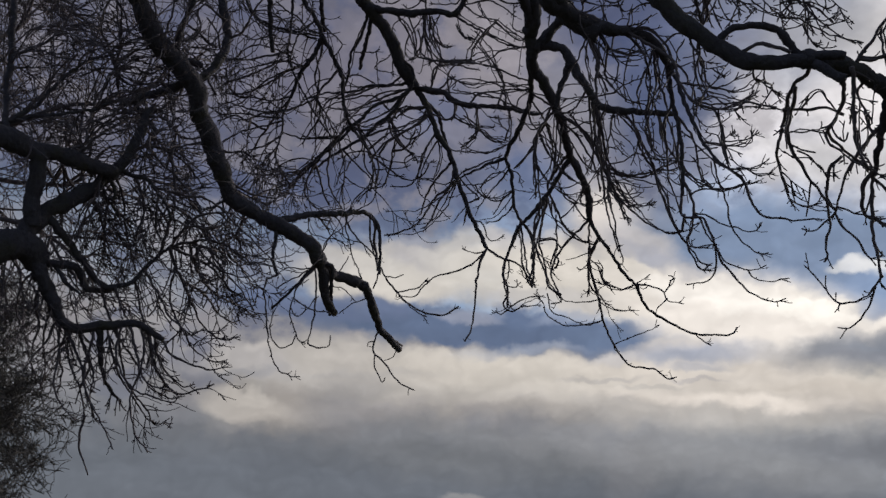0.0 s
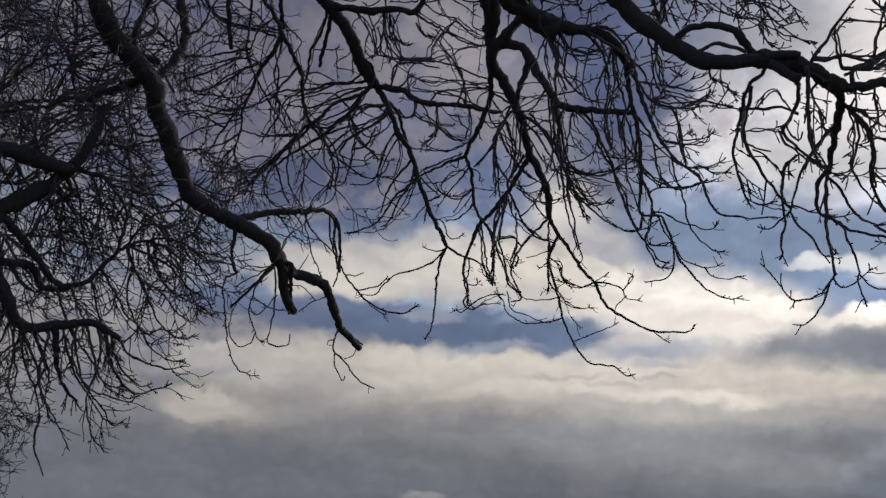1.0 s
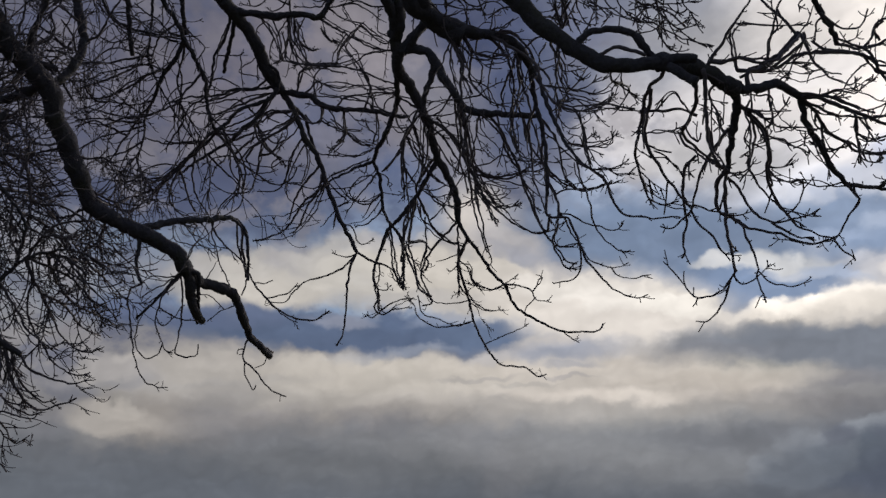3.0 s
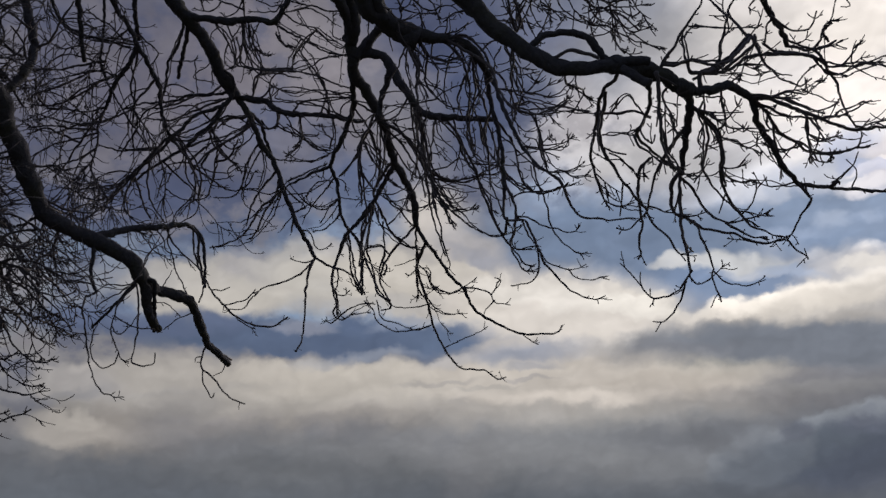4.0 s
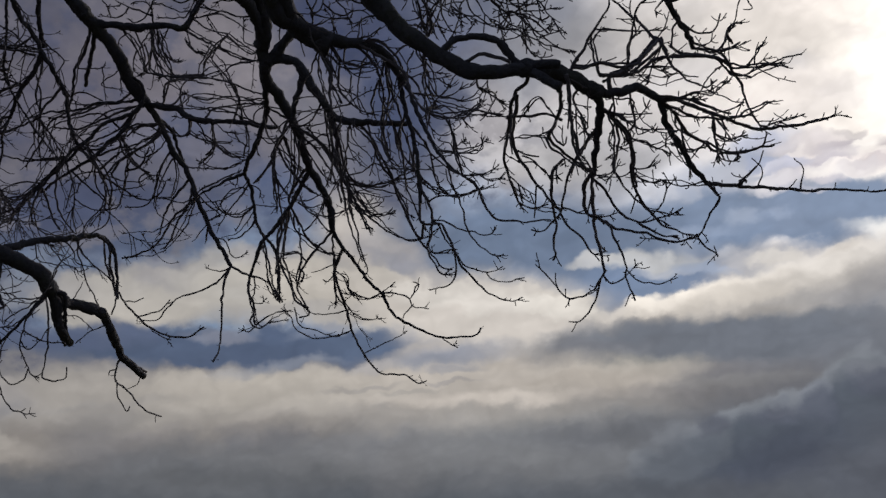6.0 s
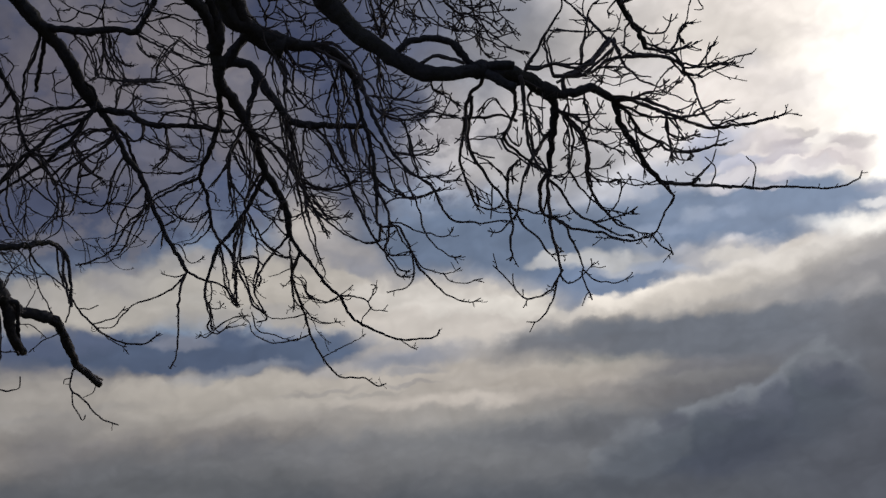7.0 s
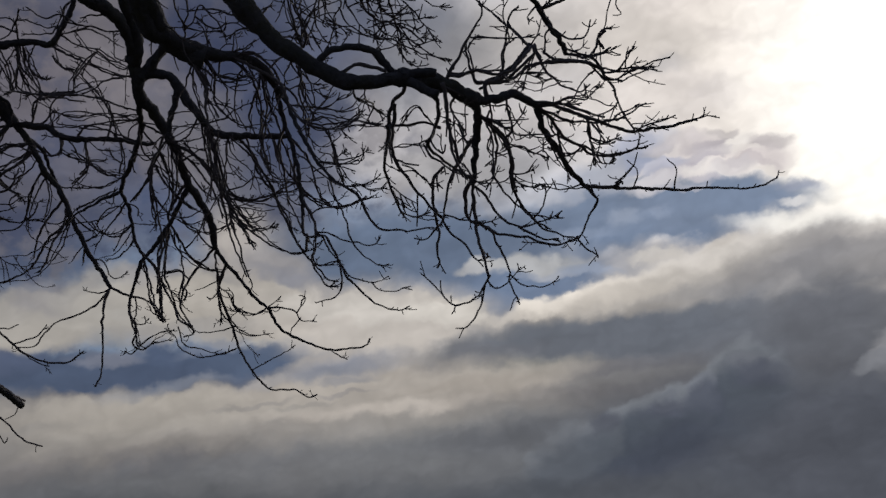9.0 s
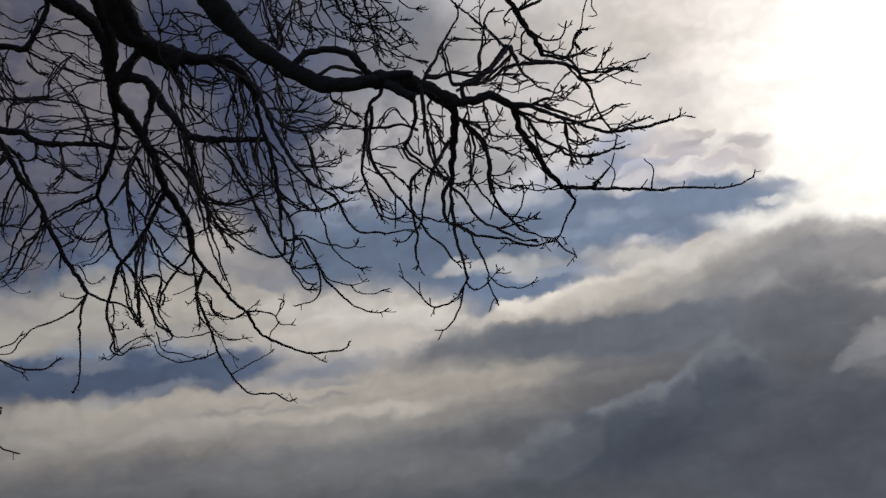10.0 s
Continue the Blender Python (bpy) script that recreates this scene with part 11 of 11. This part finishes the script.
# more shoots in the middle of the crown
branch(limb_t3, 0.0100, 0.0060, 3, (1.52, 9.28, 8.09), (1.61, 9.37, 7.86), (1.59, 9.46, 7.78), (1.64, 9.45, 7.57), (1.69, 9.49, 7.42), reach=0.15)
branch(limb_t3, 0.0090, 0.0050, 4, (1.56, 9.34, 8.13), (1.71, 9.40, 7.99), (1.79, 9.35, 7.92), (1.96, 9.30, 7.91), (2.15, 9.32, 8.00), reach=0.15)
branch(limb_t3, 0.0100, 0.0060, 4, (1.59, 9.29, 8.04), (1.66, 9.40, 7.81), (1.77, 9.46, 7.68), (1.84, 9.44, 7.49), reach=0.15)
branch(limb_t3, 0.0080, 0.0050, 3, (1.45, 9.33, 8.07), (1.50, 9.42, 7.90), (1.52, 9.50, 7.74), reach=0.15)
branch(limb_t3, 0.0090, 0.0050, 3, (1.52, 9.45, 7.64), (1.30, 9.48, 7.67), (1.18, 9.48, 7.60), reach=0.15)
branch(limb_t1, 0.0090, 0.0050, 3, (1.32, 11.02, 8.28), (1.60, 10.89, 8.37), (1.81, 10.88, 8.40), reach=0.15)
branch(limb_t3, 0.0100, 0.0060, 4, (2.51, 9.39, 8.17), (2.45, 9.45, 8.05), (2.42, 9.59, 7.92), (2.47, 9.60, 7.71), reach=0.15)
branch(limb_r1, 0.0100, 0.0050, 4, (1.84, 6.51, 6.16), (1.84, 6.55, 6.01), (1.81, 6.61, 5.91), (1.89, 6.72, 5.83), (1.83, 6.70, 5.75), reach=0.15)
branch(limb_t3, 0.0080, 0.0050, 3, (2.40, 9.52, 7.91), (2.65, 9.44, 7.93), (2.77, 9.41, 7.87), reach=0.15)
branch(limb_t3, 0.0070, 0.0050, 2, (1.91, 9.33, 8.22), (1.97, 9.29, 8.36), (1.95, 9.22, 8.45), reach=0.15)
branch(limb_t3, 0.0090, 0.0050, 3, (1.71, 9.28, 8.23), (1.65, 9.17, 8.43), (1.63, 9.15, 8.63), reach=0.15)
branch(limb_t3, 0.0080, 0.0050, 3, (1.44, 9.14, 8.30), (1.63, 9.07, 8.35), (1.81, 9.10, 8.37), (1.84, 8.99, 8.48), reach=0.15)
branch(limb_t3, 0.0080, 0.0050, 3, (1.68, 9.46, 7.75), (1.84, 9.48, 7.68), (1.89, 9.58, 7.52), (2.05, 9.47, 7.47), (2.22, 9.43, 7.47), reach=0.15)
branch(limb_t3, 0.0080, 0.0050, 3, (1.75, 9.46, 7.57), (1.94, 9.36, 7.64), (2.16, 9.31, 7.67), reach=0.15)
branch(limb_t3, 0.0100, 0.0060, 4, (2.19, 9.55, 8.09), (2.13, 9.65, 7.82), (2.20, 9.77, 7.62), (2.14, 9.92, 7.43), (2.17, 9.92, 7.22), (2.23, 9.92, 7.13), reach=0.15)
branch(limb_t3, 0.0100, 0.0060, 4, (2.25, 9.51, 8.11), (2.26, 9.60, 7.86), (2.36, 9.69, 7.76), reach=0.15)
branch(limb_t1, 0.0090, 0.0050, 4, (1.91, 10.39, 7.93), (1.92, 10.44, 7.74), (2.04, 10.49, 7.61), (2.17, 10.60, 7.50), (2.19, 10.61, 7.32), reach=0.15)
branch(limb_t3, 0.0090, 0.0050, 4, (2.41, 10.02, 7.73), (2.40, 10.14, 7.55), (2.36, 10.21, 7.34), (2.43, 10.21, 7.16), reach=0.15)
branch(limb_m1, 0.0115, 0.0060, 2, (-0.27, 11.96, 10.39), (-0.26, 12.07, 10.20), (-0.31, 12.17, 9.87), (-0.17, 12.16, 9.77), (0.05, 12.21, 9.78), (0.31, 12.16, 9.77), (0.49, 12.01, 9.79), (0.78, 11.97, 9.80), (0.99, 11.99, 9.86), reach=0.15)
branch(limb_m1, 0.0100, 0.0060, 2, (-0.63, 12.00, 10.40), (-0.51, 12.04, 10.27), (-0.41, 12.18, 10.05), (-0.38, 12.16, 9.87), (-0.42, 12.19, 9.75), reach=0.15)
branch(limb_m1, 0.0100, 0.0060, 2, (-0.22, 11.95, 10.38), (-0.17, 12.07, 10.06), (-0.05, 12.11, 9.82), (0.01, 12.25, 9.70), (0.11, 12.30, 9.55), (0.07, 12.28, 9.41), reach=0.15)
branch(limb_m1, 0.0090, 0.0050, 2, (-0.15, 11.95, 10.33), (-0.11, 12.04, 10.18), (-0.01, 12.10, 9.99), (0.10, 12.04, 9.88), reach=0.15)
branch(limb_m1, 0.0090, 0.0060, 2, (0.19, 11.92, 10.29), (0.25, 11.99, 10.05), (0.39, 12.05, 10.00), (0.50, 12.08, 9.88), (0.60, 12.05, 9.68), (0.69, 12.15, 9.48), (0.83, 12.31, 9.28), (0.84, 12.31, 9.15), reach=0.15)
branch(limb_m1, 0.0080, 0.0050, 2, (0.45, 11.74, 10.40), (0.59, 11.84, 10.20), (0.72, 11.86, 10.04), (1.00, 11.80, 9.86), reach=0.15)
branch(limb_m1, 0.0100, 0.0060, 2, (-0.90, 12.25, 9.98), (-0.89, 12.38, 9.76), (-0.87, 12.45, 9.50), reach=0.15)
branch(limb_m1, 0.0120, 0.0070, 3, (-0.47, 12.77, 9.81), (-0.71, 12.80, 9.76), (-0.98, 12.89, 9.82), (-1.21, 12.98, 9.80), (-1.47, 12.99, 9.68), reach=0.15)
branch(limb_m1, 0.0130, 0.0080, 3, (-0.46, 12.83, 9.74), (-0.80, 12.88, 9.73), (-1.02, 12.94, 9.63), (-1.27, 13.15, 9.50), (-1.39, 13.23, 9.37), reach=0.15)
branch(limb_m1, 0.0120, 0.0070, 3, (-0.46, 12.83, 9.74), (-0.66, 13.01, 9.45), (-0.71, 13.14, 9.30), (-0.60, 13.12, 9.06), (-0.42, 13.15, 8.90), reach=0.15)
branch(limb_m1, 0.0090, 0.0060, 2, (0.15, 12.72, 9.28), (0.31, 12.71, 9.15), (0.53, 12.78, 9.04), (0.74, 12.83, 8.89), (0.89, 12.74, 8.80), reach=0.15)
branch(limb_m1, 0.0080, 0.0050, 2, (0.44, 12.60, 9.33), (0.46, 12.72, 8.97), (0.37, 12.87, 8.87), (0.25, 12.91, 8.83), reach=0.15)
branch(limb_m1, 0.0150, 0.0130, 0, (0.05, 12.70, 9.59), (0.16, 12.76, 9.49), (0.19, 12.75, 9.39), (0.13, 12.77, 9.26), (0.03, 12.87, 9.29), (-0.06, 12.86, 9.41), reach=0.15)
branch(limb_m1, 0.0100, 0.0060, 2, (-0.67, 12.87, 9.44), (-0.43, 12.81, 9.45), (-0.17, 12.82, 9.45), reach=0.15)
branch(limb_c1, 0.0100, 0.0060, 2, (-0.68, 12.79, 8.99), (-0.43, 12.71, 9.12), (-0.22, 12.59, 9.17), (-0.15, 12.50, 9.26), reach=0.15)
branch(limb_m1, 0.0080, 0.0050, 2, (-0.39, 13.00, 9.26), (-0.34, 13.05, 9.10), (-0.46, 13.17, 9.05), reach=0.15)
branch(limb_m1, 0.0100, 0.0060, 2, (0.22, 13.05, 8.51), (0.16, 13.14, 8.40), (0.04, 13.20, 8.30), (-0.15, 13.21, 8.17), (-0.34, 13.34, 8.12), (-0.57, 13.44, 8.16), (-0.79, 13.41, 8.13), reach=0.15)
branch(limb_m1, 0.0100, 0.0060, 2, (0.20, 13.25, 8.56), (0.07, 13.40, 8.23), (-0.09, 13.57, 8.11), (-0.29, 13.66, 7.95), (-0.59, 13.65, 7.90), (-0.80, 13.73, 7.92), reach=0.15)
branch(limb_m1, 0.0090, 0.0060, 2, (0.18, 13.26, 8.54), (-0.01, 13.47, 8.23), (-0.17, 13.51, 8.04), (-0.36, 13.59, 8.02), (-0.47, 13.67, 8.09), (-0.55, 13.57, 8.22), reach=0.15)
branch(limb_m1, 0.0090, 0.0060, 2, (-0.01, 13.09, 9.04), (-0.03, 13.21, 8.74), (-0.14, 13.37, 8.62), (-0.33, 13.36, 8.62), reach=0.15)
branch(limb_m1, 0.0100, 0.0060, 2, (-0.22, 13.14, 9.00), (-0.32, 13.29, 8.71), (-0.36, 13.43, 8.57), (-0.30, 13.43, 8.40), (-0.16, 13.40, 8.25), (0.10, 13.51, 8.07), reach=0.15)
branch(limb_m1, 0.0100, 0.0060, 2, (0.27, 13.01, 8.54), (0.38, 13.08, 8.40), (0.52, 13.07, 8.22), (0.70, 13.04, 8.15), (0.94, 13.04, 8.27), (1.23, 13.00, 8.22), (1.36, 12.91, 8.14), reach=0.15)
branch(limb_m1, 0.0070, 0.0050, 2, (0.52, 13.37, 8.41), (0.27, 13.43, 8.41), (0.07, 13.52, 8.40), reach=0.15)
branch(limb_t1, 0.0080, 0.0050, 2, (0.89, 12.35, 7.85), (0.74, 12.49, 7.67), (0.62, 12.49, 7.60), (0.48, 12.50, 7.57), reach=0.15)
branch(limb_t1, 0.0090, 0.0060, 2, (1.12, 11.35, 8.05), (1.11, 11.48, 7.76), (1.15, 11.59, 7.63), (1.31, 11.51, 7.58), reach=0.15)
branch(limb_t1, 0.0090, 0.0060, 2, (1.35, 11.19, 7.37), (1.50, 11.24, 7.24), (1.68, 11.19, 7.12), (1.91, 11.11, 7.20), reach=0.15)
branch(limb_t1, 0.0090, 0.0060, 1.5, (1.10, 11.93, 7.04), (1.33, 11.90, 7.05), (1.37, 11.89, 6.93), (1.34, 11.94, 6.77), (1.38, 12.06, 6.71), reach=0.15)
branch(limb_t1, 0.0090, 0.0060, 1.5, (1.35, 12.12, 7.46), (1.47, 12.14, 7.29), (1.60, 12.20, 7.19), (1.88, 12.22, 7.13), (1.99, 12.11, 7.11), reach=0.15)
branch(limb_t1, 0.0100, 0.0060, 1.5, (1.24, 11.99, 6.36), (1.29, 12.04, 6.15), (1.49, 12.08, 6.07), (1.69, 12.12, 6.01), (1.83, 12.00, 6.01), reach=0.15)
branch(limb_m1, 0.0080, 0.0050, 1.5, (0.86, 13.72, 7.24), (0.90, 13.81, 7.02), (0.86, 13.93, 6.91), (0.68, 13.93, 6.84), reach=0.15)
branch(limb_t1, 0.0080, 0.0050, 1.5, (0.78, 12.22, 6.32), (0.87, 12.22, 6.23), (0.98, 12.15, 6.29), (1.12, 12.19, 6.37), (1.22, 12.13, 6.38), reach=0.15)


# more shoots along the lower edge
branch(limb_t1, 0.0100, 0.0060, 2, (1.87, 10.76, 7.33), (2.03, 10.85, 7.08), (2.19, 10.82, 6.87), (2.35, 10.82, 6.68), (2.54, 10.88, 6.63), (2.70, 10.82, 6.65), (2.75, 10.69, 6.65), reach=0.15)
branch(limb_t1, 0.0090, 0.0060, 2, (1.89, 11.22, 7.59), (2.19, 11.13, 7.47), (2.51, 11.04, 7.47), (2.66, 11.06, 7.48), reach=0.15)
branch(limb_t1, 0.0090, 0.0060, 1.5, (1.98, 12.53, 6.78), (2.15, 12.55, 6.67), (2.27, 12.47, 6.61), (2.37, 12.39, 6.64), reach=0.15)
branch(limb_t1, 0.0080, 0.0050, 1.5, (1.97, 12.74, 6.54), (2.17, 12.74, 6.43), (2.38, 12.60, 6.38), reach=0.15)
branch(limb_t1, 0.0080, 0.0050, 1.5, (1.86, 12.42, 6.96), (1.95, 12.41, 6.87), (1.99, 12.53, 6.77), (2.04, 12.51, 6.67), reach=0.15)
branch(limb_t1, 0.0070, 0.0050, 1, (2.55, 12.53, 6.67), (2.51, 12.59, 6.66), (2.40, 12.54, 6.70), reach=0.15)


def fringe(parent, count, longest, *points):
    """Thin shoots that hang from the underside of a limb and curl outwards."""
    line = smooth(points, 0.03)
    for k in range(count):
        start = line[np.random.randint(len(line))]
        twig(start, np.array((np.random.uniform(-0.35, 0.3), 0.45, -1)), longest * np.random.uniform(0.35, 1.0), np.random.uniform(0.006, 0.0085), twigs_of[parent], 1)


fringe(limb_lc, 15, 0.7, (-3.64, 10.02, 5.22), (-3.38, 10.11, 5.27), (-3.10, 10.19, 5.32), (-2.96, 10.25, 5.28), (-2.82, 10.33, 5.20))
fringe(limb_lc, 15, 0.75, (-3.96, 9.67, 5.73), (-3.84, 9.81, 5.52), (-3.76, 9.93, 5.33), (-3.64, 10.02, 5.22))
fringe(limb_lc, 12, 0.7, (-3.46, 10.10, 5.72), (-3.17, 10.23, 5.80), (-2.95, 10.25, 6.07), (-2.64, 10.27, 6.24), (-2.35, 10.34, 6.12))
fringe(limb_lc, 8, 0.85, (-4.30, 9.37, 5.62), (-4.14, 9.47, 5.70), (-3.96, 9.60, 5.60))

for ob, into in twigs_of.items():
    part("twig_spray", into, TWIG, ob, kind="stuff")


def cut_face(parent, place, along, radius):
    """The pale sawn end of a limb."""
    into = ([], [])
    a = np.array(along) / np.linalg.norm(along)
    p = np.array(place)
    tube(np.array([p - a * 0.02, p + a * 0.004, p + a * 0.010]), np.array([radius, radius, radius * 0.8]), 12, into)
    part("cut_face", into, WOOD, parent, "pale sawn end")


cut_face(limb_l1, (-1.254, 11.736, 6.010), (0.35, 0.87, -0.34), 0.042)
cut_face(limb_l1, (-0.540, 12.780, 5.917), (0.45, 0.83, -0.31), 0.036)
cut_face(limb_lc, (-2.822, 10.333, 5.198), (0.76, 0.44, -0.48), 0.024)
cut_face(limb_l1, (-3.670, 10.611, 8.153), (-0.65, 0.69, 0.32), 0.037)
cut_face(limb_c2, (-2.199, 11.753, 9.624), (0.04, 0.73, -0.68), 0.028)
cut_face(limb_m1, (-1.170, 12.896, 10.120), (-0.22, 0.94, -0.27), 0.022)

# ---- trees further off ----
def grow(start, along, length, radius, level, bearing, into, fine, thin):
    """A branch of a far tree, with its own branches; the last level goes into the mesh of fine twigs."""
    n = max(6, int(length / (0.2 if level > 1 else 0.09)))
    d = np.array(along) / np.linalg.norm(along)
    p = np.array(start)
    path, sway = [p], np.random.randn(3) * 0.06
    for i in range(n):
        s = i / n
        sway = sway * 0.7 + np.random.randn(3) * (0.07 if level > 1 else 0.11)
        d = d + sway + np.array((0, 0, (0.02 - 0.08 * s) * 10 / n if level > 1 else (-0.05 if s < 0.55 else 0.10)))
        d /= np.linalg.norm(d)
        p = p + d * length / n
        path.append(p)
    path = np.array(path)
    tube(path, np.linspace(radius, max(thin * 0.6, radius * 0.35), n + 1), 8 if radius > 0.05 else 4 if radius > 0.012 else 3, into if level > 1 else fine)
    if level == 0:
        return
    for k in range(bearing[level]):
        i = np.random.randint(int(n * 0.2), n + 1)
        tang = path[min(i + 1, n)] - path[max(i - 1, 0)]
        tang /= np.linalg.norm(tang)
        side = np.random.randn(3)
        side -= tang * (side @ tang)
        side /= np.linalg.norm(side)
        grow(path[i], tang * 0.75 + side * np.random.uniform(0.5, 0.9), length * np.random.uniform(0.35, 0.6), max(thin, radius * (0.5 if level > 1 else 0.6)), level - 1, bearing, into, fine, thin)


def far_tree(x, y, top, first, spread, limbs, bearing, bark, stout, thin, label, seed):
    """A bare tree: a trunk, rising and spreading limbs as parts, and its fine twigs."""
    np.random.seed(seed)
    foot = tagged(new("bare_tree"), label, "tree", "trees behind")
    foot.location = (x, y, 0)
    path = crooked(smooth([(0, 0, -0.2), (0.1, 0, first), (0.05, 0.1, (first + top) / 2), (0.2, 0.1, top)], 0.3), 0.12, 1.5)
    s = np.linspace(0, 1, len(path))
    into = ([], [])
    tube(path, (0.03 * top) * (1 - 0.85 * s), 12, into)
    part("trunk", into, bark, foot)
    fine = ([], [])
    for k in range(limbs):
        z = first + (top - first) * (k + np.random.rand()) / limbs * 0.95
        a = k * 2.4 + np.random.uniform(-0.4, 0.4)
        i = int(np.argmin(abs(path[:, 2] - z)))
        high = (z - first) / (top - first)
        reach = spread * (1.1 - 0.55 * high) * min(1, 0.6 + 2 * high) * np.random.uniform(0.8, 1.1)
        into = ([], [])
        grow(path[i], (math.cos(a), math.sin(a), 0.25 + 0.8 * high), reach, stout * top * (1 - 0.5 * high), 3, bearing, into, fine, thin)
        part("limb", into, bark, foot)
    part("twig_spray", fine, bark, foot, kind="stuff")


far_tree(-10.2, 17.0, 18.0, 10.0, 6.2, 36, (0, 6, 9, 8), TWIG, 0.004, 0.008, "leafless tree with a dense crown of fine twigs, on grass", 11)
far_tree(-12.9, 27.0, 11.4, 4.0, 3.5, 32, (0, 6, 6, 8), FAR_TWIG, 0.0035, 0.013, "distant leafless tree with a close grey-brown crown, on grass", 12)
far_tree(-15.9, 33.0, 13.4, 4.0, 4.2, 28, (0, 6, 6, 8), FAR_TWIG, 0.0035, 0.015, "distant leafless tree with a close grey-brown crown, on grass", 13)
